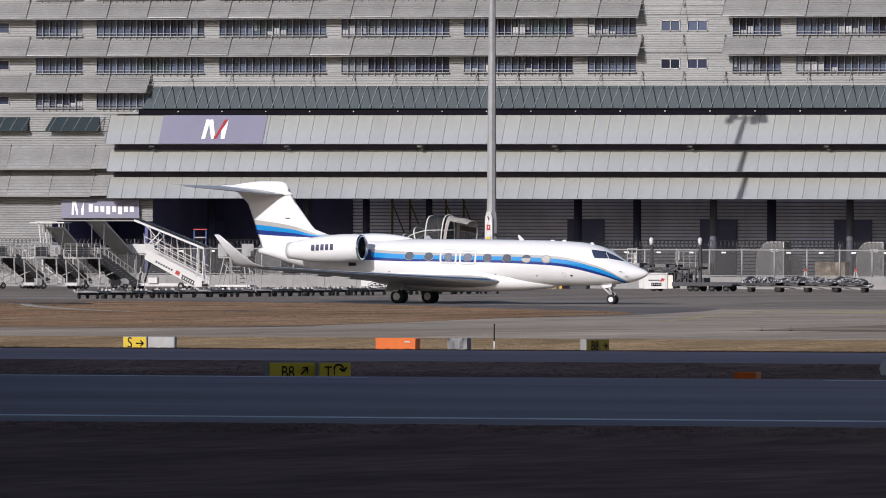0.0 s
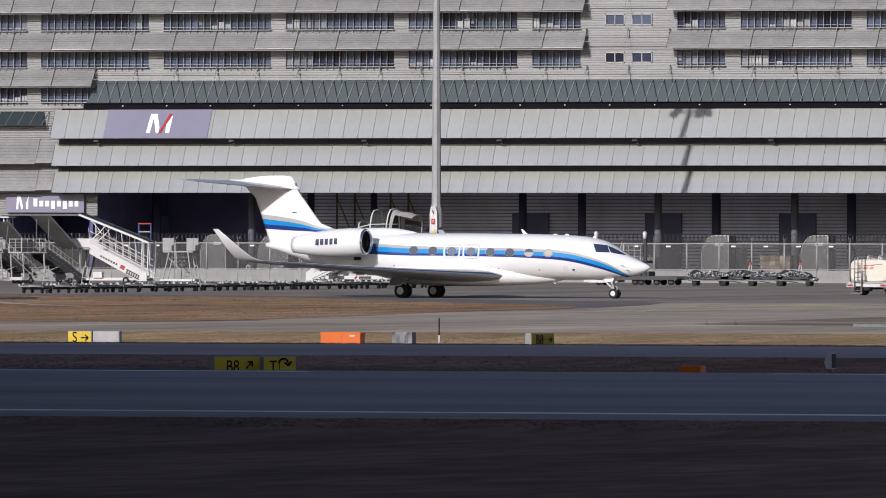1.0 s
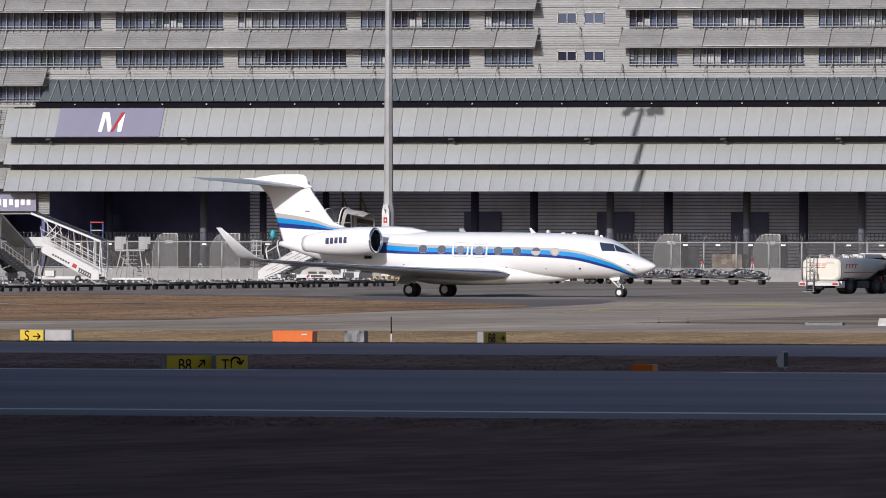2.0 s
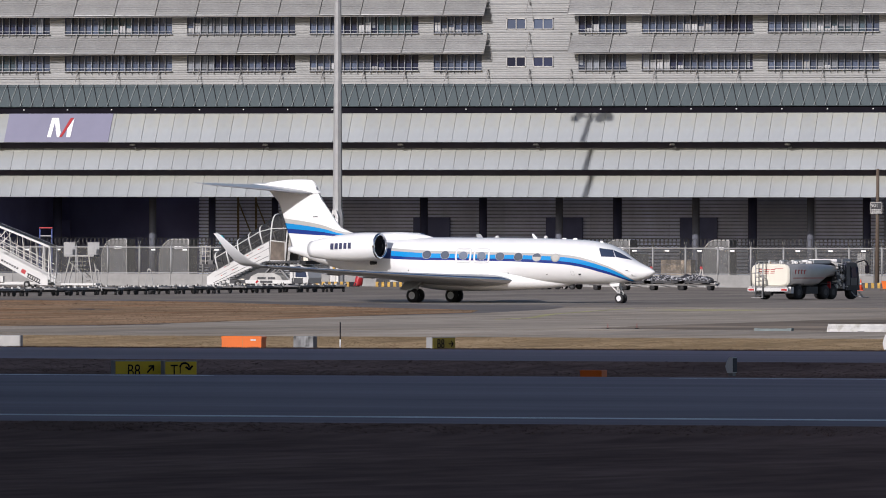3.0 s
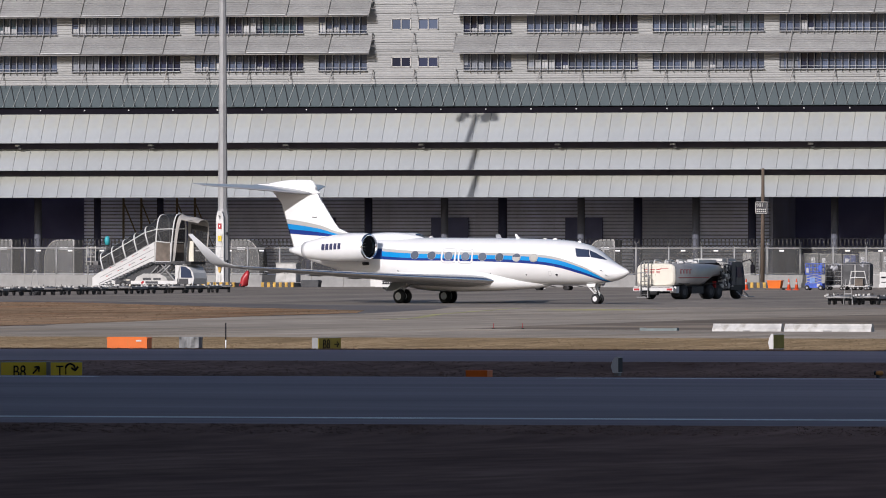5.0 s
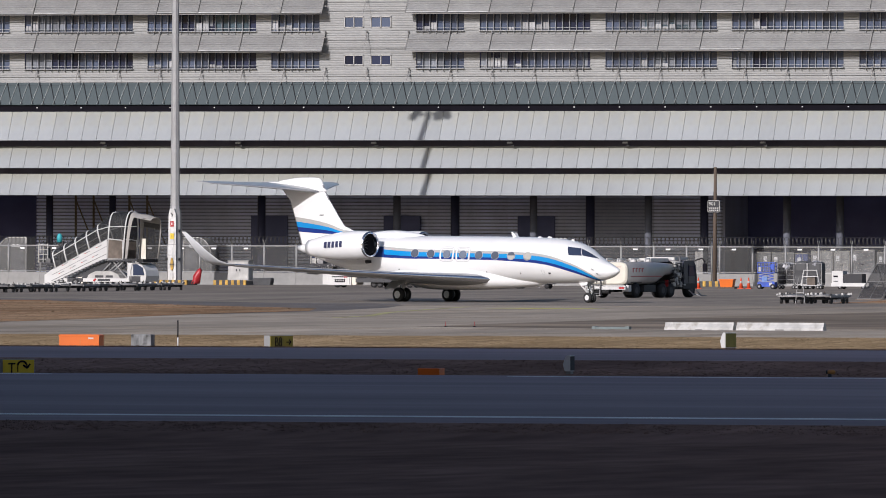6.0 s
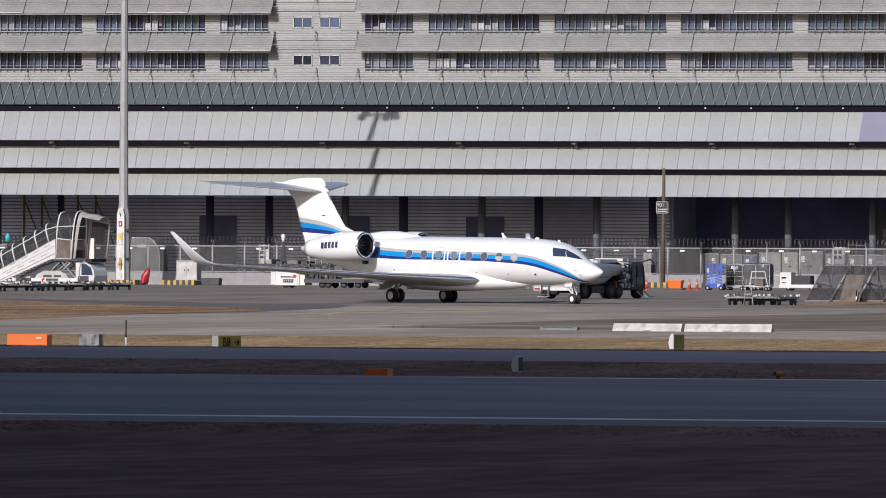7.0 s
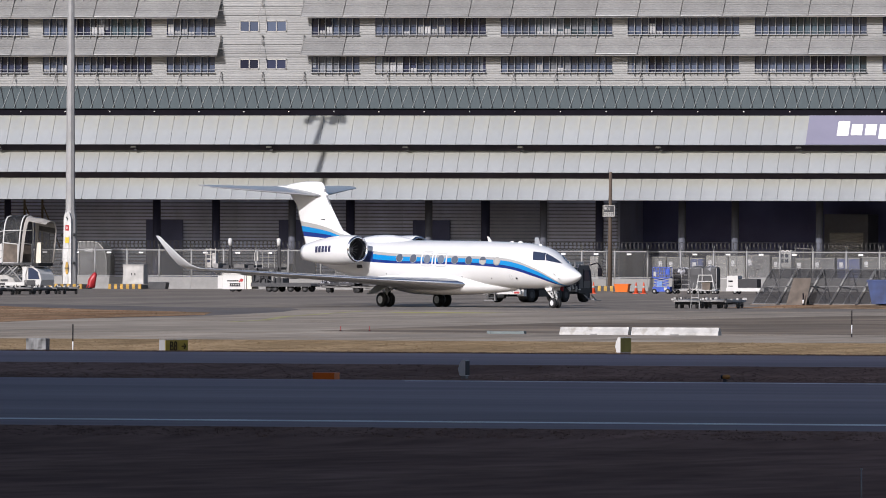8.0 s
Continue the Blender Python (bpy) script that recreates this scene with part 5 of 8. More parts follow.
striped_kerb(-287.34, -284.43, 919.2, 921.7, 0.42)
striped_kerb(-245.19, -242.49, 918.8, 921.5, 0.45)

cab = thing("switch_cabinet", "grey-white metal switch cabinet with two doors on a kerb", "cabinet", pose(-286.25, 920.0, 0.42))
part("body", box(B(), 0, 1.8, 0, 1.3, 0, 1.6), OLD_WHITE, cab)
for x in (0.06, 0.93):
    d = part("door", box(B(), x, x + 0.82, -0.03, 0, 0.08, 1.5), OLD_WHITE, cab)
    part("handle", box(B(), x + (0.66 if x < 0.5 else 0.08), x + (0.74 if x < 0.5 else 0.16), -0.06, -0.03, 0.75, 0.95), DARK_STEEL, d)
part("roof", box(B(), -0.05, 1.85, -0.06, 1.35, 1.6, 1.68), GREY_PAINT, cab)
bx = thing("storage_box", "low dark plastic grit box beside the cabinet", "box", pose(-284.12, 920.2, 0))
part("body", loft(B(), [[(x * s + 0.8, y * s + 0.5, z) for x, y in ((-0.8, -0.5), (0.8, -0.5), (0.8, 0.5), (-0.8, 0.5))] for z, s in ((0, 0.92), (0.5, 1.0))], smooth=False), TARP, bx)
part("lid", loft(B(), [[(x * s + 0.8, y * s + 0.5, z) for x, y in ((-0.8, -0.5), (0.8, -0.5), (0.8, 0.5), (-0.8, 0.5))] for z, s in ((0.5, 1.04), (0.62, 0.9))], smooth=False), TARP, bx)
ext = thing("extinguisher_trolley", "wheeled fire extinguisher under a red cover", "fire extinguisher", pose(-288.64, 918.5, 0))
rings = []
for z, r, q in ((0.08, 0.36, -0.12), (0.25, 0.35, -0.06), (0.4, 0.33, 0.0), (0.6, 0.33, 0.06), (0.8, 0.31, 0.14), (0.95, 0.28, 0.2), (1.1, 0.25, 0.26), (1.28, 0.17, 0.32), (1.42, 0.04, 0.34)):
    rings.append([(r * (1 + 0.22 * math.sin(3 * a + 4 * z) + 0.10 * math.sin(7 * a + 9 * z)) * math.cos(a) + q, r * (1 + 0.15 * math.sin(5 * a + 6 * z)) * math.sin(a), z) for a in [k * math.tau / 14 for k in range(14)]])
part("cover", loft(B(), rings), RED, ext, "draped red cover")
for y in (-0.3, 0.3):
    part("wheel", wheel_shape(B(), -0.1, y, 0.16, 0.16, 0.07), RUBBER, ext)

post = thing("sign_post", "brown wooden post with a dark stand number sign", "sign post", pose(-243.43, 920.2, 0))
part("pole", tube(B(), (0, 0, 0), (0.05, 0, 10.05), 0.20, 0.13, n=12), WOOD, post)
board9 = part("sign_plate", box(B(), -0.55, 0.5, -0.26, -0.20, 6.25, 7.25), DARK_STEEL, post, "dark plate with white numbers")
glyphs("number", "901", 0.42, OLD_WHITE, board9, Matrix.Translation((-0.15, -0.265, 6.95)) @ pose(0, 0, 0, 90))
bm = B()
for r in range(2):
    for k in range(5):
        box(bm, -0.42 + k * 0.17, -0.30 + k * 0.17, -0.272, -0.262, 6.36 + r * 0.18, 6.47 + r * 0.18)
part("writing_bars", bm, OLD_WHITE, board9)
bm = B()
for a, b, c, d in ((-0.55, 0.5, 6.25, 6.29), (-0.55, 0.5, 7.21, 7.25), (-0.55, -0.51, 6.25, 7.25), (0.46, 0.5, 6.25, 7.25)):
    box(bm, a, b, -0.268, -0.262, c, d)
part("border", bm, OLD_WHITE, board9)
part("conduit", tube(B(), (-0.24, -0.1, 0), (-0.24, -0.1, 3.6), 0.05), STEEL, post)

# the fence: concrete foot, posts, rails, netting and a coil of razor wire
FY = 927.0
RAZOR = material("razor_wire_steel", (0.07, 0.068, 0.066), 0.5, 0.4)
FX0, FX1, SPAN = -366.0, -196.0, 2.886
fence = thing("perimeter_fence", "tall grey wire mesh fence on a concrete foot with razor wire", "fence", kind="structure")
nb = int((FX1 - FX0) / SPAN)
foot_me = mesh_of("concrete_block", loft(B(), [[(0.01, -0.22, 0.0), (SPAN - 0.01, -0.22, 0.0), (SPAN - 0.01, 0.22, 0.0), (0.01, 0.22, 0.0)], [(0.01, -0.14, 1.06), (SPAN - 0.01, -0.14, 1.06), (SPAN - 0.01, 0.14, 1.06), (0.01, 0.14, 1.06)]], smooth=False), vary(CONCRETE.copy(), 0.06))
fpost_me = mesh_of("fence_post", tube(beam(beam(B(), (0, 0, 3.35), (-0.02, -0.28, 3.85), 0.04), (0, 0, 3.35), (0.02, 0.28, 3.85), 0.04), (0, 0, 1.0), (0, 0, 3.42), 0.085, n=8), GREY_PAINT)
net_me = mesh_of("fence_net", box(B(), 0.03, SPAN - 0.03, -0.008, 0.008, 1.12, 3.30), MESH_WIRE)
rail_me = mesh_of("fence_rail", tube(tube(B(), (0, 0, 3.33), (SPAN, 0, 3.33), 0.06, n=6), (0, 0, 1.14), (SPAN, 0, 1.14), 0.035, n=6), GREY_PAINT)
tag_me = mesh_of("fence_tag", box(B(), 1.05, 1.45, -0.03, -0.015, 3.05, 3.18), PURE_WHITE)
coil = B()
turns, steps = 8, 12
pts = []
for k in range(turns * steps + 1):
    a = k * math.tau / steps
    pts.append(Vector((SPAN * k / (turns * steps) + 0.26 * math.cos(a), 0.22 * math.cos(a), 3.78 + 0.37 * math.sin(a))))
for a, b in zip(pts, pts[1:]):
    beam(coil, a, b, 0.032)
coil_me = mesh_of("razor_wire", coil, RAZOR)
for k in range(nb):
    at = Matrix.Translation((FX0 + k * SPAN, FY, 0))
    for nm, me in (("concrete_block", foot_me), ("fence_post", fpost_me), ("fence_net", net_me), ("fence_rail", rail_me), ("razor_wire", coil_me)):
        piece(nm, me, fence, at)
    if k % 5 != 3:
        piece("fence_tag", tag_me, fence, at)


# ---------------------------------------------------------------- airfield signs and boxes near the runway
def info_sign(x0, x1, y, text, top, turn=0.0, base=-0.2, face=YELLOW, squeeze=0.8, label="yellow taxiway sign with black letters", size=0.42, shift=0.0, lift=0.0):
    w = x1 - x0
    s = thing("taxiway_sign", label, "sign", pose((x0 + x1) / 2, y, base, 0, 0, turn))
    h = top - base
    part("housing", box(B(), -w / 2, w / 2, 0.02, 0.26, 0.06, h), GREY_PAINT, s)
    bm = B()
    box(bm, -w / 2 + 0.02, w / 2 - 0.02, -0.005, 0.015, 0.08, h - 0.02)
    part("face", bm, face, s)
    for x in (-w * 0.3, w * 0.3):
        part("leg", box(B(), x - 0.04, x + 0.04, 0.08, 0.16, -0.04, 0.06), STEEL, s)
    if text:
        glyphs("lettering", text, size, BLACK, s, Matrix.Translation((shift, -0.012, h * 0.5 + lift)) @ pose(0, 0, 0, 90), squeeze)
    return s


def arrow(parent, x, z, size, way, thick=0.05):
    """A black arrow on a sign's face."""
    bm = B()
    d = Vector((math.cos(radians(way)), 0, math.sin(radians(way))))
    n = Vector((-d.z, 0, d.x))
    c = Vector((x, -0.014, z))
    a, b = c - d * size / 2, c + d * size / 2
    for p, q in ((a, b), (b, b - d * size * 0.42 + n * size * 0.36), (b, b - d * size * 0.42 - n * size * 0.36)):
        beam(bm, p, q, 0.012, thick)
    part("arrow", bm, BLACK, parent)


SY = 356.0
DULL_ORANGE = material("faded_orange_housing", (0.42, 0.20, 0.05), 0.6, grain=0.2, size=8.0)
# shaded copy of the sign yellow, for the face turned from the sun
SHADED_YELLOW = material("shaded_sign_yellow", (0.26, 0.215, 0.02), 0.6, grain=0.08, size=4.0, stain=0.12, stain_size=2.0)
s1 = info_sign(-125.5, -124.66, SY, "S", 0.37, size=0.50, shift=-0.17, lift=0.065)
arrow(s1, 0.18, 0.345, 0.26, 0, 0.04)
info_sign(-124.62, -123.68, SY, "", 0.37, face=OLD_WHITE, label="blank weathered white back panel of a taxiway sign")
s2 = info_sign(-109.75, -108.50, SY + 0.7, "B8", 0.36, turn=70, squeeze=0.9, size=0.44, shift=-0.2, face=SHADED_YELLOW, lift=0.05)
arrow(s2, 0.36, 0.34, 0.24, 0, 0.032)
NY = 284.5
s3 = info_sign(-96.20, -94.76, NY, "B8", 0.30, size=0.46, shift=-0.18, turn=42, lift=-0.03)
arrow(s3, 0.30, 0.27, 0.26, 45, 0.038)
s4 = info_sign(-94.80, -93.86, NY, "T", 0.30, size=0.46, shift=-0.2, turn=42, lift=-0.03)
bm = B()
last = None
for k in range(13):
    a = radians(180 - k * 15)
    p = Vector((0.10 + 0.13 * math.cos(a), -0.014, 0.33 + 0.11 * math.sin(a)))
    if last is not None:
        beam(bm, last, p, 0.012, 0.05)
    last = p
beam(bm, (-0.03, -0.014, 0.33), (-0.03, -0.014, 0.16), 0.012, 0.05)
beam(bm, (0.23, -0.014, 0.33), (0.23, -0.014, 0.27), 0.012, 0.05)
beam(bm, (0.24, -0.014, 0.26), (0.13, -0.014, 0.34), 0.012, 0.05)
beam(bm, (0.24, -0.014, 0.26), (0.33, -0.014, 0.37), 0.012, 0.05)
part("arrow", bm, BLACK, s4)


def chest(name, label, category, x0, x1, y, z0, z1, depth, mat, lid=True):
    o = thing(name, label, category, pose((x0 + x1) / 2, y, z0))
    w, h = x1 - x0, z1 - z0
    part("body", box(B(), -w / 2, w / 2, 0, depth, 0, h * 0.88), mat, o)
    part("lid", loft(B(), [[(x * w / 2 * s, depth / 2 + y * depth / 2 * s, z) for x, y in ((-1, -1), (1, -1), (1, 1), (-1, 1))] for z, s in ((h * 0.88, 1.03), (h * 0.95, 1.03), (h, 0.96))], smooth=False), mat, o)
    return o


ob = chest("equipment_box", "bright orange metal equipment box on the grass", "box", -116.62, -115.24, SY, -0.2, 0.37, 0.52, ORANGE)
part("plate", box(B(), 0.32, 0.5, -0.012, 0, 0.42, 0.47), WHITE, ob)
part("door_seam", box(B(), 0.03, 0.04, -0.004, 0, 0.02, 0.49), DULL_ORANGE, ob)
chest("concrete_box", "weathered grey concrete shaft box on the grass", "box", -114.12, -113.44, SY, -0.2, 0.38, 0.42, OLD_CONCRETE)
chest("equipment_box", "low orange metal box behind the runway edge", "box", -83.89, -83.30, 286.5, -0.2, 0.09, 0.5, ORANGE)


def marker_pole(x, y, z0, h, label, r=0.022):
    o = thing("marker_pole", label, "pole", pose(x, y, z0))
    for lo, hi, m in ((0.0, 0.14, BLACK), (0.14, 0.46, PURE_WHITE), (0.46, 1.0, BLACK)):
        part("pole_section", tube(B(), (0, 0, h * lo), (0, 0, h * hi), r, n=8), m, o)


marker_pole(-112.5, SY, -0.2, 1.05, "thin black and white snow marker pole in grass")
marker_pole(-103.95, 430, 0, 1.05, "thin black and white snow marker pole on pavement")
for x, y in ((-129.7, 447.0), (-128.6, 447.5)):
    stake = thing("marker_stake", "short red and white plastic marker stake", "stake", pose(x, y, 0), group="red stakes")
    part("stick", tube(B(), (0, 0, 0), (0, 0, 0.22), 0.011, n=6), RED, stake)
    part("foot", tube(B(), (0, 0, 0), (0, 0, 0.03), 0.07, n=8), BLACK, stake)


o = thing("marker_stake", "thin grey marker stake in the grass", "stake", pose(-36.12, 150, -0.2))
part("stick", tube(B(), (0, 0, 0), (0, 0, 0.54), 0.013, 0.011, n=8), GREY_PAINT, o)
part("cap", tube(B(), (0, 0, 0.54), (0, 0, 0.56), 0.015, n=8), OLD_WHITE, o)


def small_sign(x, y, z0, h, w, turn, label, face):
    o = thing("location_sign", label, "sign", pose(x, y, z0, 0, 0, turn))
    part("housing", side_plate(B(), [(-0.10, 0.08), (-0.16, h * 0.5), (-0.10, h * 0.82), (-0.03, h), (0.06, h), (0.06, 0.08)], 0, w), WHITE, o)
    part("face", box(B(), 0.06, 0.075, 0.02, w - 0.02, 0.10, h - 0.03), face, o)
    part("foot", box(B(), -0.08, 0.05, 0.05, w - 0.05, -0.02, 0.08), STEEL, o)


OLIVE = material("dark_olive_face", (0.13, 0.13, 0.03), 0.6, grain=0.1, size=4.0, stain=0.2, stain_size=2.0)
small_sign(-98.05, 371.9, -0.2, 0.60, 0.62, -22, "small white sign box with a dark olive face", OLIVE)
small_sign(-83.42, 299.6, -0.2, 0.52, 0.28, -10, "small grey sign box seen from its edge", STAIR_DARK)
BARRIER = mottled(material("stained_barrier_paint", (0.46, 0.45, 0.43), 0.75, grain=0.15, size=3.0, stain=0.2, stain_size=1.0), (0.68, 0.65, 0.60), 2.6, 0.56, 0.72, (1, 1, 0.6))
for x0, x1 in ((-117.12, -114.30), (-114.17, -110.60)):
    o = thing("concrete_barrier", "low white painted concrete barrier on the taxiway", "barrier", pose(x0, 435.2, 0), group="white barriers")
    w = x1 - x0
    part("body", loft(B(), [[(0, -d, z), (w, -d, z), (w, d, z), (0, d, z)] for z, d in ((0, 0.28), (0.10, 0.26), (0.24, 0.13), (0.31, 0.11))], smooth=False), BARRIER, o)
    part("lifting_slot", box(B(), w * 0.45, w * 0.55, -0.285, -0.2, 0, 0.045), CONCRETE, o)
CHANNEL = material("dull_zinc", (0.15, 0.18, 0.18), 0.6, 0.3, grain=0.15, size=4.0)
o = thing("floor_grating", "low galvanised steel channel lying on the taxiway", "channel", pose(-120.7, 437.4, 0))
part("channel", box(B(), 0, 1.35, 0, 0.3, 0, 0.10), CHANNEL, o)
part("end_block", box(B(), -0.1, 0.05, -0.02, 0.32, 0, 0.12), CHANNEL, o)
part("end_block", box(B(), 1.3, 1.45, -0.02, 0.32, 0, 0.12), CHANNEL, o)
o = thing("edge_light", "small orange elevated runway edge light in grass", "airfield light", pose(-73.05, 288.0, -0.2))
part("stem", tube(B(), (0, 0, 0), (0, 0, 0.18), 0.05, n=10), DARK_STEEL, o)
part("lamp_body", loft(B(), [[(x, r * math.cos(k * math.tau / 12), 0.23 + r * math.sin(k * math.tau / 12)) for k in range(12)] for x, r in ((-0.05, 0.045), (-0.02, 0.06), (0.07, 0.065), (0.13, 0.05), (0.15, 0.02))]), DULL_ORANGE, o)
part("lens", tube(B(), (-0.10, 0, 0.23), (-0.05, 0, 0.23), 0.05, 0.055), DARK_STEEL, o)


# ---------------------------------------------------------------- ground vehicles and stands
CONE_RED = material("cone_plastic", (0.62, 0.075, 0.02), 0.5)


def wheels(parent, spots, r, w, mat=RUBBER, hub=STEEL):
    for x, y in spots:
        t = part("wheel", wheel_shape(B(), x, y, r, r, w), mat, parent)
        part("hub", tube(B(), (x, y - w * 0.52, r), (x, y + w * 0.52, r), r * 0.45, n=10), hub, t)


# ---- white stair unit under a light roof frame; it climbs to -x from its foot
ws = thing("passenger_stairs", "white towable passenger stairs under a light roof frame", "aircraft stairs", pose(-299.9, 872, 0))


def roof_z(x):
    """Height of the roof line over the flight."""
    return 3.34 + (x + 0.22) * (5.63 - 3.34) / (-6.23 + 0.22)


def side_z(x):
    """Upper edge of the side panel."""
    return 1.0 + (x + 0.5) * (3.35 - 1.0) / (-5.3 + 0.5)


for d in (-1, 1):
    w = 0.95 * d
    side = part("side_panel", side_plate(B(), [(-0.35, 0.22), (-0.35, 0.9), (-0.5, 1.0), (-5.3, 3.35), (-5.3, 2.45), (-1.05, 0.22)], w - 0.03, w + 0.03), WHITE, ws)
    if d < 0:
        def label_bar(x0, x1, lift, tall, m):
            z0, z1 = (side_z(x) - lift for x in (x0, x1))
            part("lettering_bar", beam(B(), (x0, w - 0.036, z0), (x1, w - 0.036, z1), 0.012, tall), m, side)
        for k in range(7):
            label_bar(-4.35 + 0.22 * k, -4.21 + 0.22 * k, 0.62, 0.16, STAIR_DARK)
        label_bar(-2.62, -2.26, 0.62, 0.32, RED)
        label_bar(-2.1, -1.0, 0.60, 0.08, STAIR_DARK)
        label_bar(-2.1, -1.0, 0.92, 0.08, STAIR_DARK)
        for k in range(6):
            label_bar(-2.08 + 0.19 * k, -1.98 + 0.19 * k, 0.76, 0.28, STAIR_DARK)
    for lift in (0.45, 0.95):
        part("handrail", rail(B(), [(-0.45, w, side_z(-0.45) + lift), (-5.3, w, 3.35 + lift)], 0.03), WHITE, ws)
    for k in range(9):
        x = -0.7 - 0.57 * k
        part("rail_post", tube(B(), (x, w, side_z(x) - 0.05), (x - 0.12, w, roof_z(x) - (0.05 if k % 2 else 0.7)), 0.026, n=6), WHITE, ws)
    part("roof_rail", beam(B(), (-6.23, w, 5.63), (-0.22, w, 3.34), 0.07, 0.17), WHITE, ws)
    part("roof_fork", beam(B(), (-5.3, w, 3.4), (-4.35, w, 4.25), 0.07), WHITE, ws)
    part("roof_fork", beam(B(), (-4.35, w, 4.25), (-5.2, w, roof_z(-5.2)), 0.06), WHITE, ws)
    part("roof_fork", beam(B(), (-4.35, w, 4.25), (-3.9, w, roof_z(-3.9)), 0.06), WHITE, ws)
    part("entrance_post", beam(B(), (-0.22, w, 3.34), (-0.30, w, 0.8), 0.08), WHITE, ws)
    part("entrance_post", beam(B(), (-0.75, w, roof_z(-0.75)), (-0.80, w, 1.0), 0.06), WHITE, ws)
    part("entrance_rail", rail(B(), [(-0.3, w, 1.2), (0.12, w, 1.1), (0.12, w, 0.5), (-0.3, w, 0.45)], 0.03), WHITE, ws)
    part("platform_screen", box(B(), -6.9, -5.2, w - 0.02, w + 0.02, 2.95, 3.68), WHITE, ws)
    part("platform_post", tube(B(), (-6.85, w, 2.9), (-6.85, w, 4.1), 0.03, n=6), STEEL, ws)
    part("lift_ram", beam(B(), (-5.9, 0.75 * d, 0.5), (-5.35, 0.75 * d, 2.5), 0.12), STAIR_DARK, ws)
    part("lift_arm", beam(B(), (-6.3, 0.75 * d, 0.55), (-6.15, 0.75 * d, 2.8), 0.09), STEEL, ws)
    part("chassis_beam", box(B(), -6.7, -0.9, 0.72 * d - 0.09, 0.72 * d + 0.09, 0.28, 0.48), WHITE, ws)
for k in range(8):
    x = -0.4 - 0.8 * k
    part("roof_rib", tube(B(), (x, -0.95, roof_z(x)), (x, 0.95, roof_z(x)), 0.03, n=6), WHITE, ws)
part("roof_sheet", loft(B(), [[(x, -0.93, roof_z(x) + 0.07), (x, 0.93, roof_z(x) + 0.07), (x, 0.93, roof_z(x) + 0.09), (x, -0.93, roof_z(x) + 0.09)] for x in (-6.2, -0.25)], smooth=False), CLEAR_PANEL, ws, "tinted clear roof sheet")
for k in range(14):
    u = (k + 0.5) / 14
    part("step", box(B(), -0.5 - 4.8 * u - 0.17, -0.5 - 4.8 * u + 0.17, -0.9, 0.9, 0.35 + 2.45 * u, 0.40 + 2.45 * u), STEEL, ws)
part("platform", box(B(), -6.95, -5.2, -0.98, 0.98, 2.78, 2.92), STEEL, ws)
part("control_box", box(B(), -5.0, -4.2, -1.0, -0.6, 0.48, 0.95), WHITE, ws)
part("drawbar", beam(B(), (-6.7, 0, 0.38), (-7.5, 0, 0.3), 0.1), WHITE, ws)
wheels(ws, [(-6.2, -0.8), (-6.2, 0.8), (-2.2, -0.8), (-2.2, 0.8)], 0.28, 0.2)
ROOF_GREY = material("sun_bleached_roof_sheet", (0.085, 0.083, 0.080), 0.7, grain=0.15, size=1.5, stain=0.25, stain_size=0.5)


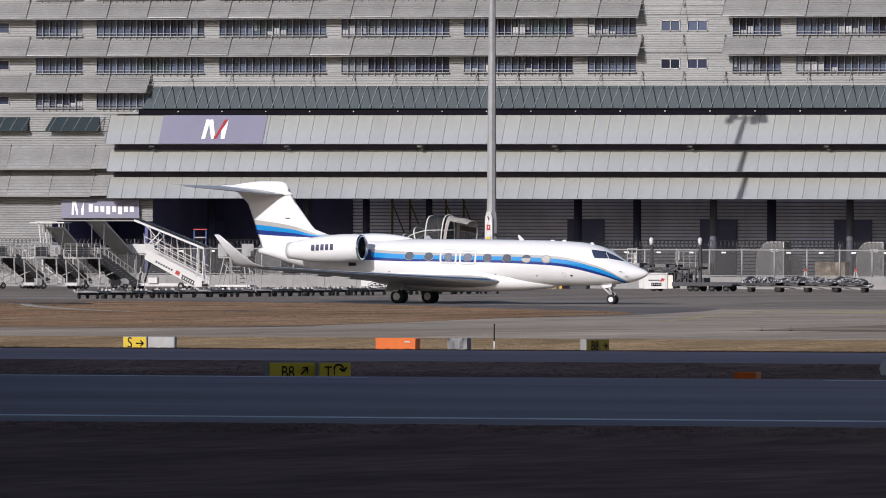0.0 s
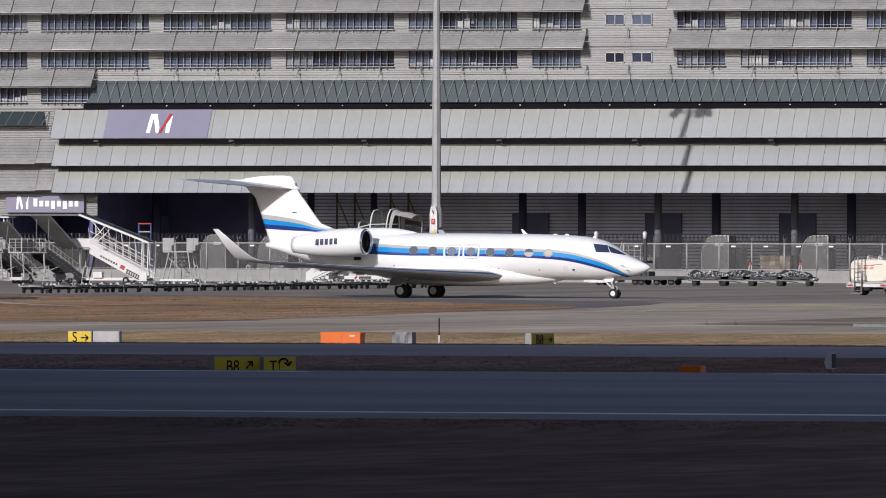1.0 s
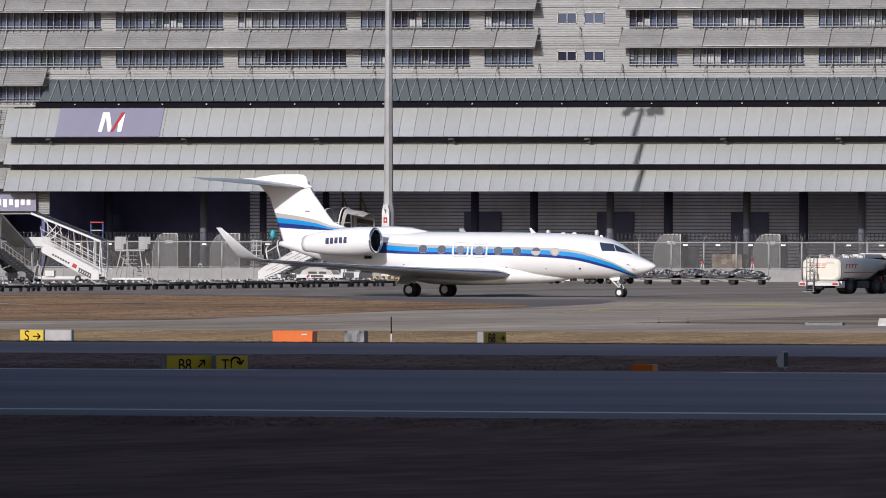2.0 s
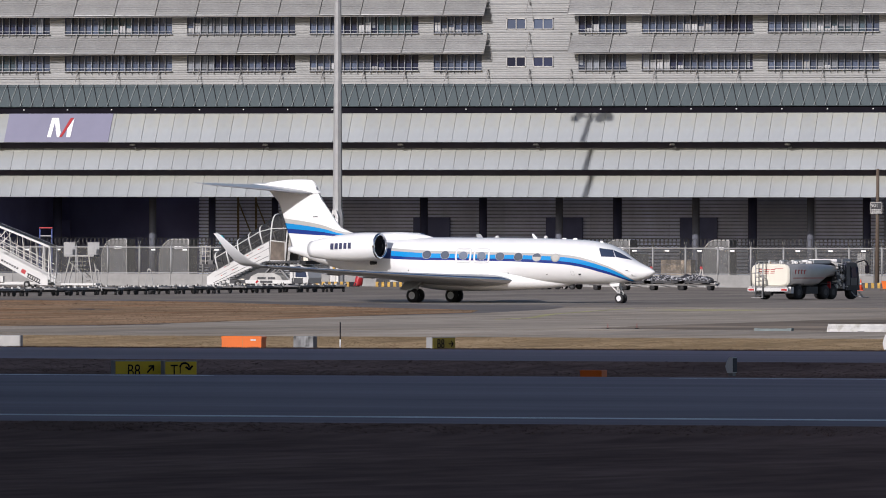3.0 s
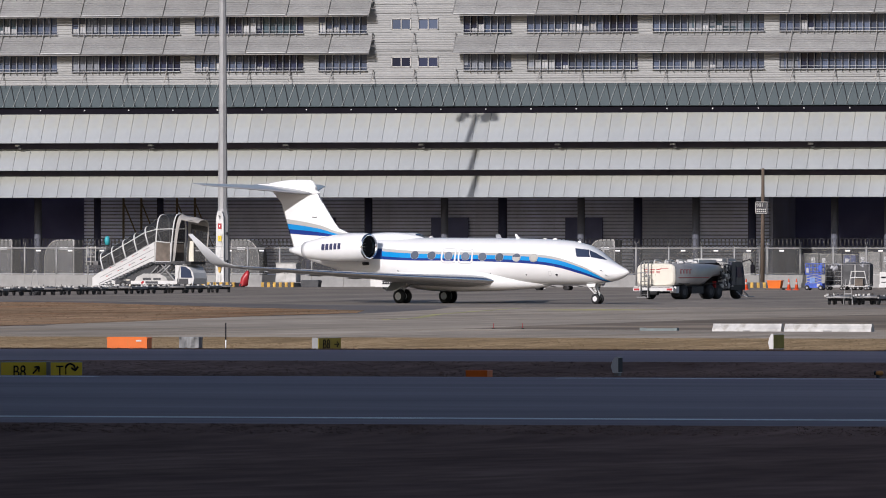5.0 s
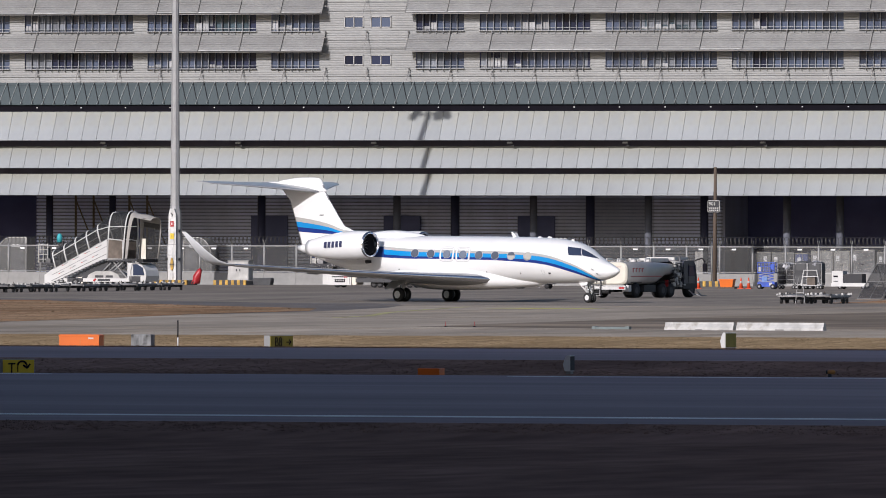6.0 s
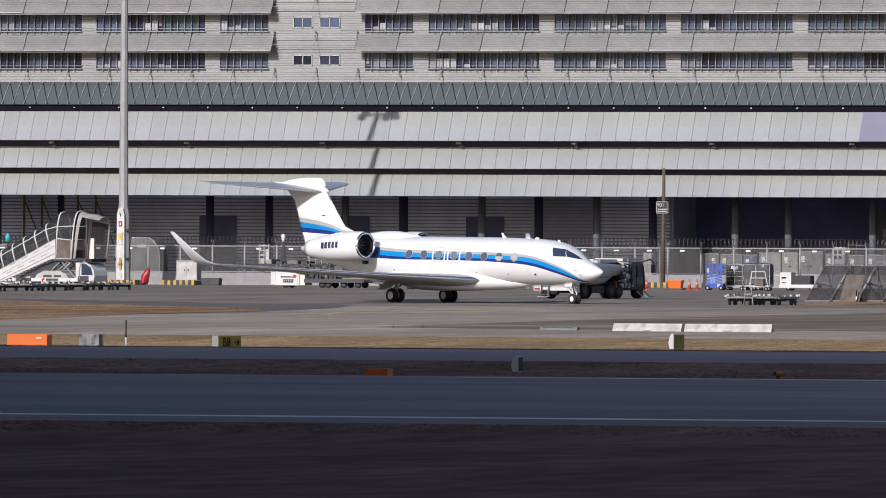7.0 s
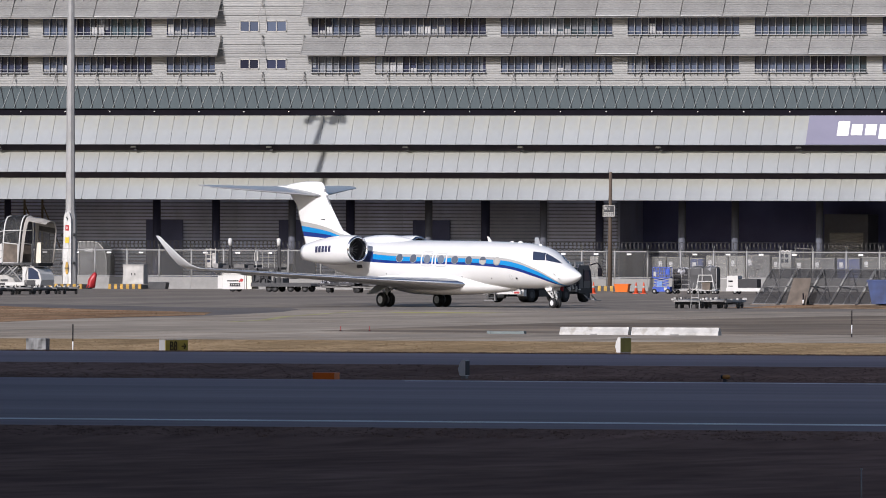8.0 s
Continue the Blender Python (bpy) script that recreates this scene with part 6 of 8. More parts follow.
def open_stairs(x, y, run, rise, plat, label, roof=None, cage=1.1):
    """A towable stair of open steelwork; it climbs to -x from its foot, with a working platform on top."""
    o = thing("passenger_stairs", label, "aircraft stairs", pose(x, y, 0, 0, 0, 53))
    w = 0.9
    for d in (-1, 1):
        part("stringer", beam(B(), (-0.05, d * w, 0.42), (-run, d * w, rise - 0.05), 0.07, 0.72), STAIR_DARK, o)
        bm = B()
        n = 9
        for k in range(n + 1):
            u = k / n
            tube(bm, (-run * u, d * w, 0.45 + (rise - 0.45) * u), (-run * u - 0.03, d * w, 1.45 + (rise - 0.45) * u), 0.022, n=6)
        for lift in (0.55, 1.0):
            rail(bm, [(0.05, d * w, 0.42 + lift), (-run, d * w, rise + lift), (-run - plat, d * w, rise + lift)], 0.024)
        part("handrail", bm, OLD_WHITE, o)
        part("side_panel", side_plate(B(), [(0.1, 0.22), (0.05, 0.75), (-run, rise + 0.25), (-run, rise - 0.25)], d * (w + 0.03) - 0.012, d * (w + 0.03) + 0.012), STAIR_DARK, o)
        bm = B()
        for k in range(12):
            u = (k + 0.5) / 12
            beam(bm, (-run * u - 0.12, d * (w + 0.05), 0.45 + (rise - 0.45) * u), (-run * u + 0.12, d * (w + 0.05), 0.45 + (rise - 0.45) * u), 0.01, 0.045)
        part("tread_end", bm, STEEL, o)
        bm = B()
        for px in (-run - plat + 0.1, -run - 0.15):
            beam(bm, (px, d * w, rise), (px + 0.12, d * w, 0.45), 0.085)
        beam(bm, (-run - plat + 0.15, d * w, rise - 0.25), (-run, d * w, 0.6), 0.06)
        beam(bm, (-run - plat * 0.5, d * w, 0.55), (-run * 0.45, d * w, 0.5 + rise * 0.42), 0.07)
        part("support_leg", bm, OLD_WHITE, o)
        bm = B()
        for k in range(5):
            px = -run - plat + plat * k / 4
            tube(bm, (px, d * w, rise), (px, d * w, rise + cage), 0.028, n=6)
        for z in (0.35, 0.75, cage):
            rail(bm, [(-run - plat, d * w, rise + z), (-run, d * w, rise + z)], 0.025)
        part("platform_rail", bm, OLD_WHITE, o)
    for k in range(13):
        u = (k + 0.5) / 13
        pz = 0.4 + (rise - 0.4) * u
        part("step", box(B(), -run * u - 0.15, -run * u + 0.15, -w + 0.04, w - 0.04, pz - 0.025, pz + 0.025), (STAIR_DARK, STEEL)[k % 3 == 0], o)
        part("riser", box(B(), -run * u - 0.15, -run * u - 0.13, -w + 0.04, w - 0.04, pz, pz + 0.14), STAIR_DARK, o)
    part("platform", box(B(), -run - plat - 0.1, -run + 0.1, -w - 0.05, w + 0.05, rise - 0.11, rise), OLD_WHITE, o)
    part("platform_screen", box(B(), -run - plat + 0.05, -run - plat * 0.45, -w - 0.02, -w, rise + 0.06, rise + 0.85), STAIR_DARK, o)
    part("control_box", box(B(), -run - 0.35, -run - 0.05, -w - 0.12, -w - 0.03, rise + 0.3, rise + 0.8), OLD_WHITE, o)
    if roof:
        (xa, za), (xb, zb) = roof
        rw = 1.30
        bm = B()
        loft(bm, [[(xa, -rw, za), (xa, rw, za), (xa + 0.03, rw, za - 0.07), (xa + 0.03, -rw, za - 0.07)], [(xb, -rw, zb), (xb, rw, zb), (xb - 0.03, rw, zb - 0.07), (xb - 0.03, -rw, zb - 0.07)]], smooth=False)
        part("roof_panel", bm, ROOF_GREY, o, "sloping sun-bleached roof hood")
        for d in (-1, 1):
            part("roof_post", beam(B(), (xa + 0.25, d * w, za - 0.2), (-run * 0.92, d * w, rise), 0.06), STEEL, o)
            part("roof_post", beam(B(), (xb - 0.3, d * w, zb + 0.1), (-run * 0.25, d * w, 1.0), 0.05), STEEL, o)
            part("roof_edge", beam(B(), (xa, d * (rw + 0.03), za), (xb, d * (rw + 0.03), zb), 0.05, 0.10), STEEL, o)
    bm = B()
    for d in (-1, 1):
        box(bm, -run - plat, -0.3, d * 0.78 - 0.08, d * 0.78 + 0.08, 0.30, 0.50)
    box(bm, -run - plat, -run - plat + 0.25, -w, w, 0.28, 0.52)
    box(bm, -0.55, -0.3, -w, w, 0.28, 0.52)
    part("chassis", bm, WHITE, o)
    part("drive_unit", box(B(), -run * 0.72, -run * 0.45, -w - 0.03, -w + 0.3, 0.3, 0.78), STAIR_DARK, o)
    part("drive_unit", box(B(), -run * 0.40, -run * 0.22, -w - 0.04, -w + 0.2, 0.42, 0.88), OLD_WHITE, o)
    part("hose", rail(B(), [(-run * 0.6, -w - 0.05, 0.7), (-run * 0.75, -w - 0.08, 1.25), (-run * 0.95, -w - 0.05, rise - 0.1)], 0.03), RUBBER, o)
    wheels(o, [(-run - plat * 0.6, -w * 0.85), (-run - plat * 0.6, w * 0.85), (-run * 0.3, -w * 0.85), (-run * 0.3, w * 0.85)], 0.27, 0.2)
    return o


open_stairs(-314.0, 871.0, 3.27, 2.62, 1.9, "dark grey towable passenger stairs with open railings")
open_stairs(-310.2, 870.6, 3.27, 2.58, 2.2, "dark grey towable passenger stairs under a roof hood", roof=((-2.95, 5.04), (-0.6, 2.65)))
open_stairs(-306.5, 871.2, 3.5, 2.58, 2.3, "dark grey towable passenger stairs under a roof hood", roof=((-3.4, 5.55), (-0.55, 2.9)))
o = thing("stair_canopy", "small flat white canopy on two leaning posts", "canopy", pose(-314.3, 873.6, 0))
part("roof", loft(B(), [[(-1.5, -0.9, z), (1.5, -0.9, z), (1.5, 0.9, z), (-1.5, 0.9, z)] for z in (5.36, 5.47)], smooth=False), WHITE, o)
part("roof_rib", box(B(), -1.0, 0.9, -0.92, -0.9, 5.47, 5.55), OLD_WHITE, o)
for x0, x1 in ((-0.75, -0.45), (1.0, 1.2)):
    for y in (-0.7, 0.7):
        part("post", tube(B(), (x0, y, 5.36), (x1, y, 2.6), 0.06, n=8), WHITE, o)
        part("post", tube(B(), (x1, y, 2.6), (x1 + 0.1, y, 0.45), 0.07, n=8), WHITE, o)
        part("stay", tube(B(), (x0 + 0.28, y, 5.36), (x1 + 0.22, y, 2.6), 0.03, n=6), WHITE, o)
part("platform", box(B(), -1.45, 1.3, -0.9, 0.9, 2.5, 2.62), OLD_WHITE, o)
bm = B()
for z in (3.0, 3.4, 3.75):
    rail(bm, [(-1.4, -0.85, z), (1.25, -0.85, z)], 0.026)
for k in range(7):
    tube(bm, (-1.4 + 0.44 * k, -0.85, 2.6), (-1.4 + 0.44 * k, -0.85, 3.75), 0.026, n=6)
part("platform_rail", bm, OLD_WHITE, o)
part("side_board", box(B(), 0.3, 1.2, -0.9, -0.87, 2.7, 3.6), GREY_PAINT, o)
bm = B()
beam(bm, (-0.4, -0.7, 1.95), (1.25, -0.7, 0.7), 0.08)
beam(bm, (-0.4, -0.7, 2.4), (-0.35, -0.7, 0.5), 0.09)
beam(bm, (-0.4, -0.7, 0.55), (1.3, -0.7, 0.55), 0.1)
part("brace", bm, WHITE, o)
part("chassis", box(B(), -1.9, 1.9, -0.85, 0.85, 0.22, 0.48), WHITE, o)
part("lettering_bar", box(B(), -0.9, 0.6, -0.862, -0.852, 0.30, 0.38), STAIR_DARK, o)
wheels(o, [(-2.1, -0.75), (2.05, -0.75), (-2.1, 0.75), (2.05, 0.75)], 0.3, 0.22)

# ---- low maintenance stand with two screens
o = thing("maintenance_stand", "grey steel maintenance stand with steps and railings", "work platform", pose(-297.7, 872, 0))
for s in (-1, 1):
    bm = B()
    beam(bm, (-1.3, 0.6 * s, 0.35), (-0.75, 0.6 * s, 2.6), 0.09)
    beam(bm, (1.2, 0.6 * s, 0.35), (0.85, 0.6 * s, 2.6), 0.09)
    beam(bm, (-0.9, 0.6 * s, 2.2), (0.9, 0.6 * s, 0.6), 0.06)
    beam(bm, (-0.1, 0.6 * s, 0.4), (-0.1, 0.6 * s, 2.5), 0.05)
    part("frame", bm, STEEL, o)
for k in range(6):
    part("step", box(B(), -0.65, 0.6, -0.55, 0.55, 0.55 + 0.32 * k, 0.59 + 0.32 * k), STEEL, o)
part("platform", box(B(), -1.25, 1.3, -0.65, 0.65, 2.55, 2.68), STEEL, o)
for a, b in ((-1.3, -0.75), (0.75, 1.35)):
    for y in (-0.62, 0.6):
        part("screen", box(B(), a, b, y, y + 0.03, 2.7, 3.72), GREY_PAINT, o)
part("base", box(B(), -1.5, 1.5, -0.75, 0.75, 0.22, 0.38), WHITE, o)
wheels(o, [(-1.2, -0.6), (1.2, -0.6), (-1.2, 0.6), (1.2, 0.6)], 0.17, 0.12)
o = thing("lift_frame", "red and blue steel lifting frame by the gate", "lift", pose(-321.3, 931.6, 0))
bm = B()
for x in (-0.55, 0.55):
    beam(bm, (x, 0, 0), (x, 0, 4.9), 0.10)
part("upright", bm, BLUE, o)
part("crossbar", beam(B(), (-0.6, 0, 5.0), (0.6, 0, 5.0), 0.10), RED, o)
part("crossbar", beam(B(), (-0.5, 0, 4.3), (0.5, 0, 4.3), 0.10), STEEL, o)

# ---- covered motor stairs
cs = thing("passenger_stairs", "white self-propelled passenger stairs with a glazed tunnel canopy", "aircraft stairs", pose(-285.0, 868, 0, 0, 0, -18) @ Matrix.Diagonal((1.17, 1, 1, 1)))
for s in (-1, 1):
    pts = [(0.0, 0.3), (0.0, 0.95), (0.55, 1.35), (5.3, 3.85), (5.3, 2.25), (4.9, 2.2), (0.5, 0.3)]
    side = part("side_panel", side_plate(B(), pts, s * 0.95 - 0.03, s * 0.95 + 0.03), WHITE, cs)
    for lift in (0.12, 0.62, 1.08):
        part("panel_edge", beam(B(), (0.55 + 0.2 * lift, s * 0.99, 0.35 + lift), (5.28, s * 0.99, 2.52 + 1.22 * lift), 0.02, 0.035), STEEL if lift > 0.2 else TARP, side)
    if s < 0:
        for row in (0.36, 0.88):
            for k in range(4):
                u = 0.16 + 0.2 * k + (0.06 if row > 0.5 else 0)
                cx, cz = 0.5 + 4.8 * u, 0.35 + row + u * (2.17 + 0.22 * row)
                for d, half, m in ((0.0, 0.06, RED), (0.26, 0.16, STEEL)):
                    part("lettering_bar", beam(B(), (cx + d - half, -0.99, cz + d * 0.5 - half * 0.5), (cx + d + half, -0.99, cz + d * 0.5 + half * 0.5), 0.012, 0.06), m, side)


def arch(px, pz, h, lean):
    """One hoop of the canopy."""
    pts = []
    for k in range(13):
        a = math.pi * k / 12
        c, s = math.cos(a), math.sin(a)
        up = h * (abs(s) ** 0.55)
        pts.append((px - lean * up, 0.95 * math.copysign(abs(c) ** 0.6, c), pz + up))
    return pts


hoops = [(0.95 + 0.95 * k, 1.45 + 0.53 * k, 1.5, 0.30) for k in range(5)] + [(5.35, 2.3, 3.72, -0.03), (6.65, 2.25, 3.85, -0.06)]
for h in hoops:
    part("hoop", rail(B(), arch(*h), 0.055, 8), WHITE, cs)
for a, b in zip(hoops, hoops[1:]):
    part("canopy_sheet", loft(B(), [arch(*a), arch(*b)], close=False), CLEAR_PANEL, cs, "tinted clear canopy sheet")
for k in (0, 2, 10, 12):
    part("purlin", rail(B(), [arch(*h)[k] for h in hoops[:5 if k in (0, 12) else 7]], 0.04, 6), WHITE, cs)
for s in (-1, 1):
    part("platform_screen", box(B(), 5.4, 6.6, s * 0.95 - 0.015, s * 0.95 + 0.015, 2.3, 3.85), RUST, cs, "brown tinted side screen")
    part("screen_frame", rail(B(), [(5.38, s * 0.97, 3.88), (6.65, s * 0.97, 3.75), (6.65, s * 0.97, 2.25), (5.38, s * 0.97, 2.25)], 0.05), WHITE, cs)
HOOD = material("beige_hood_fabric", (0.30, 0.285, 0.265), 0.8, grain=0.1, size=2.0, stain=0.15, stain_size=0.8)
bands = [arch(6.8, 2.25, 3.80, -0.08), arch(6.9, 2.25, 3.72, -0.09), arch(7.0, 2.3, 3.60, -0.11)]
part("hood_band", loft(B(), bands, close=False), HOOD, cs, "beige fabric band of the hood")
part("hood_roof", loft(B(), [arch(7.0, 2.3, 3.60, -0.11)[2:9], arch(7.8, 2.3, 3.52, -0.13)[2:9], arch(8.45, 2.3, 3.3, -0.12)[2:9]], close=False), HOOD, cs, "beige fabric roof of the hood")
part("hood_rim", rail(B(), arch(8.45, 2.3, 3.3, -0.12)[:8], 0.06, 8), HOOD, cs)
for k in (4, 8):
    part("hood_purlin", rail(B(), [arch(7.0, 2.3, 3.60, -0.11)[k], arch(8.45, 2.3, 3.3, -0.12)[k]], 0.05), HOOD, cs)
part("hood_side", loft(B(), [arch(7.0, 2.3, 3.60, -0.11)[:4], arch(8.45, 2.3, 3.3, -0.12)[:4]], close=False), CLEAR_PANEL, cs)
part("hood_sill", box(B(), 5.4, 8.0, -1.0, -0.92, 2.08, 2.28), STAIR_DARK, cs)
bm = B()
for k in range(15):                                   # saw-toothed ends of the steps under the side
    u = k / 14
    side_plate(bm, [(0.75 + 4.1 * u, 0.46 + 1.77 * u), (0.98 + 4.1 * u, 0.46 + 1.77 * u), (0.98 + 4.1 * u, 0.30 + 1.77 * u)], -0.97, -0.93)
part("step_end", bm, STAIR_DARK, cs)
part("head_bumper", box(B(), 7.9, 8.4, -1.0, 1.0, 2.0, 2.26), RUBBER, cs)
# dark infill plate under the flight
part("under_guard", side_plate(B(), [(2.3, 0.8), (5.2, 0.8), (5.2, 2.15)], -0.6, -0.55), TARP, cs)
n = 15
for k in range(n):
    u = (k + 0.5) / n
    part("step", box(B(), 5.3 * u - 0.17, 5.3 * u + 0.17, -0.9, 0.9, 0.3 + 1.9 * u, 0.34 + 1.9 * u), STEEL, cs)
part("platform", box(B(), 5.3, 8.3, -0.9, 0.9, 2.1, 2.22), STEEL, cs)
part("inner_panel", box(B(), 7.1, 7.5, 0.80, 0.85, 2.25, 3.9), CREAM, cs)
ch = part("chassis", box(B(), 1.6, 7.2, -0.85, 0.85, 0.42, 0.70), WHITE, cs)
part("lettering_bar", box(B(), 4.45, 5.5, -0.862, -0.852, 0.47, 0.66), STAIR_DARK, ch)
part("lettering_bar", beam(B(), (4.1, -0.857, 0.48), (4.3, -0.857, 0.66), 0.012, 0.16), RED, ch)
part("engine_hood", loft(B(), [[(3.5 + d, -0.8, z), (6.3 - d, -0.8, z), (6.3 - d, 0.8, z), (3.5 + d, 0.8, z)] for z, d in ((0.70, 0.0), (1.0, 0.15), (1.28, 0.75))], smooth=False), OLD_WHITE, cs)
part("hood_grille", box(box(B(), 4.2, 4.9, -0.82, -0.78, 0.76, 0.94), 5.1, 5.7, -0.82, -0.78, 0.76, 0.94), STAIR_DARK, cs)
part("battery_box", box(B(), 1.9, 3.2, -0.9, -0.4, 0.40, 0.72), STAIR_DARK, cs)
part("hydraulic_ram", tube(tube(B(), (5.2, -0.72, 0.75), (6.6, -0.72, 2.1), 0.07), (4.3, -0.72, 0.75), (5.5, -0.72, 1.95), 0.06), STEEL, cs)
part("driver_cab", loft(B(), [[(7.0, -0.9, z), (8.6 - d, -0.9, z), (8.6 - d, 0.9, z), (7.0, 0.9, z)] for z, d in ((0.45, 0.1), (0.9, 0.0), (1.35, 0.1), (1.75, 0.35), (1.95, 0.8))], smooth=False), WHITE, cs)
part("cab_window", side_plate(B(), [(7.5, 0.95), (8.45, 0.95), (8.3, 1.55), (7.85, 1.85), (7.5, 1.85)], -0.93, -0.9), COCKPIT_GLASS, cs)
part("cab_grab_rail", rail(B(), [(7.35, -0.95, 0.6), (7.3, -0.97, 1.3), (7.45, -0.95, 1.9), (8.0, -0.95, 1.98)], 0.03), OLD_WHITE, cs)
part("cab_mudguard", box(B(), 7.2, 8.1, -0.96, -0.9, 0.45, 0.88), STAIR_DARK, cs)
bm = B()
for s in (-1, 1):
    beam(bm, (6.9, s * 0.7, 0.7), (5.6, s * 0.7, 2.15), 0.11)
    beam(bm, (4.6, s * 0.7, 0.7), (6.4, s * 0.7, 2.15), 0.09)
part("lift_frame", bm, STEEL, cs)
wheels(cs, [(2.6, -0.8), (2.6, 0.8), (7.6, -0.8), (7.6, 0.8)], 0.36, 0.24)

# ---- cargo loaders with tall lamp posts
def loader(x, y, label, cover):
    o = thing("cargo_loader", label, "cargo loader", pose(x, y, 0))
    front = part("front_box", box(B(), 0, 2.0, -1.1, 1.1, 0.2, 1.48), WHITE, o)
    part("side_box", box(B(), -0.42, -0.04, -1.0, 1.0, 0.25, 1.3), WHITE, o)
    part("side_box", box(B(), 2.03, 2.42, -1.0, 1.0, 0.22, 1.3), CREAM, o)
    bm = B()
    for k in range(6):
        box(bm, 0.42 + k * 0.16, 0.54 + k * 0.16, -1.115, -1.10, 0.82, 0.93)
    box(bm, 0.62, 1.5, -1.115, -1.10, 0.42, 0.50)
    box(bm, 0.62, 1.5, -1.115, -1.10, 0.62, 0.68)
    for k in range(6):
        box(bm, 0.66 + k * 0.15, 0.74 + k * 0.15, -1.115, -1.10, 0.50, 0.62)
    part("lettering_bar", bm, BLACK, front)
    part("lettering_bar", beam(beam(B(), (1.42, -1.11, 0.78), (1.62, -1.11, 1.05), 0.012, 0.14), (1.60, -1.11, 0.80), (1.74, -1.11, 1.0), 0.012, 0.12), RED, front)
    part("panel_gap", box(box(B(), 0.0, 2.0, -1.112, -1.10, 1.34, 1.36), 1.86, 1.88, -1.112, -1.10, 0.25, 1.34), STAIR_DARK, front)
    part("platform", box(B(), -1.0, 3.0, -1.5, 1.5, 1.70, 1.92), DARK_STEEL, o)
    random.seed(7)
    bm = B()
    for k in range(22):                               # rollers, stops and cables along the lift platform
        px = -0.9 + 0.18 * k
        tube(bm, (px, -1.55, 1.62 + random.uniform(-0.05, 0.35)), (px, -1.35, 1.7), random.uniform(0.03, 0.07), n=8)
    part("roller_row", bm, DECK, o)
    for px, w, h in ((-0.7, 0.4, 0.35), (0.1, 0.5, 0.2), (1.0, 0.9, 0.28), (2.2, 0.5, 0.22)):
        part("deck_gear", box(B(), px, px + w, -1.3, 1.0, 1.92, 1.92 + h), (STAIR_DARK, DECK)[h > 0.25], o)
    part("rear_bed", box(B(), 2.45, 7.5, -1.3, 1.3, 0.50, 0.66), DECK, o)
    for y0 in (-1.36, 1.3):
        part("bed_rail", box(B(), 2.45, 7.5, y0, y0 + 0.06, 0.42, 0.74), STAIR_DARK, o)
    for px in (0.62, 4.70):
        bm = beam(B(), (px, -0.9, 0.4), (px, -0.9, 3.72), 0.2)
        beam(bm, (px - 0.16, -0.95, 1.5), (px - 0.16, -0.95, 3.3), 0.05)
        beam(bm, (px + 0.16, -0.95, 1.5), (px + 0.16, -0.95, 3.3), 0.05)
        part("mast_post", bm, DARK_STEEL, o)
        if cover is WHITE:
            part("work_lamp", loft(B(), [[(px - 0.02 + 0.17 * r * math.cos(a), -0.95 + 0.17 * r * math.sin(a), z) for a in [k * math.tau / 10 for k in range(10)]] for z, r in ((3.70, 0.75), (3.9, 0.95), (4.2, 1.1), (4.32, 0.6))]), WHITE, o)
    for px in (2.9, 3.4, 3.9, 4.4):
        part("rail_post", rail(B(), [(px, -1.2, 1.9), (px, -1.2, 3.2)], 0.03), STEEL, o)
    for z in (2.3, 2.75, 3.2):
        part("rail_bar", rail(B(), [(2.7, -1.2, z), (4.5, -1.2, z + 0.02)], 0.03), STEEL, o)
    part("console", box(box(B(), 2.95, 3.05, -1.25, -0.95, 2.5, 3.25), 2.72, 2.8, -1.25, -0.95, 2.45, 3.15), OLD_WHITE, o)
    part("roller_deck", box(B(), 2.6, 4.7, -1.2, 1.2, 1.78, 1.98), DARK_STEEL, o)
    bm = B()
    for px in (2.55, 3.1, 3.7, 4.3):
        beam(bm, (px, -1.05, 0.6), (px + 0.1, -1.05, 1.8), 0.12)
    beam(bm, (2.5, -1.0, 0.7), (4.4, -1.0, 1.7), 0.1)
    beam(bm, (2.5, -1.0, 1.7), (4.4, -1.0, 0.7), 0.1)
    part("lift_frame", bm, DARK_STEEL, o)
    part("pump_box", box(box(B(), 2.5, 3.5, -0.9, 1.0, 0.6, 1.45), 4.2, 5.0, -0.9, 0.9, 0.65, 1.1), STAIR_DARK, o)
    for px in (-1.35, -0.95, -0.55):
        part("cage_post", tube(B(), (px, -1.2, 1.9), (px, -1.2, 3.5), 0.04, n=6), OLD_WHITE, o)
    for z in (2.2, 2.6, 3.0, 3.4):
        part("cage_bar", rail(B(), [(-1.4, -1.2, z), (-0.5, -1.2, z)], 0.035), OLD_WHITE, o)
    part("cab", box(box(B(), -1.3, -0.95, -1.1, -0.4, 1.95, 2.7), -0.85, -0.6, -1.1, -0.4, 2.0, 3.1), OLD_WHITE if cover is WHITE else STAIR_DARK, o)
    part("cab_window", box(B(), -1.28, -0.98, -1.13, -1.1, 2.35, 2.65), COCKPIT_GLASS, o)
    wheels(o, [(0.8, -0.9), (0.8, 0.9), (3.9, -1.0), (4.4, -1.0), (5.7, -1.0), (6.9, -1.0), (4.4, 1.0), (5.7, 1.0), (6.9, 1.0)], 0.28, 0.24, hub=STAIR_DARK)


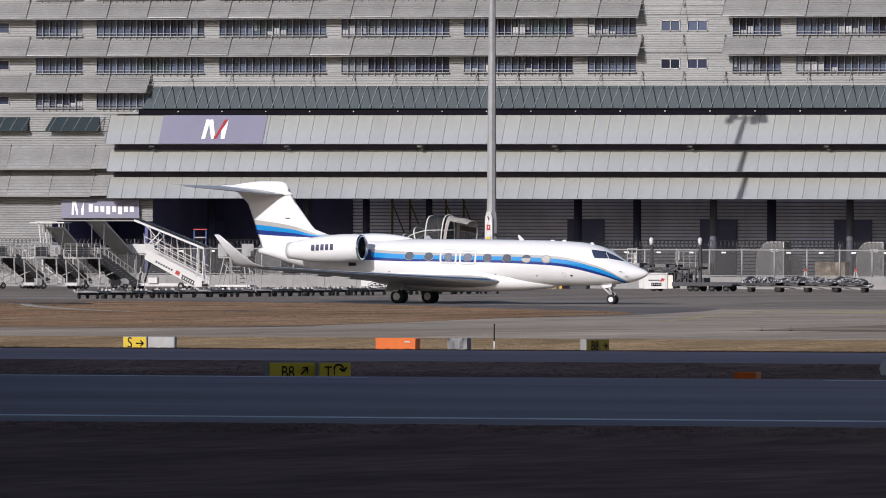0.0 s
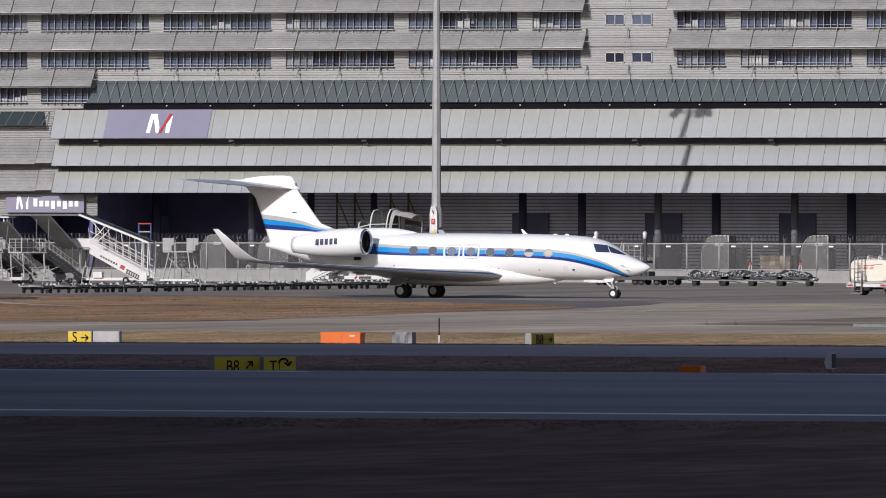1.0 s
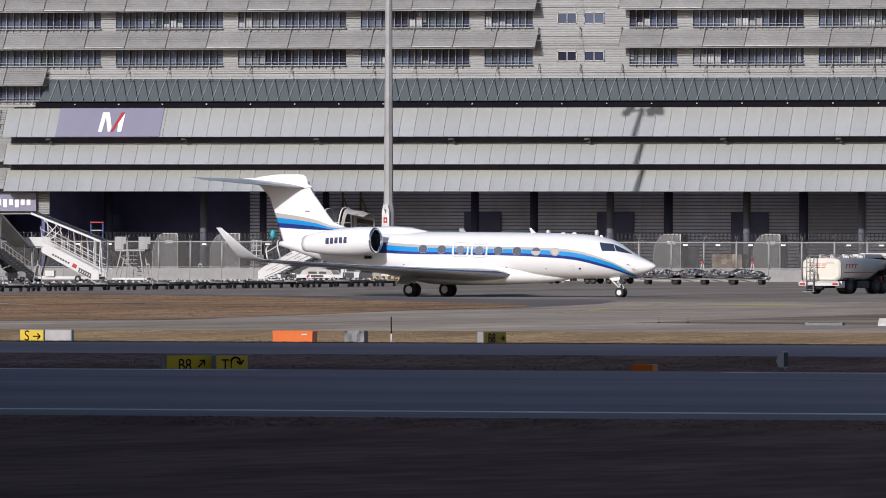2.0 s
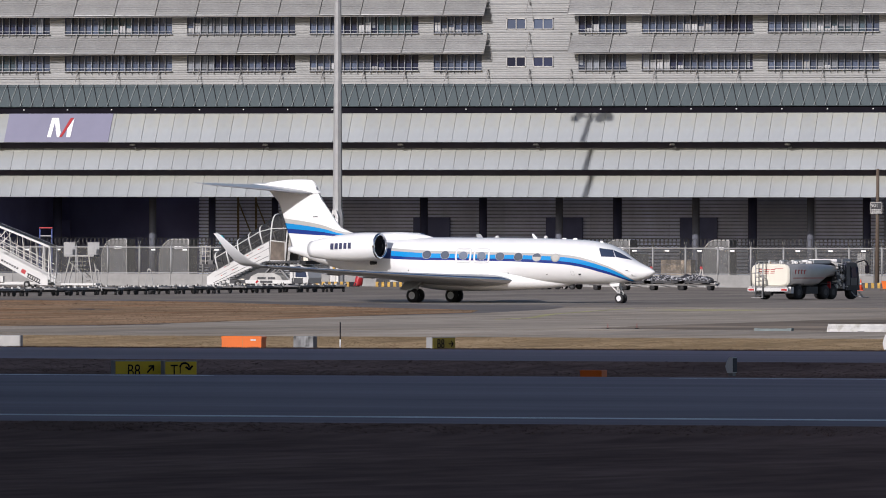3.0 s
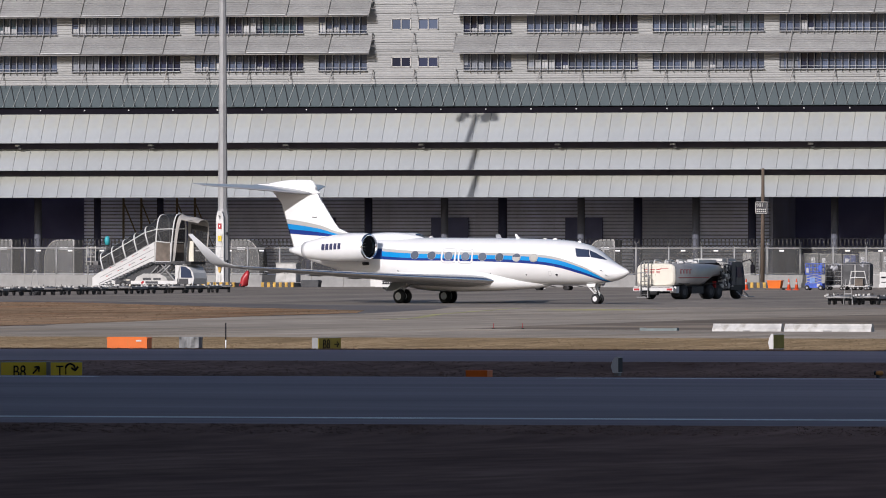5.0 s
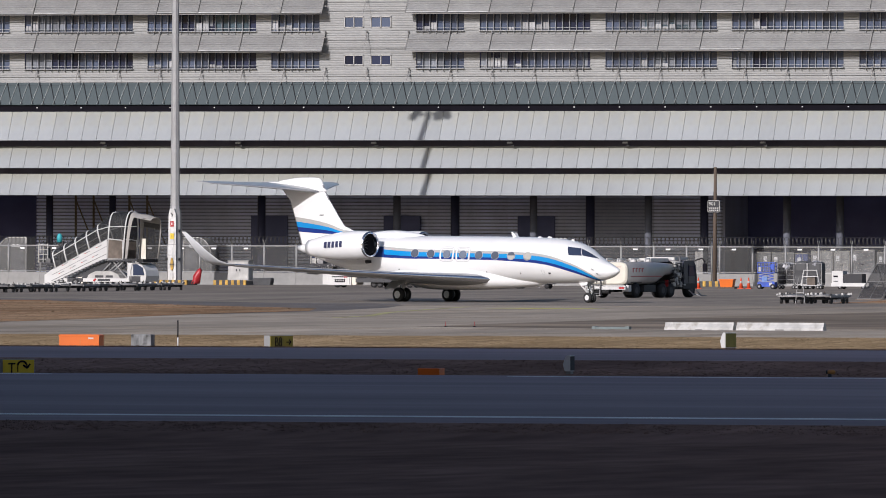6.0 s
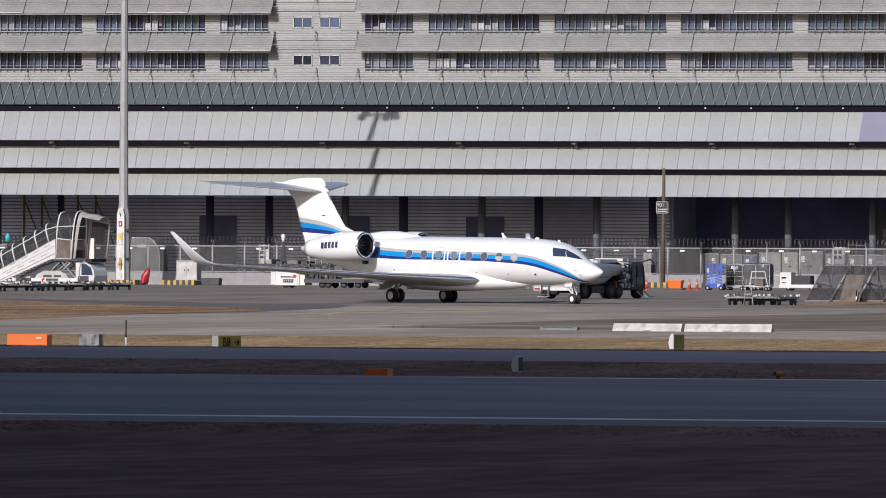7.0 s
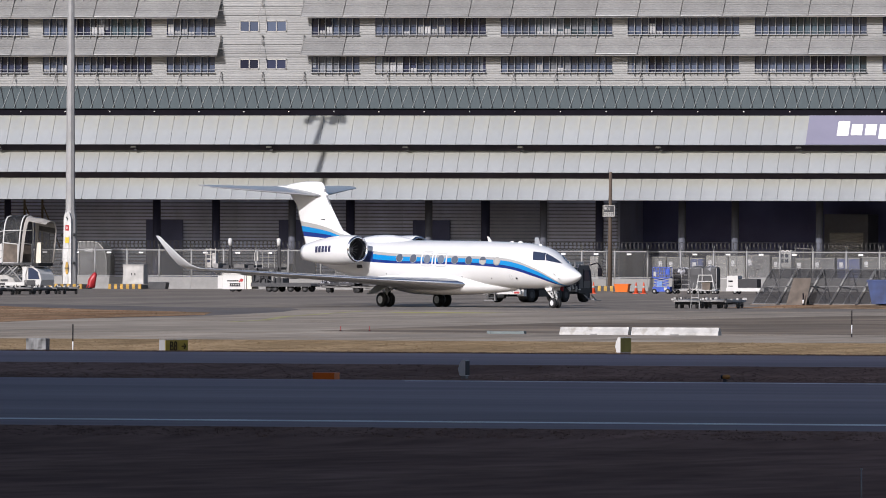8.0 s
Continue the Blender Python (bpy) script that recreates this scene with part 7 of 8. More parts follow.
loader(-262.62, 872, "white and black cargo high loader with two lamp posts", WHITE)
loader(-290.3, 886, "white and black cargo high loader behind the stairs", STAIR_DARK)
o = thing("covered_winch", "small winch under a teal cover on a post", "winch", pose(-289.9, 885, 0))
part("post", beam(B(), (0, 0, 0), (0, 0, 3.8), 0.14), DARK_STEEL, o)
part("cover", loft(B(), [[(0.2 * r * math.cos(a), 0.2 * r * math.sin(a), z) for a in [k * math.tau / 10 for k in range(10)]] for z, r in ((3.6, 1.0), (3.95, 1.2), (4.2, 1.0), (4.32, 0.4))]), TEAL, o)

# ---- flat cargo dollies
dolly = thing("cargo_dolly", "low flat steel cargo dolly with small black wheels", "dolly", pose(-254.5, 760, 0), group="row of parked dollies")
random.seed(41)
for y in (-0.78, 0.78):
    part("side_rail", box(B(), -1.6, 1.6, y - 0.05, y + 0.05, 0.38, 0.52), DECK, dolly)
for x in (-1.6, -0.8, 0.0, 0.8, 1.6):
    part("cross_member", box(B(), x - 0.04, x + 0.04, -0.73, 0.73, 0.41, 0.50), DECK, dolly)
for k in range(9):
    part("roller", tube(B(), (-1.45 + 0.36 * k, -0.72, 0.49), (-1.45 + 0.36 * k, 0.72, 0.49), 0.055, n=8), STEEL, dolly)
for x in (-1.1, 1.1):
    part("axle_beam", box(B(), x - 0.1, x + 0.1, -0.7, 0.7, 0.24, 0.40), DARK_STEEL, dolly)
    part("turntable", tube(B(), (x, 0, 0.32), (x, 0, 0.42), 0.35, n=12), DARK_STEEL, dolly)
    for y in (-0.62, 0.62):
        part("wheel", wheel_shape(B(), x, y, 0.2, 0.2, 0.15, 14), RUBBER, dolly)
part("tow_bar", beam(B(), (1.6, 0, 0.40), (2.5, 0, 0.25), 0.07), STEEL, dolly)
for x in (-1.6, -0.55, 0.5, 1.6):
    for y in (-0.8, 0.8):
        h = random.uniform(0.06, 0.16)
        part("corner_stop", box(B(), x - 0.06, x + 0.06, y - 0.06, y + 0.06, 0.50, 0.52 + h), (STEEL, OLD_WHITE, DARK_STEEL)[int(h * 90) % 3], dolly)
part("brake_lever", beam(B(), (-1.62, 0.5, 0.48), (-1.85, 0.5, 0.72), 0.04), RUST, dolly)
dolly_spots = []
for k in range(24):
    u = k / 23
    dolly_spots.append((-248.9 - 7.6 * u, 700 + 110 * u))
for k, (x, y) in enumerate(dolly_spots):
    m = pose(x + 0.25 * math.sin(k * 2.3), y, 0, 0, 0, 95 + 14 * math.sin(k * 1.7))
    if k == 0:
        dolly.matrix_basis = m
    else:
        copy_thing(dolly, m)
for k, tint in ((3, STEEL), (9, STEEL), (12, STEEL), (1, DECK)):
    x, y = dolly_spots[k]
    o = thing("raised_tow_bar", "steel tow bar folded upright on a dolly", "tow bar", pose(x, y - 1.9, 0))
    bm = B()
    beam(bm, (-0.36, 0, 0.3), (-0.1, 0, 1.75), 0.05)
    beam(bm, (0.36, 0, 0.3), (0.1, 0, 1.75), 0.05)
    part("arm", bm, STEEL, o)
    part("cross_brace", beam(B(), (-0.22, 0, 1.0), (0.22, 0, 1.0), 0.05), tint, o)
    part("eye", tube(B(), (0, -0.05, 1.75), (0, 0.05, 1.75), 0.07, n=10), tint, o)
    part("foot_wheel", wheel_shape(B(), 0, 0, 0.12, 0.12, 0.08, 10), RUBBER, o)
for x in (-249.3, -246.9, -244.6, -242.2):
    copy_thing(dolly, pose(x, 860, 0, 0, 0, 4))
for x, y, a in ((-169.9, 661, 97), (-167.95, 661.5, 84), (-170.6, 665.5, 92), (-168.6, 666, 99)):
    copy_thing(dolly, pose(x, y, -0.09, 0, 0, a))
o = thing("raised_tow_bar", "steel tow bar folded upright on a dolly", "tow bar", pose(-168.9, 658.6, -0.42))
part("arm", beam(beam(B(), (-0.3, 0, 0.3), (-0.12, 0, 1.9), 0.03), (0.3, 0, 0.3), (0.12, 0, 1.9), 0.03), STEEL, o)
part("cross_brace", beam(B(), (-0.22, 0, 1.0), (0.22, 0, 1.0), 0.05), STEEL, o)

# heaps of folded nets and film on dark pallets on the four dollies by the fence
random.seed(11)
NET_DARK = material("dark_cargo_net", (0.022, 0.022, 0.028), 0.8, grain=0.3, size=5.0)
FILM_WHITE = island_tone(material("white_film_scraps", (0.52, 0.52, 0.54), 0.4, grain=0.2, size=4.0), 0.45)
for x, w in ((-249.3, 3.7), (-246.9, 2.4), (-244.6, 3.3), (-242.2, 2.6)):
    o = thing("cargo_pallet", "flat dark aircraft pallet on a dolly", "cargo pallet", pose(x, 860, 0.54), group="pallets on dollies")
    part("sheet", box(B(), -w / 2, w / 2, -1.0, 1.0, 0.08, 0.16), STAIR_DARK, o)
    for y0, x0 in ((-1.06, -w * 0.3), (1.0, w * 0.3 - 0.15)):
        part("edge_rail", box(B(), -w / 2, w / 2, y0, y0 + 0.06, 0.04, 0.20), DARK_STEEL, o)
        part("skid", box(B(), x0, x0 + 0.15, -0.9, 0.9, 0, 0.08), DARK_STEEL, o)
    o = thing("cargo_net_heap", "crumpled heap of dark cargo nets and white film", "cargo net", pose(x, 860, 0.70), group="heaps on dollies")
    for j in range(4):
        rings = []
        cx, cy = (-0.95 + 0.62 * j) * w / 3.2 + random.uniform(-0.1, 0.1), random.uniform(-0.2, 0.2)
        h0 = random.uniform(0.25, 0.52)
        for z, r in ((0, 0.72), (0.2, 0.75), (0.45, 0.66), (0.68, 0.5), (0.85, 0.36), (0.95, 0.18), (1.0, 0.02)):
            rings.append([(cx + r * random.uniform(0.75, 1.25) * math.cos(a) * 0.8, cy + r * random.uniform(0.7, 1.2) * math.sin(a) * 0.8, z * h0 + random.uniform(0, 0.09)) for a in [k * math.tau / 22 for k in range(22)]])
        part("fold", loft(B(), rings, smooth=False), (NET_DARK, TARP)[j % 2], o)
    for mat, count, thick in ((FILM_WHITE, 170, 0.07), (NET_DARK, 160, 0.05), (SCRAP, 120, 0.05)):
        bm = B()
        for j in range(count):                        # loose ends of net, strap and film
            cx, cy = random.uniform(-0.46, 0.46) * w, random.uniform(-0.85, 0.0)
            cz = random.uniform(0.0, 0.55) * (1 - abs(cx) / (0.62 * w))
            d = Vector((random.uniform(-1, 1), random.uniform(-0.4, 0.4), random.uniform(-0.7, 0.7))).normalized() * random.uniform(0.05, 0.22)
            beam(bm, Vector((cx, cy, cz)) - d / 2, Vector((cx, cy, cz)) + d / 2, random.uniform(0.02, thick), 0.035)
        part("net_scrap", bm, mat, o, kind="stuff")
for x in (-263.4, -259.0):
    o = thing("warning_trestle", "white trestle with a red top by the fence", "trestle", pose(x, 921.0, 0))
    part("leg", beam(beam(B(), (-0.32, 0, 0), (-0.06, 0, 1.6), 0.08), (0.32, 0, 0), (0.06, 0, 1.6), 0.08), OLD_WHITE, o)
    part("top", box(B(), -0.10, 0.10, -0.08, 0.08, 1.55, 1.78), RED, o)
    part("lamp", tube(B(), (0, 0, 1.78), (0, 0, 1.98), 0.06, n=8), DARK_STEEL, o)
    part("shelf", box(B(), -0.25, 0.25, -0.06, 0.06, 0.8, 0.9), WHITE, o)

# ---- refuelling truck: x to the cab, y to its left
tk = thing("fuel_truck", "white and grey aircraft refuelling tanker seen from behind", "tank truck", pose(-194.6, 708.5, 0, 0, 0, 79.5) @ Matrix.Diagonal((1.13, 1.13, 0.97, 1)))


def tank_ring(x, w, z0, z1, n=36):
    """A boxy oval across the tank."""
    ring = []
    for k in range(n):
        a = k * math.tau / n
        c, d = math.cos(a), math.sin(a)
        ring.append((x, w * math.copysign(abs(c)**0.42, c), (z0 + z1) / 2 + (z1 - z0) / 2 * math.copysign(abs(d)**0.42, d)))
    return ring


CAB_BLUE = material("dark_cab_paint", (0.045, 0.05, 0.075), 0.3, grain=0.05, size=3.0, stain=0.15, stain_size=1.5)
# the grey also carries the shade of the tank's side, unlike its end
TANK_SHADE = material("shaded_tank_metal", (0.37, 0.365, 0.365), 0.35, 0.5, grain=0.04, size=2.0, stain=0.1, stain_size=0.6)
tank = part("tank", loft(B(), [tank_ring(*r) for r in ((0.16, 1.22, 0.86, 2.40), (3.6, 1.22, 0.84, 2.40), (4.2, 1.22, 0.95, 2.40), (5.3, 1.2, 1.45, 2.38), (6.5, 1.14, 1.55, 2.30), (6.7, 1.0, 1.65, 2.2))]), TANK_SHADE, tk, "smooth tank, grey with the shade of its side")
cap = part("tank_end", loft(loft(B(), [tank_ring(*r) for r in ((-0.03, 1.10, 0.97, 2.28), (0.0, 1.17, 0.91, 2.35), (0.08, 1.225, 0.85, 2.405))], caps=False), [tank_ring(-0.03, 1.10, 0.97, 2.28), tank_ring(-0.031, 0.02, 1.62, 1.66)], caps=False, smooth=False), CREAM, tk, "cream rear end of the tank")
part("tank_end_band", loft(B(), [tank_ring(0.08, 1.225, 0.85, 2.405), tank_ring(0.17, 1.225, 0.85, 2.405)], caps=False), CREAM, tk)
bm = B()
for y0, y1 in ((0.72, 0.42), (0.36, 0.02), (-0.04, -0.34)):                # a slanted mark of bars
    side_plate(bm, [(-0.036, 1.98), (-0.034, 1.98), (-0.034, 2.03), (-0.036, 2.03)], y1, y0)
    side_plate(bm, [(-0.036, 1.86), (-0.034, 1.86), (-0.034, 1.90), (-0.036, 1.90)], y1 + 0.04, y0 - 0.02)
    side_plate(bm, [(-0.036, 1.75), (-0.034, 1.75), (-0.034, 1.80), (-0.036, 1.80)], y1 + 0.06, y0 + 0.02)
side_plate(bm, [(-0.036, 2.06), (-0.034, 2.06), (-0.034, 2.09), (-0.036, 2.09)], -0.85, -0.30)
part("lettering_bar", bm, RED, cap)
bm = B()
for k in range(4):
    box(bm, 0.75 + 0.4 * k, 1.02 + 0.4 * k, -1.232, -1.222, 1.95, 2.0)
    box(bm, 0.75 + 0.4 * k, 0.85 + 0.4 * k, -1.232, -1.222, 1.72, 1.95)
box(bm, 0.5, 4.6, -1.232, -1.222, 1.42, 1.47)
part("lettering_bar", bm, RED, tank)
part("bumper", box(B(), -0.34, -0.08, -1.28, 1.28, 0.55, 0.78), WHITE, tk)
part("light_bar", box(B(), -0.30, -0.1, -1.22, 1.22, 0.80, 0.88), OLD_WHITE, tk)
for y in (-1.05, 1.05):
    part("tail_light", box(B(), -0.36, -0.34, y - 0.17, y + 0.17, 0.60, 0.73), RED, tk)
bm = B()
for y in (0.28, 0.74):
    rail(bm, [(-0.42, y, 0.16), (-0.40, y, 2.38), (-0.2, y, 2.52), (0.1, y, 2.5)], 0.04, 8)
for k in range(7):
    tube(bm, (-0.41, 0.28, 0.3 + 0.30 * k), (-0.41, 0.74, 0.3 + 0.30 * k), 0.025, n=6)
rail(bm, [(-0.46, 0.98, 0.9), (-0.50, 0.98, 1.75), (-0.46, 0.5, 1.8), (-0.46, 0.2, 1.5), (-0.44, 0.2, 0.9)], 0.035, 8)
part("ladder", bm, STEEL, tk, "galvanised rear ladder with a hand rail")
part("step_plate", box(box(B(), -0.55, -0.22, 0.2, 0.95, 0.12, 0.17), -0.5, -0.3, 0.25, 0.3, 0.15, 0.55), STEEL, tk)
part("hose_drum", tube(B(), (-0.12, 0.75, 0.42), (-0.12, -0.2, 0.42), 0.16, n=14), RUBBER, tk)
part("frame", box(B(), 0.0, 9.2, -0.5, 0.5, 0.55, 0.84), DARK_STEEL, tk)
bm = B()
rail(bm, [(0.25, 0.85, 2.38), (0.25, 0.85, 2.56), (6.2, 0.85, 2.56), (6.2, 0.85, 2.3)], 0.03)
for x in (0.3, 2.0, 3.9):
    rail(bm, [(x, -0.45, 2.38), (x + 0.1, -0.45, 2.62), (x + 0.75, -0.45, 2.62), (x + 0.85, -0.45, 2.38)], 0.05, 8)
    rail(bm, [(x, 0.25, 2.38), (x + 0.1, 0.25, 2.62), (x + 0.75, 0.25, 2.62), (x + 0.85, 0.25, 2.38)], 0.05, 8)
part("top_rail", bm, WHITE, tk)
for x in (0.75, 2.4, 4.3):
    part("manhole", tube(B(), (x, 0, 2.38), (x, 0, 2.5), 0.28, n=14), STEEL, tk)
part("side_skirt", box(box(B(), 2.35, 3.9, -1.18, -0.75, 0.38, 0.86), 2.35, 3.9, 0.75, 1.18, 0.38, 0.86), DARK_STEEL, tk)
part("side_locker", box(box(B(), 0.25, 0.62, -1.2, -0.8, 0.42, 0.86), 0.25, 0.62, 0.8, 1.2, 0.42, 0.86), WHITE, tk)
part("pump_cabinet", box(B(), 6.75, 7.5, -0.9, 1.1, 0.6, 2.3), DARK_STEEL, tk)
part("deck_box", box(B(), 4.6, 6.9, -0.55, 0.9, 2.42, 2.66), WHITE, tk)
part("deck_box", box(B(), 7.0, 8.9, -0.9, 0.9, 2.55, 2.72), WHITE, tk)
bm = B()
for k in range(5):
    rail(bm, [(6.5 + 0.22 * k, -1.1, 0.7), (6.5 + 0.22 * k, -1.1, 2.35), (6.5 + 0.22 * k, -0.8, 2.5)], 0.03)
for z in (0.95, 1.45, 1.95, 2.35):
    rail(bm, [(6.3, -1.12, z), (7.6, -1.12, z)], 0.035)
part("hose_rack", bm, OLD_WHITE, tk)
part("cab", loft(B(), [[(7.7, -1.18, z), (9.5 - d, -1.18, z), (9.5 - d, 1.18, z), (7.7, 1.18, z)] for z, d in ((0.6, 0), (1.35, 0.03), (2.2, 0.25), (2.5, 0.5))], smooth=False), CAB_BLUE, tk, "dark blue-grey cab")
part("cab_window", box(B(), 8.35, 9.15, -1.21, -1.18, 1.45, 2.15), COCKPIT_GLASS, tk)
part("cab_door_gap", box(box(B(), 8.25, 8.28, -1.195, -1.18, 0.7, 2.25), 9.2, 9.23, -1.195, -1.18, 0.7, 2.2), BLACK, tk)
part("door_sill", box(B(), 7.8, 9.4, -1.21, -1.18, 0.6, 0.95), DARK_STEEL, tk)
for y in (-1.5, 1.5):
    part("mirror_arm", rail(B(), [(9.1, y * 0.8, 2.5), (9.6, y * 0.95, 2.66), (9.85, y, 2.45), (9.85, y, 2.0)], 0.04), BLACK, tk)
    part("mirror", box(B(), 9.8, 9.9, y - 0.12, y + 0.12, 1.75, 2.3), BLACK, tk)
random.seed(31)
for k in range(40):                                   # valves, gauges and small lockers behind the cab
    px, pz = random.uniform(6.2, 7.75), random.uniform(0.7, 2.45)
    if k % 3 == 0:
        part("valve", tube(B(), (px, -1.24, pz), (px, -1.08, pz), random.uniform(0.05, 0.12), n=10), (OLD_WHITE, WHITE)[k % 2], tk)
    else:
        part("locker", box(B(), px - random.uniform(0.05, 0.15), px + random.uniform(0.05, 0.15), -1.2, -0.9, pz - random.uniform(0.05, 0.2), pz + random.uniform(0.05, 0.2)), (STAIR_DARK, OLD_WHITE, DARK_STEEL, STAIR_DARK)[k % 4], tk)
part("cab_rear_window", box(B(), 7.66, 7.7, -0.7, 0.7, 1.7, 2.3), COCKPIT_GLASS, tk)
part("exhaust_stack", tube(B(), (7.6, -0.95, 0.9), (7.6, -0.95, 2.75), 0.08, n=10), STEEL, tk)
part("foot_step", rail(rail(B(), [(8.3, -1.2, 0.5), (8.3, -1.5, 0.2), (9.3, -1.5, 0.2), (9.3, -1.2, 0.5)], 0.04), [(8.6, -1.2, 0.3), (8.6, -1.75, 0.14), (9.5, -1.75, 0.14)], 0.035), STEEL, tk)
part("warning_plate", box(B(), 5.5, 5.56, -1.2, -1.0, 0.75, 1.2), RED, tk)
wheels(tk, [(1.35, -1.0), (1.35, 1.0), (4.9, -1.0), (4.9, 1.0), (5.95, -1.0), (5.95, 1.0), (8.7, -1.0), (8.7, 1.0)], 0.5, 0.4, hub=STAIR_DARK)
part("mudguard", box(box(box(B(), 0.7, 2.0, -1.2, -0.8, 1.02, 1.06), 0.7, 2.0, 0.8, 1.2, 1.02, 1.06), 4.3, 6.5, -1.2, -0.8, 1.04, 1.08), RUBBER, tk)
part("mud_flap", box(box(B(), 0.62, 0.66, -1.2, -0.8, 0.2, 0.95), 0.62, 0.66, 0.8, 1.2, 0.2, 0.95), RUBBER, tk)

# ---- bin, cones, small lifts and trolleys by the fence
o = thing("salt_bin", "orange plastic grit bin beside the sign post", "bin", pose(-230.15, 874, 0))
part("body", loft(B(), [[(x * s, y * s * 0.7, z) for x, y in ((-0.55, -0.55), (0.55, -0.55), (0.55, 0.55), (-0.55, 0.55))] for z, s in ((0.12, 0.88), (0.7, 1.05))], smooth=False), ORANGE, o)
part("rim", box(B(), -0.62, 0.62, -0.44, 0.44, 0.70, 0.76), ORANGE, o)
part("pallet", box(B(), -0.7, 0.7, -0.5, 0.5, 0, 0.12), WOOD, o)
for x, y in ((-227.45, 868), (-226.95, 868.5), (-230.95, 868)):
    o = thing("traffic_cone", "orange traffic cone with a square foot", "traffic cone", pose(x, y, 0), group="traffic cones")
    part("cone", tube(B(), (0, 0, 0.05), (0, 0, 0.9), 0.17, 0.035, n=14), CONE_RED, o)
    part("foot", box(B(), -0.24, 0.24, -0.24, 0.24, 0, 0.05), CONE_RED, o)
    part("band", tube(B(), (0, 0, 0.45), (0, 0, 0.62), 0.112, 0.086, n=14), OLD_WHITE, o)
LIFT_BLUE = material("bright_blue_paint", (0.016, 0.065, 0.40), 0.45, grain=0.15, size=3.0, stain=0.25, stain_size=1.2)
o = thing("scissor_lift", "small blue electric scissor lift platform", "lift platform", pose(-225.3, 868, 0))
part("base", box(B(), -0.7, 0.7, -0.4, 0.4, 0.18, 0.55), LIFT_BLUE, o)
for k in range(3):
    z = 0.6 + 0.22 * k
    for d in (-1, 1):
        part("scissor_arm", beam(B(), (-0.6 * d, -0.3, z), (0.6 * d, -0.3, z + 0.2), 0.07), LIFT_BLUE, o)
part("platform", box(B(), -0.72, 0.72, -0.42, 0.42, 1.25, 1.33), LIFT_BLUE, o)
bm = B()
for x in (-0.68, -0.34, 0, 0.34, 0.68):
    for y in (-0.4, 0.4):
        rail(bm, [(x, y, 1.3), (x, y, 2.1)], 0.03)
for z in (1.5, 1.8, 2.1):
    rail(bm, [(-0.68, -0.4, z), (0.68, -0.4, z), (0.68, 0.4, z), (-0.68, 0.4, z), (-0.68, -0.4, z)], 0.03)
part("guard_rail", bm, LIFT_BLUE, o)
part("battery_case", box(B(), -0.30, 0.12, -0.46, -0.4, 0.58, 1.0), material("pale_blue", (0.12, 0.22, 0.50), 0.5, grain=0.3, size=4.0), o)
part("notice_plate", box(box(B(), 0.25, 0.5, -0.44, -0.4, 0.28, 0.5), -0.6, -0.42, -0.44, -0.42, 1.4, 1.75), OLD_WHITE, o)
part("control_panel", box(B(), 0.4, 0.66, -0.46, -0.40, 1.55, 2.0), LIFT_BLUE, o)
wheels(o, [(-0.55, -0.4), (0.55, -0.4), (-0.55, 0.4), (0.55, 0.4)], 0.2, 0.14)
def film(o, h, top):
    """A crumpled sheet of clear film over the top of a load."""
    rings = []
    for z, r in ((top - 0.42, 0.92), (top - 0.2, 1.06), (top, 0.95), (top + 0.09, 0.6), (top + 0.12, 0.05)):
        rings.append([(h * r * random.uniform(0.82, 1.1) * math.cos(a), 0.62 * r * random.uniform(0.85, 1.1) * math.sin(a), z + random.uniform(-0.07, 0.07)) for a in [k * math.tau / 22 for k in range(22)]])
    part("film", loft(B(), rings, smooth=False), PLASTIC_WRAP, o, "crumpled clear film")


random.seed(29)
for x, h, tarp in ((-224.1, 0.76, False), (-222.95, 0.55, True), (-221.8, 0.58, True)):
    o = thing("cage_trolley", "wire cage trolley with a dark tarpaulin cover" if tarp else "galvanised wire cage trolley with film over its load", "cage trolley", pose(x, 870.0, 0), group="cage trolleys")
    part("base", box(B(), -h, h, -0.6, 0.6, 0.3, 0.42), STEEL, o)
    bm = B()
    for px in (-h + 0.02, 0, h - 0.02):
        for py in (-0.58, 0.58):
            beam(bm, (px, py, 0.4), (px, py, 2.05), 0.05)
    for z in (0.75, 1.1, 1.5, 2.05):
        rail(bm, [(-h + 0.02, -0.58, z), (h - 0.02, -0.58, z), (h - 0.02, 0.58, z), (-h + 0.02, 0.58, z), (-h + 0.02, -0.58, z)], 0.022)
    part("cage_frame", bm, STEEL, o)
    for y in (-0.575, 0.57):
        part("cage_side", box(B(), -h + 0.03, h - 0.03, y, y + 0.005, 0.42, 2.0), MESH_SCREEN, o)
    if tarp:
        bm = loft(B(), [[((h + 0.02 + 0.04 * math.sin(9 * a + 7 * z)) * s * math.copysign(abs(math.cos(a)) ** 0.35, math.cos(a)), 0.64 * s * math.copysign(abs(math.sin(a)) ** 0.35, math.sin(a)), z) for a in [k * math.tau / 40 for k in range(40)]] for z, s in ((0.5, 1.0), (1.0, 0.97), (1.5, 1.02), (1.95, 0.98), (2.12, 0.86), (2.2, 0.3))], smooth=False)
        part("cover", bm, TARP, o)
    else:
        part("load", box(B(), -h + 0.1, h - 0.08, -0.5, 0.5, 0.42, 1.62), OLD_STEEL, o)
    if not tarp or x > -222:
        film(o, h * 0.85, 2.1 if tarp else 1.95)
    wheels(o, [(-h + 0.2, -0.5), (h - 0.2, -0.5), (-h + 0.2, 0.5), (h - 0.2, 0.5)], 0.15, 0.1)
o = thing("baggage_cart", "white tubular steel push cart", "cart", pose(-221.0, 865, 0))
bm = B()
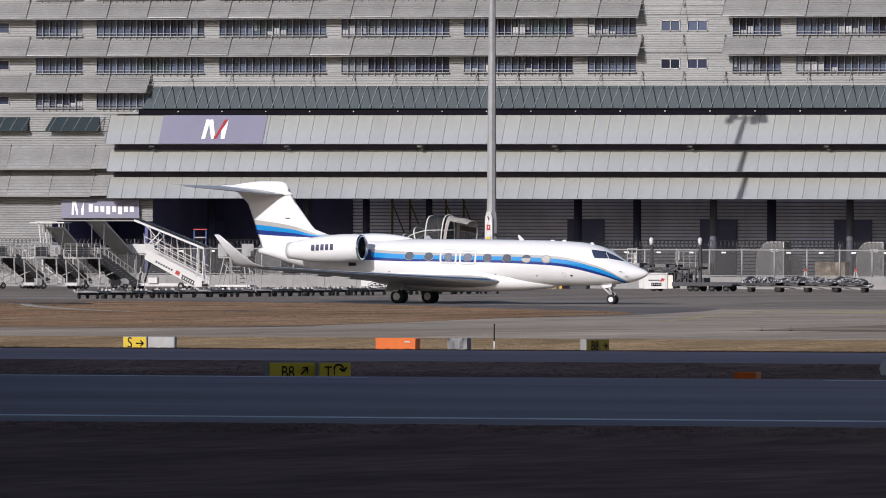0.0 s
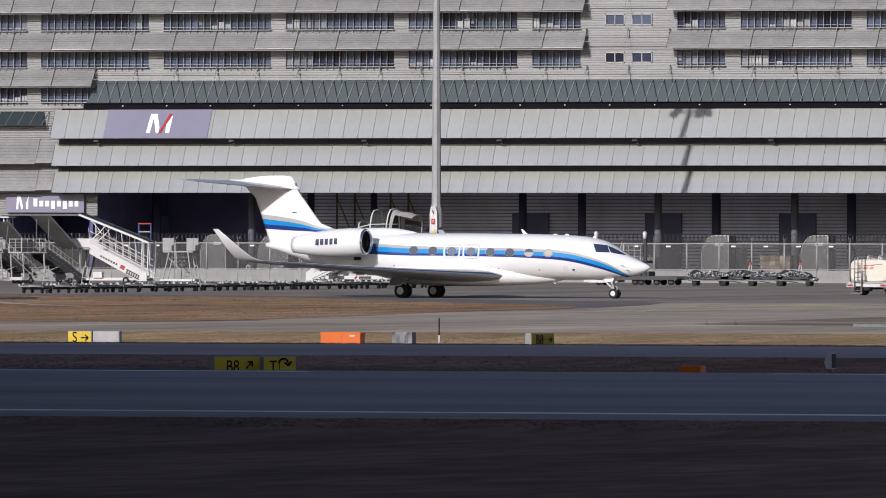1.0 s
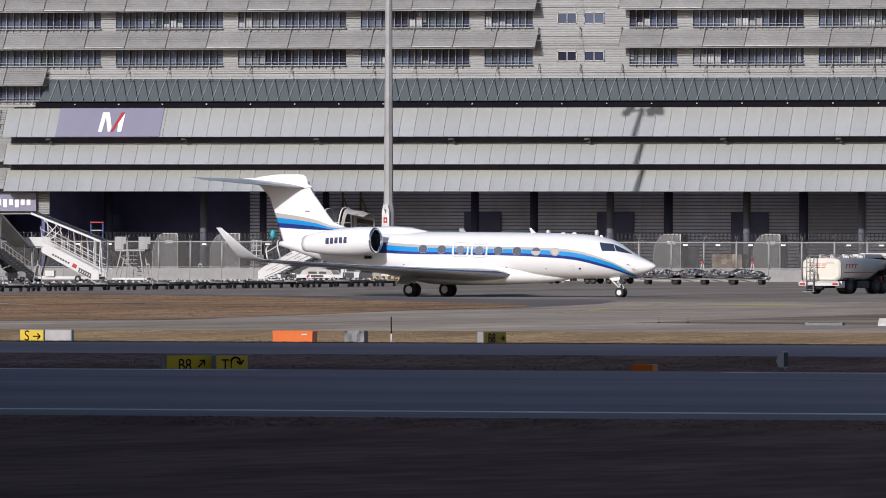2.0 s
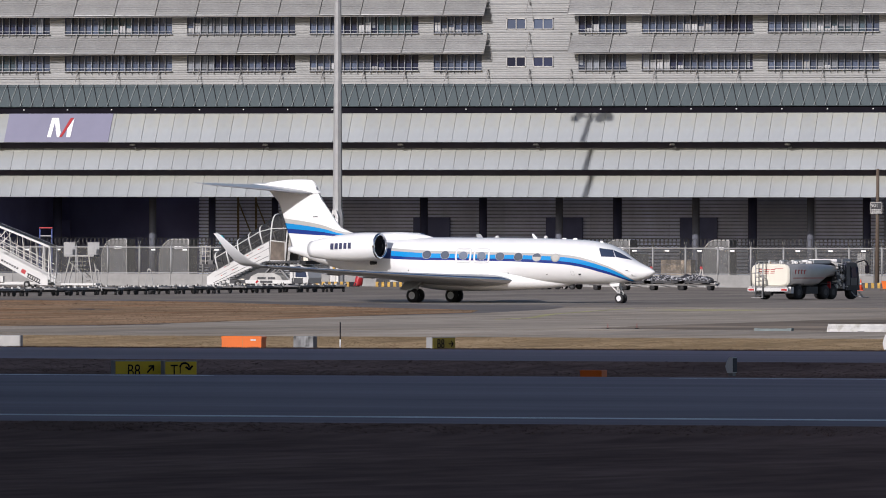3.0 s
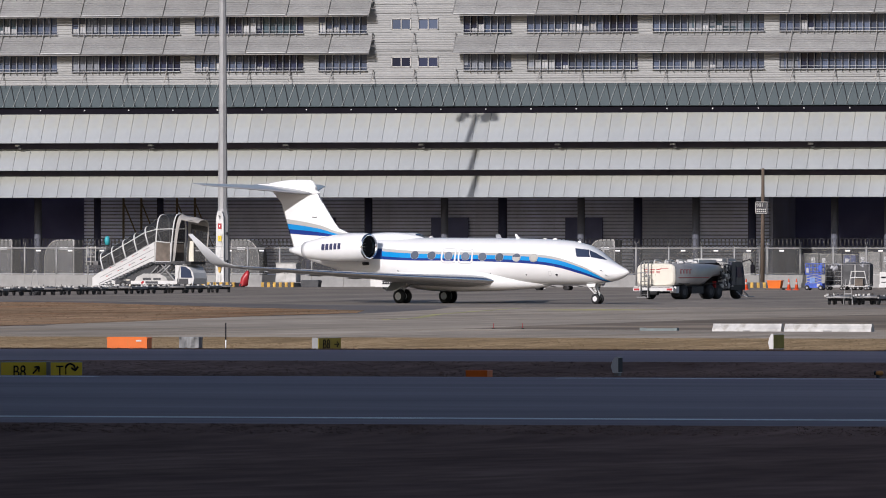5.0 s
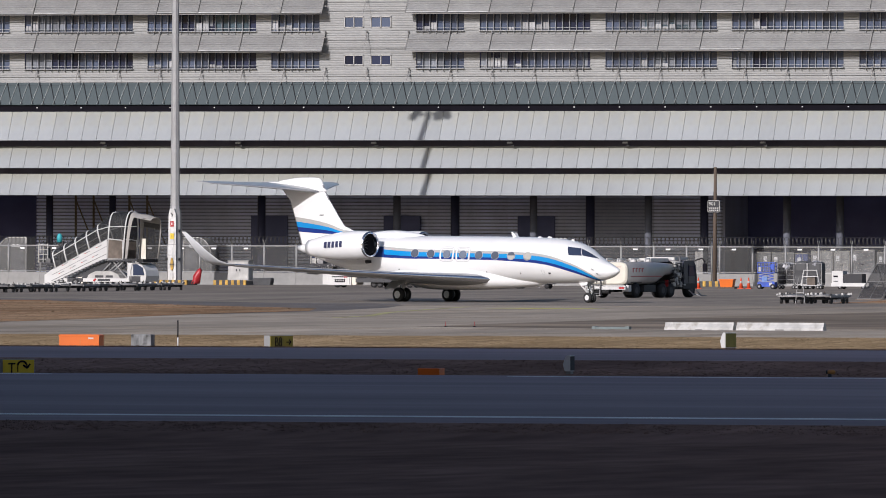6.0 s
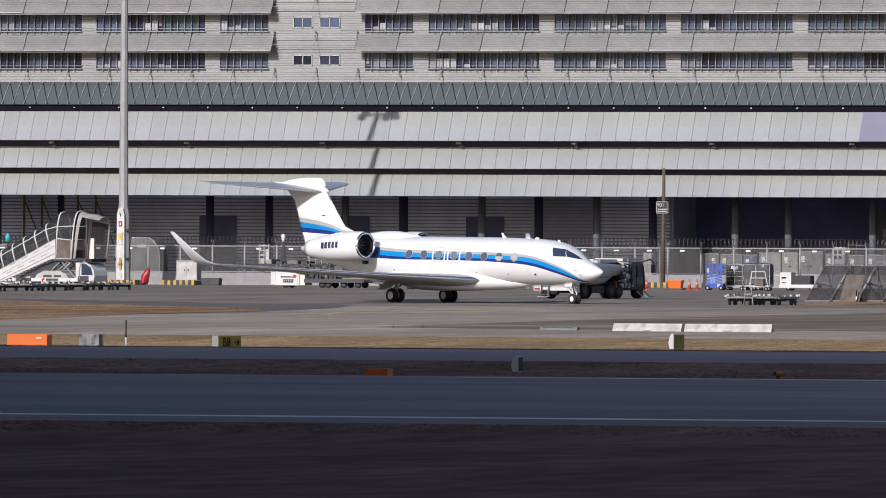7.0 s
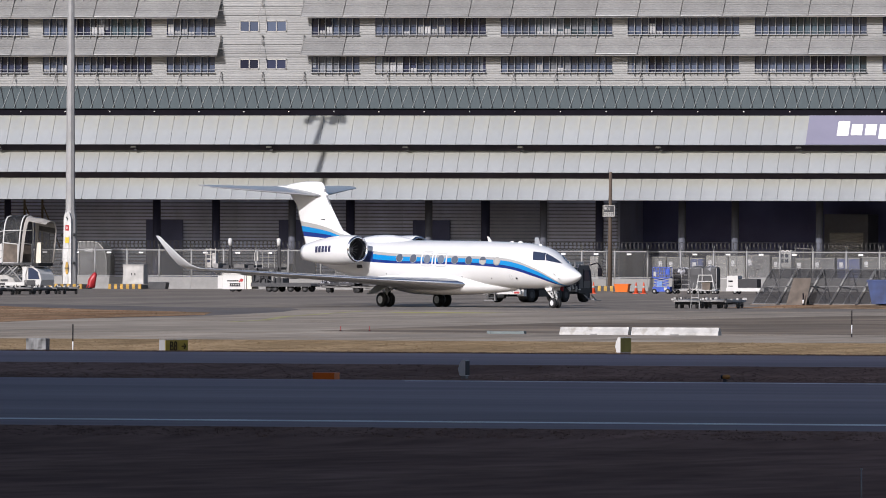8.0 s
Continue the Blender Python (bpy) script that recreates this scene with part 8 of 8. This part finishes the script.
rail(bm, [(-0.75, 0, 0.3), (-0.55, 0, 1.5), (0.5, 0, 1.5), (0.75, 0, 0.3), (-0.75, 0, 0.3)], 0.05)
rail(bm, [(-0.65, 0, 1.0), (0.62, 0, 1.0)], 0.04)
rail(bm, [(-0.75, 0, 0.3), (-0.75, 0.9, 0.3), (0.75, 0.9, 0.3), (0.75, 0, 0.3)], 0.05)
part("tube_frame", bm, WHITE, o)
part("load", box(B(), -0.3, 0.35, 0.1, 0.7, 0.32, 1.05), RUST, o)
wheels(o, [(-0.6, 0), (0.6, 0), (-0.6, 0.85), (0.6, 0.85)], 0.16, 0.09)
o = thing("ground_power_unit", "white ground power unit on a low trailer", "power unit", pose(-219.8, 870, 0))
part("body", box(B(), -0.55, 0.35, -0.7, 0.7, 0.3, 1.45), WHITE, o)
part("grille", box(box(B(), -0.42, -0.06, -0.72, -0.70, 0.95, 1.08), -0.42, -0.06, -0.72, -0.70, 0.6, 0.66), BLACK, o)
part("engine_box", box(B(), 0.35, 1.9, -0.65, 0.65, 0.5, 1.2), DARK_STEEL, o)
part("trailer", box(B(), -0.6, 2.5, -0.75, 0.75, 0.22, 0.48), WHITE, o)
wheels(o, [(0.1, -0.65), (2.0, -0.65), (0.1, 0.65), (2.0, 0.65)], 0.2, 0.14)

# ---- containers behind the fence
ULD_GREY = material("container_grey_metal", (0.20, 0.20, 0.195), 0.5, 0.2, grain=0.10, size=2.0, stain=0.22, stain_size=0.6)
ULD_BLUE = material("container_blue", (0.10, 0.13, 0.30), 0.5, grain=0.05, size=2.0, stain=0.1, stain_size=0.8)
ALU = material("container_aluminium", (0.135, 0.135, 0.133), 0.5, 0.4, grain=0.10, size=2.0, stain=0.2, stain_size=0.6)


def igloo(x, y, w, h, flip):
    o = thing("igloo_container", "grey rounded aircraft cargo container on a stand", "air cargo container", pose(x, y, 0), group="igloo containers")
    f = -1 if flip else 1
    pts = [(f * w / 2, 0.9), (f * w / 2, h)]
    for k in range(9):
        a = radians(90 + 90 * k / 8)
        pts.append((f * (-w * 0.02 + w * 0.48 * math.cos(a)), 0.9 + (h - 0.9) * (0.45 + 0.55 * math.sin(a))))
    pts.append((f * -w / 2, 0.9))
    if flip:
        pts = pts[::-1]
    shell = part("shell", side_plate(B(), pts, -1.2, 1.2), ALU, o)
    part("door_panel", box(B(), min(f * w * 0.02, f * w * 0.44), max(f * w * 0.02, f * w * 0.44), -1.23, -1.2, 1.0, 2.9), OLD_STEEL, shell)
    part("name_plate", box(B(), min(0, f * w * 0.3), max(0, f * w * 0.3), -1.22, -1.2, h - 0.85, h - 0.6), PURE_WHITE, shell)
    part("edge_rail", beam(B(), (f * w / 2, -1.22, 0.9), (f * w / 2, -1.22, h), 0.09), OLD_WHITE, o)
    rim = sorted(((px, -1.22, pz) for px, pz in pts if abs(px - f * w / 2) > 0.1), key=lambda p: p[2])
    part("edge_rail", rail(B(), rim + [(f * w / 2, -1.22, h)], 0.045), OLD_WHITE, o)
    part("base_rail", box(B(), -w / 2, w / 2, -1.26, -1.2, 0.86, 1.0), OLD_WHITE, o)
    bm = B()
    for px in (-w * 0.42, w * 0.42):
        for py in (-1, 1):
            box(bm, px - 0.08, px + 0.08, py - 0.08, py + 0.08, 0, 0.9)
    part("stand", bm, STEEL, o)


for x0, x1, flip in ((-317.6, -315.3, False), (-312.3, -309.6, False), (-272.0, -269.6, False), (-263.1, -260.7, False), (-295.2, -292.7, True)):
    igloo((x0 + x1) / 2, 937, x1 - x0, 4.03, flip)


WRAP = material("pale_plastic_wrap", (0.23, 0.23, 0.235), 0.3, grain=0.3, size=3.0, stain=0.35, stain_size=1.0)


def uld(x0, x1, h, mat, cut, label):
    """An air cargo container on a roller rack; cut: -1 or 1 for a sloping lower corner on that side."""
    w, z0 = x1 - x0, 0.85
    o = thing("cargo_container", label, "air cargo container", pose((x0 + x1) / 2, 936, z0), group="containers behind the fence")
    c = 0.42
    pts = [(-w / 2 + (c if cut < 0 else 0), 0), (w / 2 - (c if cut > 0 else 0), 0), (w / 2, c * 1.3 if cut > 0 else 0.01), (w / 2, h), (-w / 2, h), (-w / 2, c * 1.3 if cut < 0 else 0.01)]
    body = part("shell", side_plate(B(), pts, -0.75, 0.75), mat, o)
    lo, hi = -w / 2 + (0.5 if cut < 0 else 0.08), w / 2 - (0.5 if cut > 0 else 0.08)
    part("door", box(B(), lo, hi, -0.775, -0.75, 0.1, h - 0.1), mat, body)
    for px in (lo, (lo + hi) / 2, hi):
        part("edge_strip", box(B(), px - 0.025, px + 0.025, -0.80, -0.75, 0.05, h - 0.03), STEEL, body)
    part("edge_strip", box(B(), -w / 2, w / 2, -0.80, -0.72, h - 0.07, h + 0.02), OLD_WHITE, body)
    for pz in (0.34, 0.66):
        part("rib", box(B(), lo, hi, -0.795, -0.775, h * pz - 0.02, h * pz + 0.02), STEEL, body)
    part("floor_rim", box(B(), -w / 2 + 0.4 * (cut < 0), w / 2 - 0.4 * (cut > 0), -0.80, -0.75, -0.02, 0.07), OLD_WHITE, body)
    part("latch", box(B(), (lo + hi) / 2 - 0.12, (lo + hi) / 2 + 0.12, -0.815, -0.80, h * 0.42, h * 0.47), DARK_STEEL, body)
    part("label_plate", box(B(), lo + 0.12, lo + 0.42, -0.79, -0.775, h * 0.6, h * 0.82), PURE_WHITE, body)
    part("base_rack", box(B(), -w / 2, w / 2, -0.7, 0.7, -z0, 0), STEEL, o)


for x0, x1, h, mat, cut, lab in (
        (-243.7, -242.45, 2.05, ULD_GREY, -1, "grey metal cargo container with a cut corner"), (-242.35, -240.4, 2.0, ULD_GREY, 1, "grey metal cargo container with a cut corner"),
        (-240.3, -239.0, 1.95, ULD_BLUE, 0, "blue sided cargo container"), (-238.9, -237.0, 2.15, OLD_WHITE, 0, "white cargo container with double doors"),
        (-236.9, -235.5, 2.15, OLD_WHITE, 0, "white cargo container with double doors"), (-235.4, -233.3, 2.25, WRAP, 0, "cargo container under pale plastic wrap"),
        (-233.1, -231.7, 2.05, ULD_GREY, 1, "grey metal cargo container with a cut corner"), (-231.5, -229.7, 1.95, ULD_GREY, -1, "grey metal cargo container with a cut corner"),
        (-229.5, -227.6, 2.0, WRAP, 0, "cargo container under pale plastic wrap"), (-227.4, -225.4, 2.0, ULD_BLUE, 0, "blue sided cargo container"),
        (-225.2, -223.0, 2.1, ULD_GREY, 1, "grey metal cargo container with a cut corner"), (-222.8, -220.6, 2.0, WRAP, 0, "cargo container under pale plastic wrap"), (-220.4, -218.0, 2.1, OLD_WHITE, 0, "white cargo container with double doors")):
    uld(x0, x1, h, mat, cut, lab)
random.seed(37)
CARD = vary(material("cardboard_load", (0.30, 0.235, 0.17), 0.8, grain=0.3, size=2.5, stain=0.35, stain_size=1.2), 0.6)
for x, w, h, mat, lab in ((-256.0, 3.6, 2.3, CARD, "stack of shrink-wrapped cartons on a pallet"), (-269.55, 1.0, 2.9, OLD_WHITE, "pale narrow cabinet parked by the hall"), (-266.15, 2.7, 2.35, CARD, "stack of mixed cartons on a pallet"), (-278.5, 3.0, 2.2, ALU, "grey folded container stack"), (-304.4, 3.4, 2.4, GREY_PAINT, "grey wrapped pallet stack by the hall"), (-249.6, 0.75, 2.95, OLD_WHITE, "tall narrow pale cabinet by the hall")):
    o = thing("pallet_stack", lab, "cargo pallet", pose(x, 939, 0))
    part("pallet", box(B(), -w / 2, w / 2, -0.8, 0.8, 0, 0.15), WOOD, o)
    n, tiers = (max(2, round(w / 0.45)), 5) if mat is CARD else (max(2, round(w / 0.9)), 2)
    for k in range(n):
        for r in range(tiers):
            z0, z1 = 0.15 + (h - 0.15) * r / tiers, 0.15 + (h - 0.15) * (r + 1) / tiers - 0.02
            d = random.uniform(0, 0.06)
            part("load_block", box(B(), -w / 2 + w * k / n + 0.01, -w / 2 + w * (k + 1) / n - 0.01, -0.75 + d, 0.75, z0, z1), mat, o)
o = thing("tow_tractor", "white airport tow tractor with a lattice boom", "tow tractor", pose(-230.67, 930.6, 0))
part("body", loft(B(), [[(-0.6 + d, -0.8, z), (0.6, -0.8, z), (0.6, 0.8, z), (-0.6 + d, 0.8, z)] for z, d in ((0.4, 0), (2.4, 0.05), (3.5, 0.25))], smooth=False), WHITE, o)
for px in (-0.2, 0.2):
    for pz in (2.45, 2.9):
        part("window", box(B(), px - 0.12, px + 0.14, -0.83, -0.8, pz, pz + 0.3), COCKPIT_GLASS, o)
bm = B()
for px in (0.9, 1.6, 2.4):
    beam(bm, (px, -0.6, 0.4), (px, -0.6, 3.7), 0.07)
beam(bm, (0.8, -0.6, 3.7), (2.5, -0.6, 3.6), 0.06)
beam(bm, (0.9, -0.6, 1.6), (2.4, -0.6, 2.8), 0.05)
part("boom", bm, DECK, o)
wheels(o, [(-0.8, -0.7), (0.9, -0.7), (-0.8, 0.7), (0.9, 0.7)], 0.4, 0.3)

# ---- leaning mesh blast screens, a rusty sheet and a blue skip on the dry patch
random.seed(17)
for k in range(6):
    x = -173.3 + 1.62 * k
    o = thing("blast_screen", "leaning wire mesh blast screen on steel struts", "blast fence", pose(x, 690.6 + 0.35 * k, 0.0, 0, 0, random.uniform(-6, 6)), group="blast screens")
    bm = B()
    loft(bm, [[(0.0, -0.4, 0.1), (1.55, -0.4, 0.1), (1.55, -0.37, 0.1), (0.0, -0.37, 0.1)], [(1.0, 0.75, 2.28), (2.55, 0.75, 2.28), (2.55, 0.78, 2.28), (1.0, 0.78, 2.28)]], smooth=False)
    part("mesh_panel", bm, MESH_SCREEN, o)
    bm = B()
    for a in (0.0, 0.78, 1.55):
        beam(bm, (a, -0.42, 0.05), (a + 1.0, 0.74, 2.3), 0.036 if a != 0.78 else 0.022)
    for u in (0.0, 0.5, 1.0):
        beam(bm, (1.0 * u, -0.42 + 1.16 * u, 0.08 + 2.2 * u), (1.0 * u + 1.55, -0.42 + 1.16 * u, 0.08 + 2.2 * u), 0.03)
    part("panel_frame", bm, OLD_STEEL, o)
    bm = B()
    for j in range(14):                               # wires of the mesh
        a = 1.55 * (j + 0.5) / 14
        beam(bm, (a, -0.41, 0.08), (a + 1.0, 0.75, 2.28), 0.008)
    for j in range(12):
        u = (j + 0.5) / 12
        beam(bm, (1.0 * u, -0.41 + 1.16 * u, 0.08 + 2.2 * u), (1.0 * u + 1.55, -0.41 + 1.16 * u, 0.08 + 2.2 * u), 0.008)
    part("mesh_wire", bm, DARK_STEEL, o)
    for a in (0.0, 1.55):
        bm, lean = B(), random.uniform(-0.5, 0.25)
        beam(bm, (a + 1.0, 0.75, 2.3), (a + 1.35 + lean, 1.6, 0.05), 0.055)
        beam(bm, (a + 0.5, 0.2, 1.2), (a + 1.2, 1.25, 0.95), 0.05)
        beam(bm, (a, -0.4, 0.05), (a + 1.35 + lean, 1.6, 0.05), 0.04)
        beam(bm, (a + 0.5, 0.2, 1.2), (a + 1.35 + lean, 1.6, 0.05), 0.04)
        part("strut", bm, STEEL, o)
    part("footing", box(B(), -0.1, 1.6, -0.50, -0.36, 0.0, 0.07), RUST, o)
o = thing("metal_sheet", "rusty flat metal sheet leaning on the screens", "metal sheet", pose(-171.05, 689.9, 0.0))
part("sheet", loft(B(), [[(0, 0, 0), (1.3, 0, 0), (1.3, 0.04, 0), (0, 0.04, 0)], [(0.35, 0.6, 1.7), (1.5, 0.6, 1.7), (1.5, 0.64, 1.7), (0.35, 0.64, 1.7)]], smooth=False), RUST, o)
marker_pole(-169.9, 689.8, 0.0, 0.75, "short white marker pole by the screens", 0.05)
for x0, y0 in ((-165.9, 690.4), (-161.6, 691.0)):
    o = thing("waste_skip", "blue dented steel waste skip on the dry patch", "skip", pose(x0, y0, 0.0))
    part("body", loft(B(), [[(2.0 + px * s, 0.9 + py * 0.9, z) for px, py in ((-2.0, -1), (2.0, -1), (2.0, 1), (-2.0, 1))] for z, s in ((0.1, 0.86), (1.5, 1.0))], smooth=False), DIRTY_BLUE, o)
    part("rim", box(B(), -0.05, 4.05, -0.06, 1.86, 1.5, 1.62), DIRTY_BLUE, o)
    part("foot", box(box(B(), 0.5, 0.7, 0.1, 1.7, 0, 0.1), 3.2, 3.4, 0.1, 1.7, 0, 0.1), DARK_STEEL, o)

# ---- tufts of short dry grass on the strips beside the pavements
def inside(x, y, pts):
    hit = False
    for (xa, ya), (xb, yb) in zip(pts, pts[1:] + pts[:1]):
        if (ya > y) != (yb > y) and x < xa + (y - ya) / (yb - ya) * (xb - xa):
            hit = not hit
    return hit


random.seed(21)
verts, faces = [], []


def plant(mat, label):
    """Joins the tufts made so far into one stuff object."""
    me = bpy.data.meshes.new("grass_blades")
    me.from_pydata(verts, [], faces)
    me.materials.append(mat)
    tagged(new("grass_blades", me), label, "grass", kind="stuff")
    verts.clear()
    faces.clear()


def tuft(x, y, z, h, spread):
    for k in range(5):
        a = random.uniform(0, math.pi)
        w = spread * random.uniform(0.2, 0.45)
        cx, cy = x + random.uniform(-spread, spread), y + random.uniform(-spread, spread)
        dx, dy = w * math.cos(a), w * math.sin(a)
        n = len(verts)
        verts.extend(((cx - dx, cy - dy, z - 0.01), (cx + dx, cy + dy, z - 0.01), (cx + random.uniform(-1, 1) * spread, cy + random.uniform(-1, 1) * spread, z + h * random.uniform(0.5, 1.0))))
        faces.append((n, n + 1, n + 2))


def rise(y, y0, z0, y1, z1):
    return z0 + (z1 - z0) * min(1, max(0, (y - y0) / (y1 - y0)))


for k in range(16000):                                 # sunlit strip
    y = random.uniform(353.0, 400.6)
    tuft(-0.3 * y + random.uniform(-26, 26), y, max(-0.2, rise(y, 375, -0.21, 401, 0.006)), random.uniform(0.012, 0.04), 0.05)
plant(STRAW_BLADE, "short straw-coloured grass blades")
for k in range(9000):                                 # taller edge of the strip in shade
    y = random.uniform(352.6, 354.6)
    tuft(-0.3 * y + random.uniform(-26, 26), y, -0.04, random.uniform(0.06, 0.10), 0.06)
for k in range(11000):                                 # between runway and taxiway
    y = random.uniform(279.5, 316.6)
    tuft(-0.3 * y + random.uniform(-21, 21), y, max(-0.2, rise(y, 306, -0.21, 317, 0.006)), random.uniform(0.012, 0.04), 0.05)
for k in range(2500):                                 # nearest grass, along the runway's edge
    y = random.uniform(199, 202.8)
    tuft(-0.3 * y + random.uniform(-14, 14), y, max(-0.2, rise(y, 196, -0.21, 203, 0.006)), random.uniform(0.012, 0.036), 0.045)
plant(GRASS_BLADE, "short dry brown grass blades in shade")
for k in range(24000):                                # island
    x, y = random.uniform(-250, -154), random.uniform(442.3, 671)
    if inside(x, y, ISLAND):
        tuft(x, y, 0.012, random.uniform(0.012, 0.05), 0.07)
for k in range(1500):                                 # patch under the blast screens
    y = random.uniform(668.5, 696)
    tuft(random.uniform(-170.4, -122), y, rise(y, 679, -0.082, 690, 0.006), random.uniform(0.02, 0.08), 0.07)
plant(BROWN_BLADE, "short brown and ochre grass blades")


# ---------------------------------------------------------------- what moves
TAXI = [  # seconds, x, y, heading
    (0.0, -219.108, 676.766, -8.25), (0.5, -217.001, 676.442, -9.32), (1.0, -214.918, 676.076, -10.52), (1.5, -212.860, 675.668, -11.82),
    (2.0, -210.828, 675.216, -13.23), (2.5, -208.824, 674.717, -14.73), (3.0, -206.848, 674.169, -16.32), (3.5, -204.899, 673.569, -17.99),
    (4.0, -202.977, 672.915, -19.74), (4.5, -201.081, 672.202, -21.57), (5.0, -199.210, 671.429, -23.46), (5.5, -197.361, 670.589, -25.41),
    (6.0, -195.533, 669.680, -27.42), (6.5, -193.722, 668.696, -29.49), (7.0, -191.926, 667.633, -31.60), (7.5, -190.142, 666.486, -33.77),
    (8.0, -188.364, 665.249, -35.97)]


def motions():
    walk(jet, [(t, pose(x, y, -0.09, 0, 0, h)) for t, x, y, h in TAXI])
    tk, xk, yk = (np.array([r[k] for r in TAXI]) for k in (0, 1, 2))
    run = np.concatenate([[0], np.cumsum(np.hypot(np.diff(xk), np.diff(yk)))])
    steps = int(8 * 15)
    for pair, x, y, r in spinning:
        rows = []
        for k in range(steps + 1):
            t = 8.0 * k / steps
            turn = math.degrees(float(np.interp(t, tk, run)) / r)
            rows.append((t, pose(x, y, r, 0, turn % 360, 0)))
        walk(pair, rows)


motions()
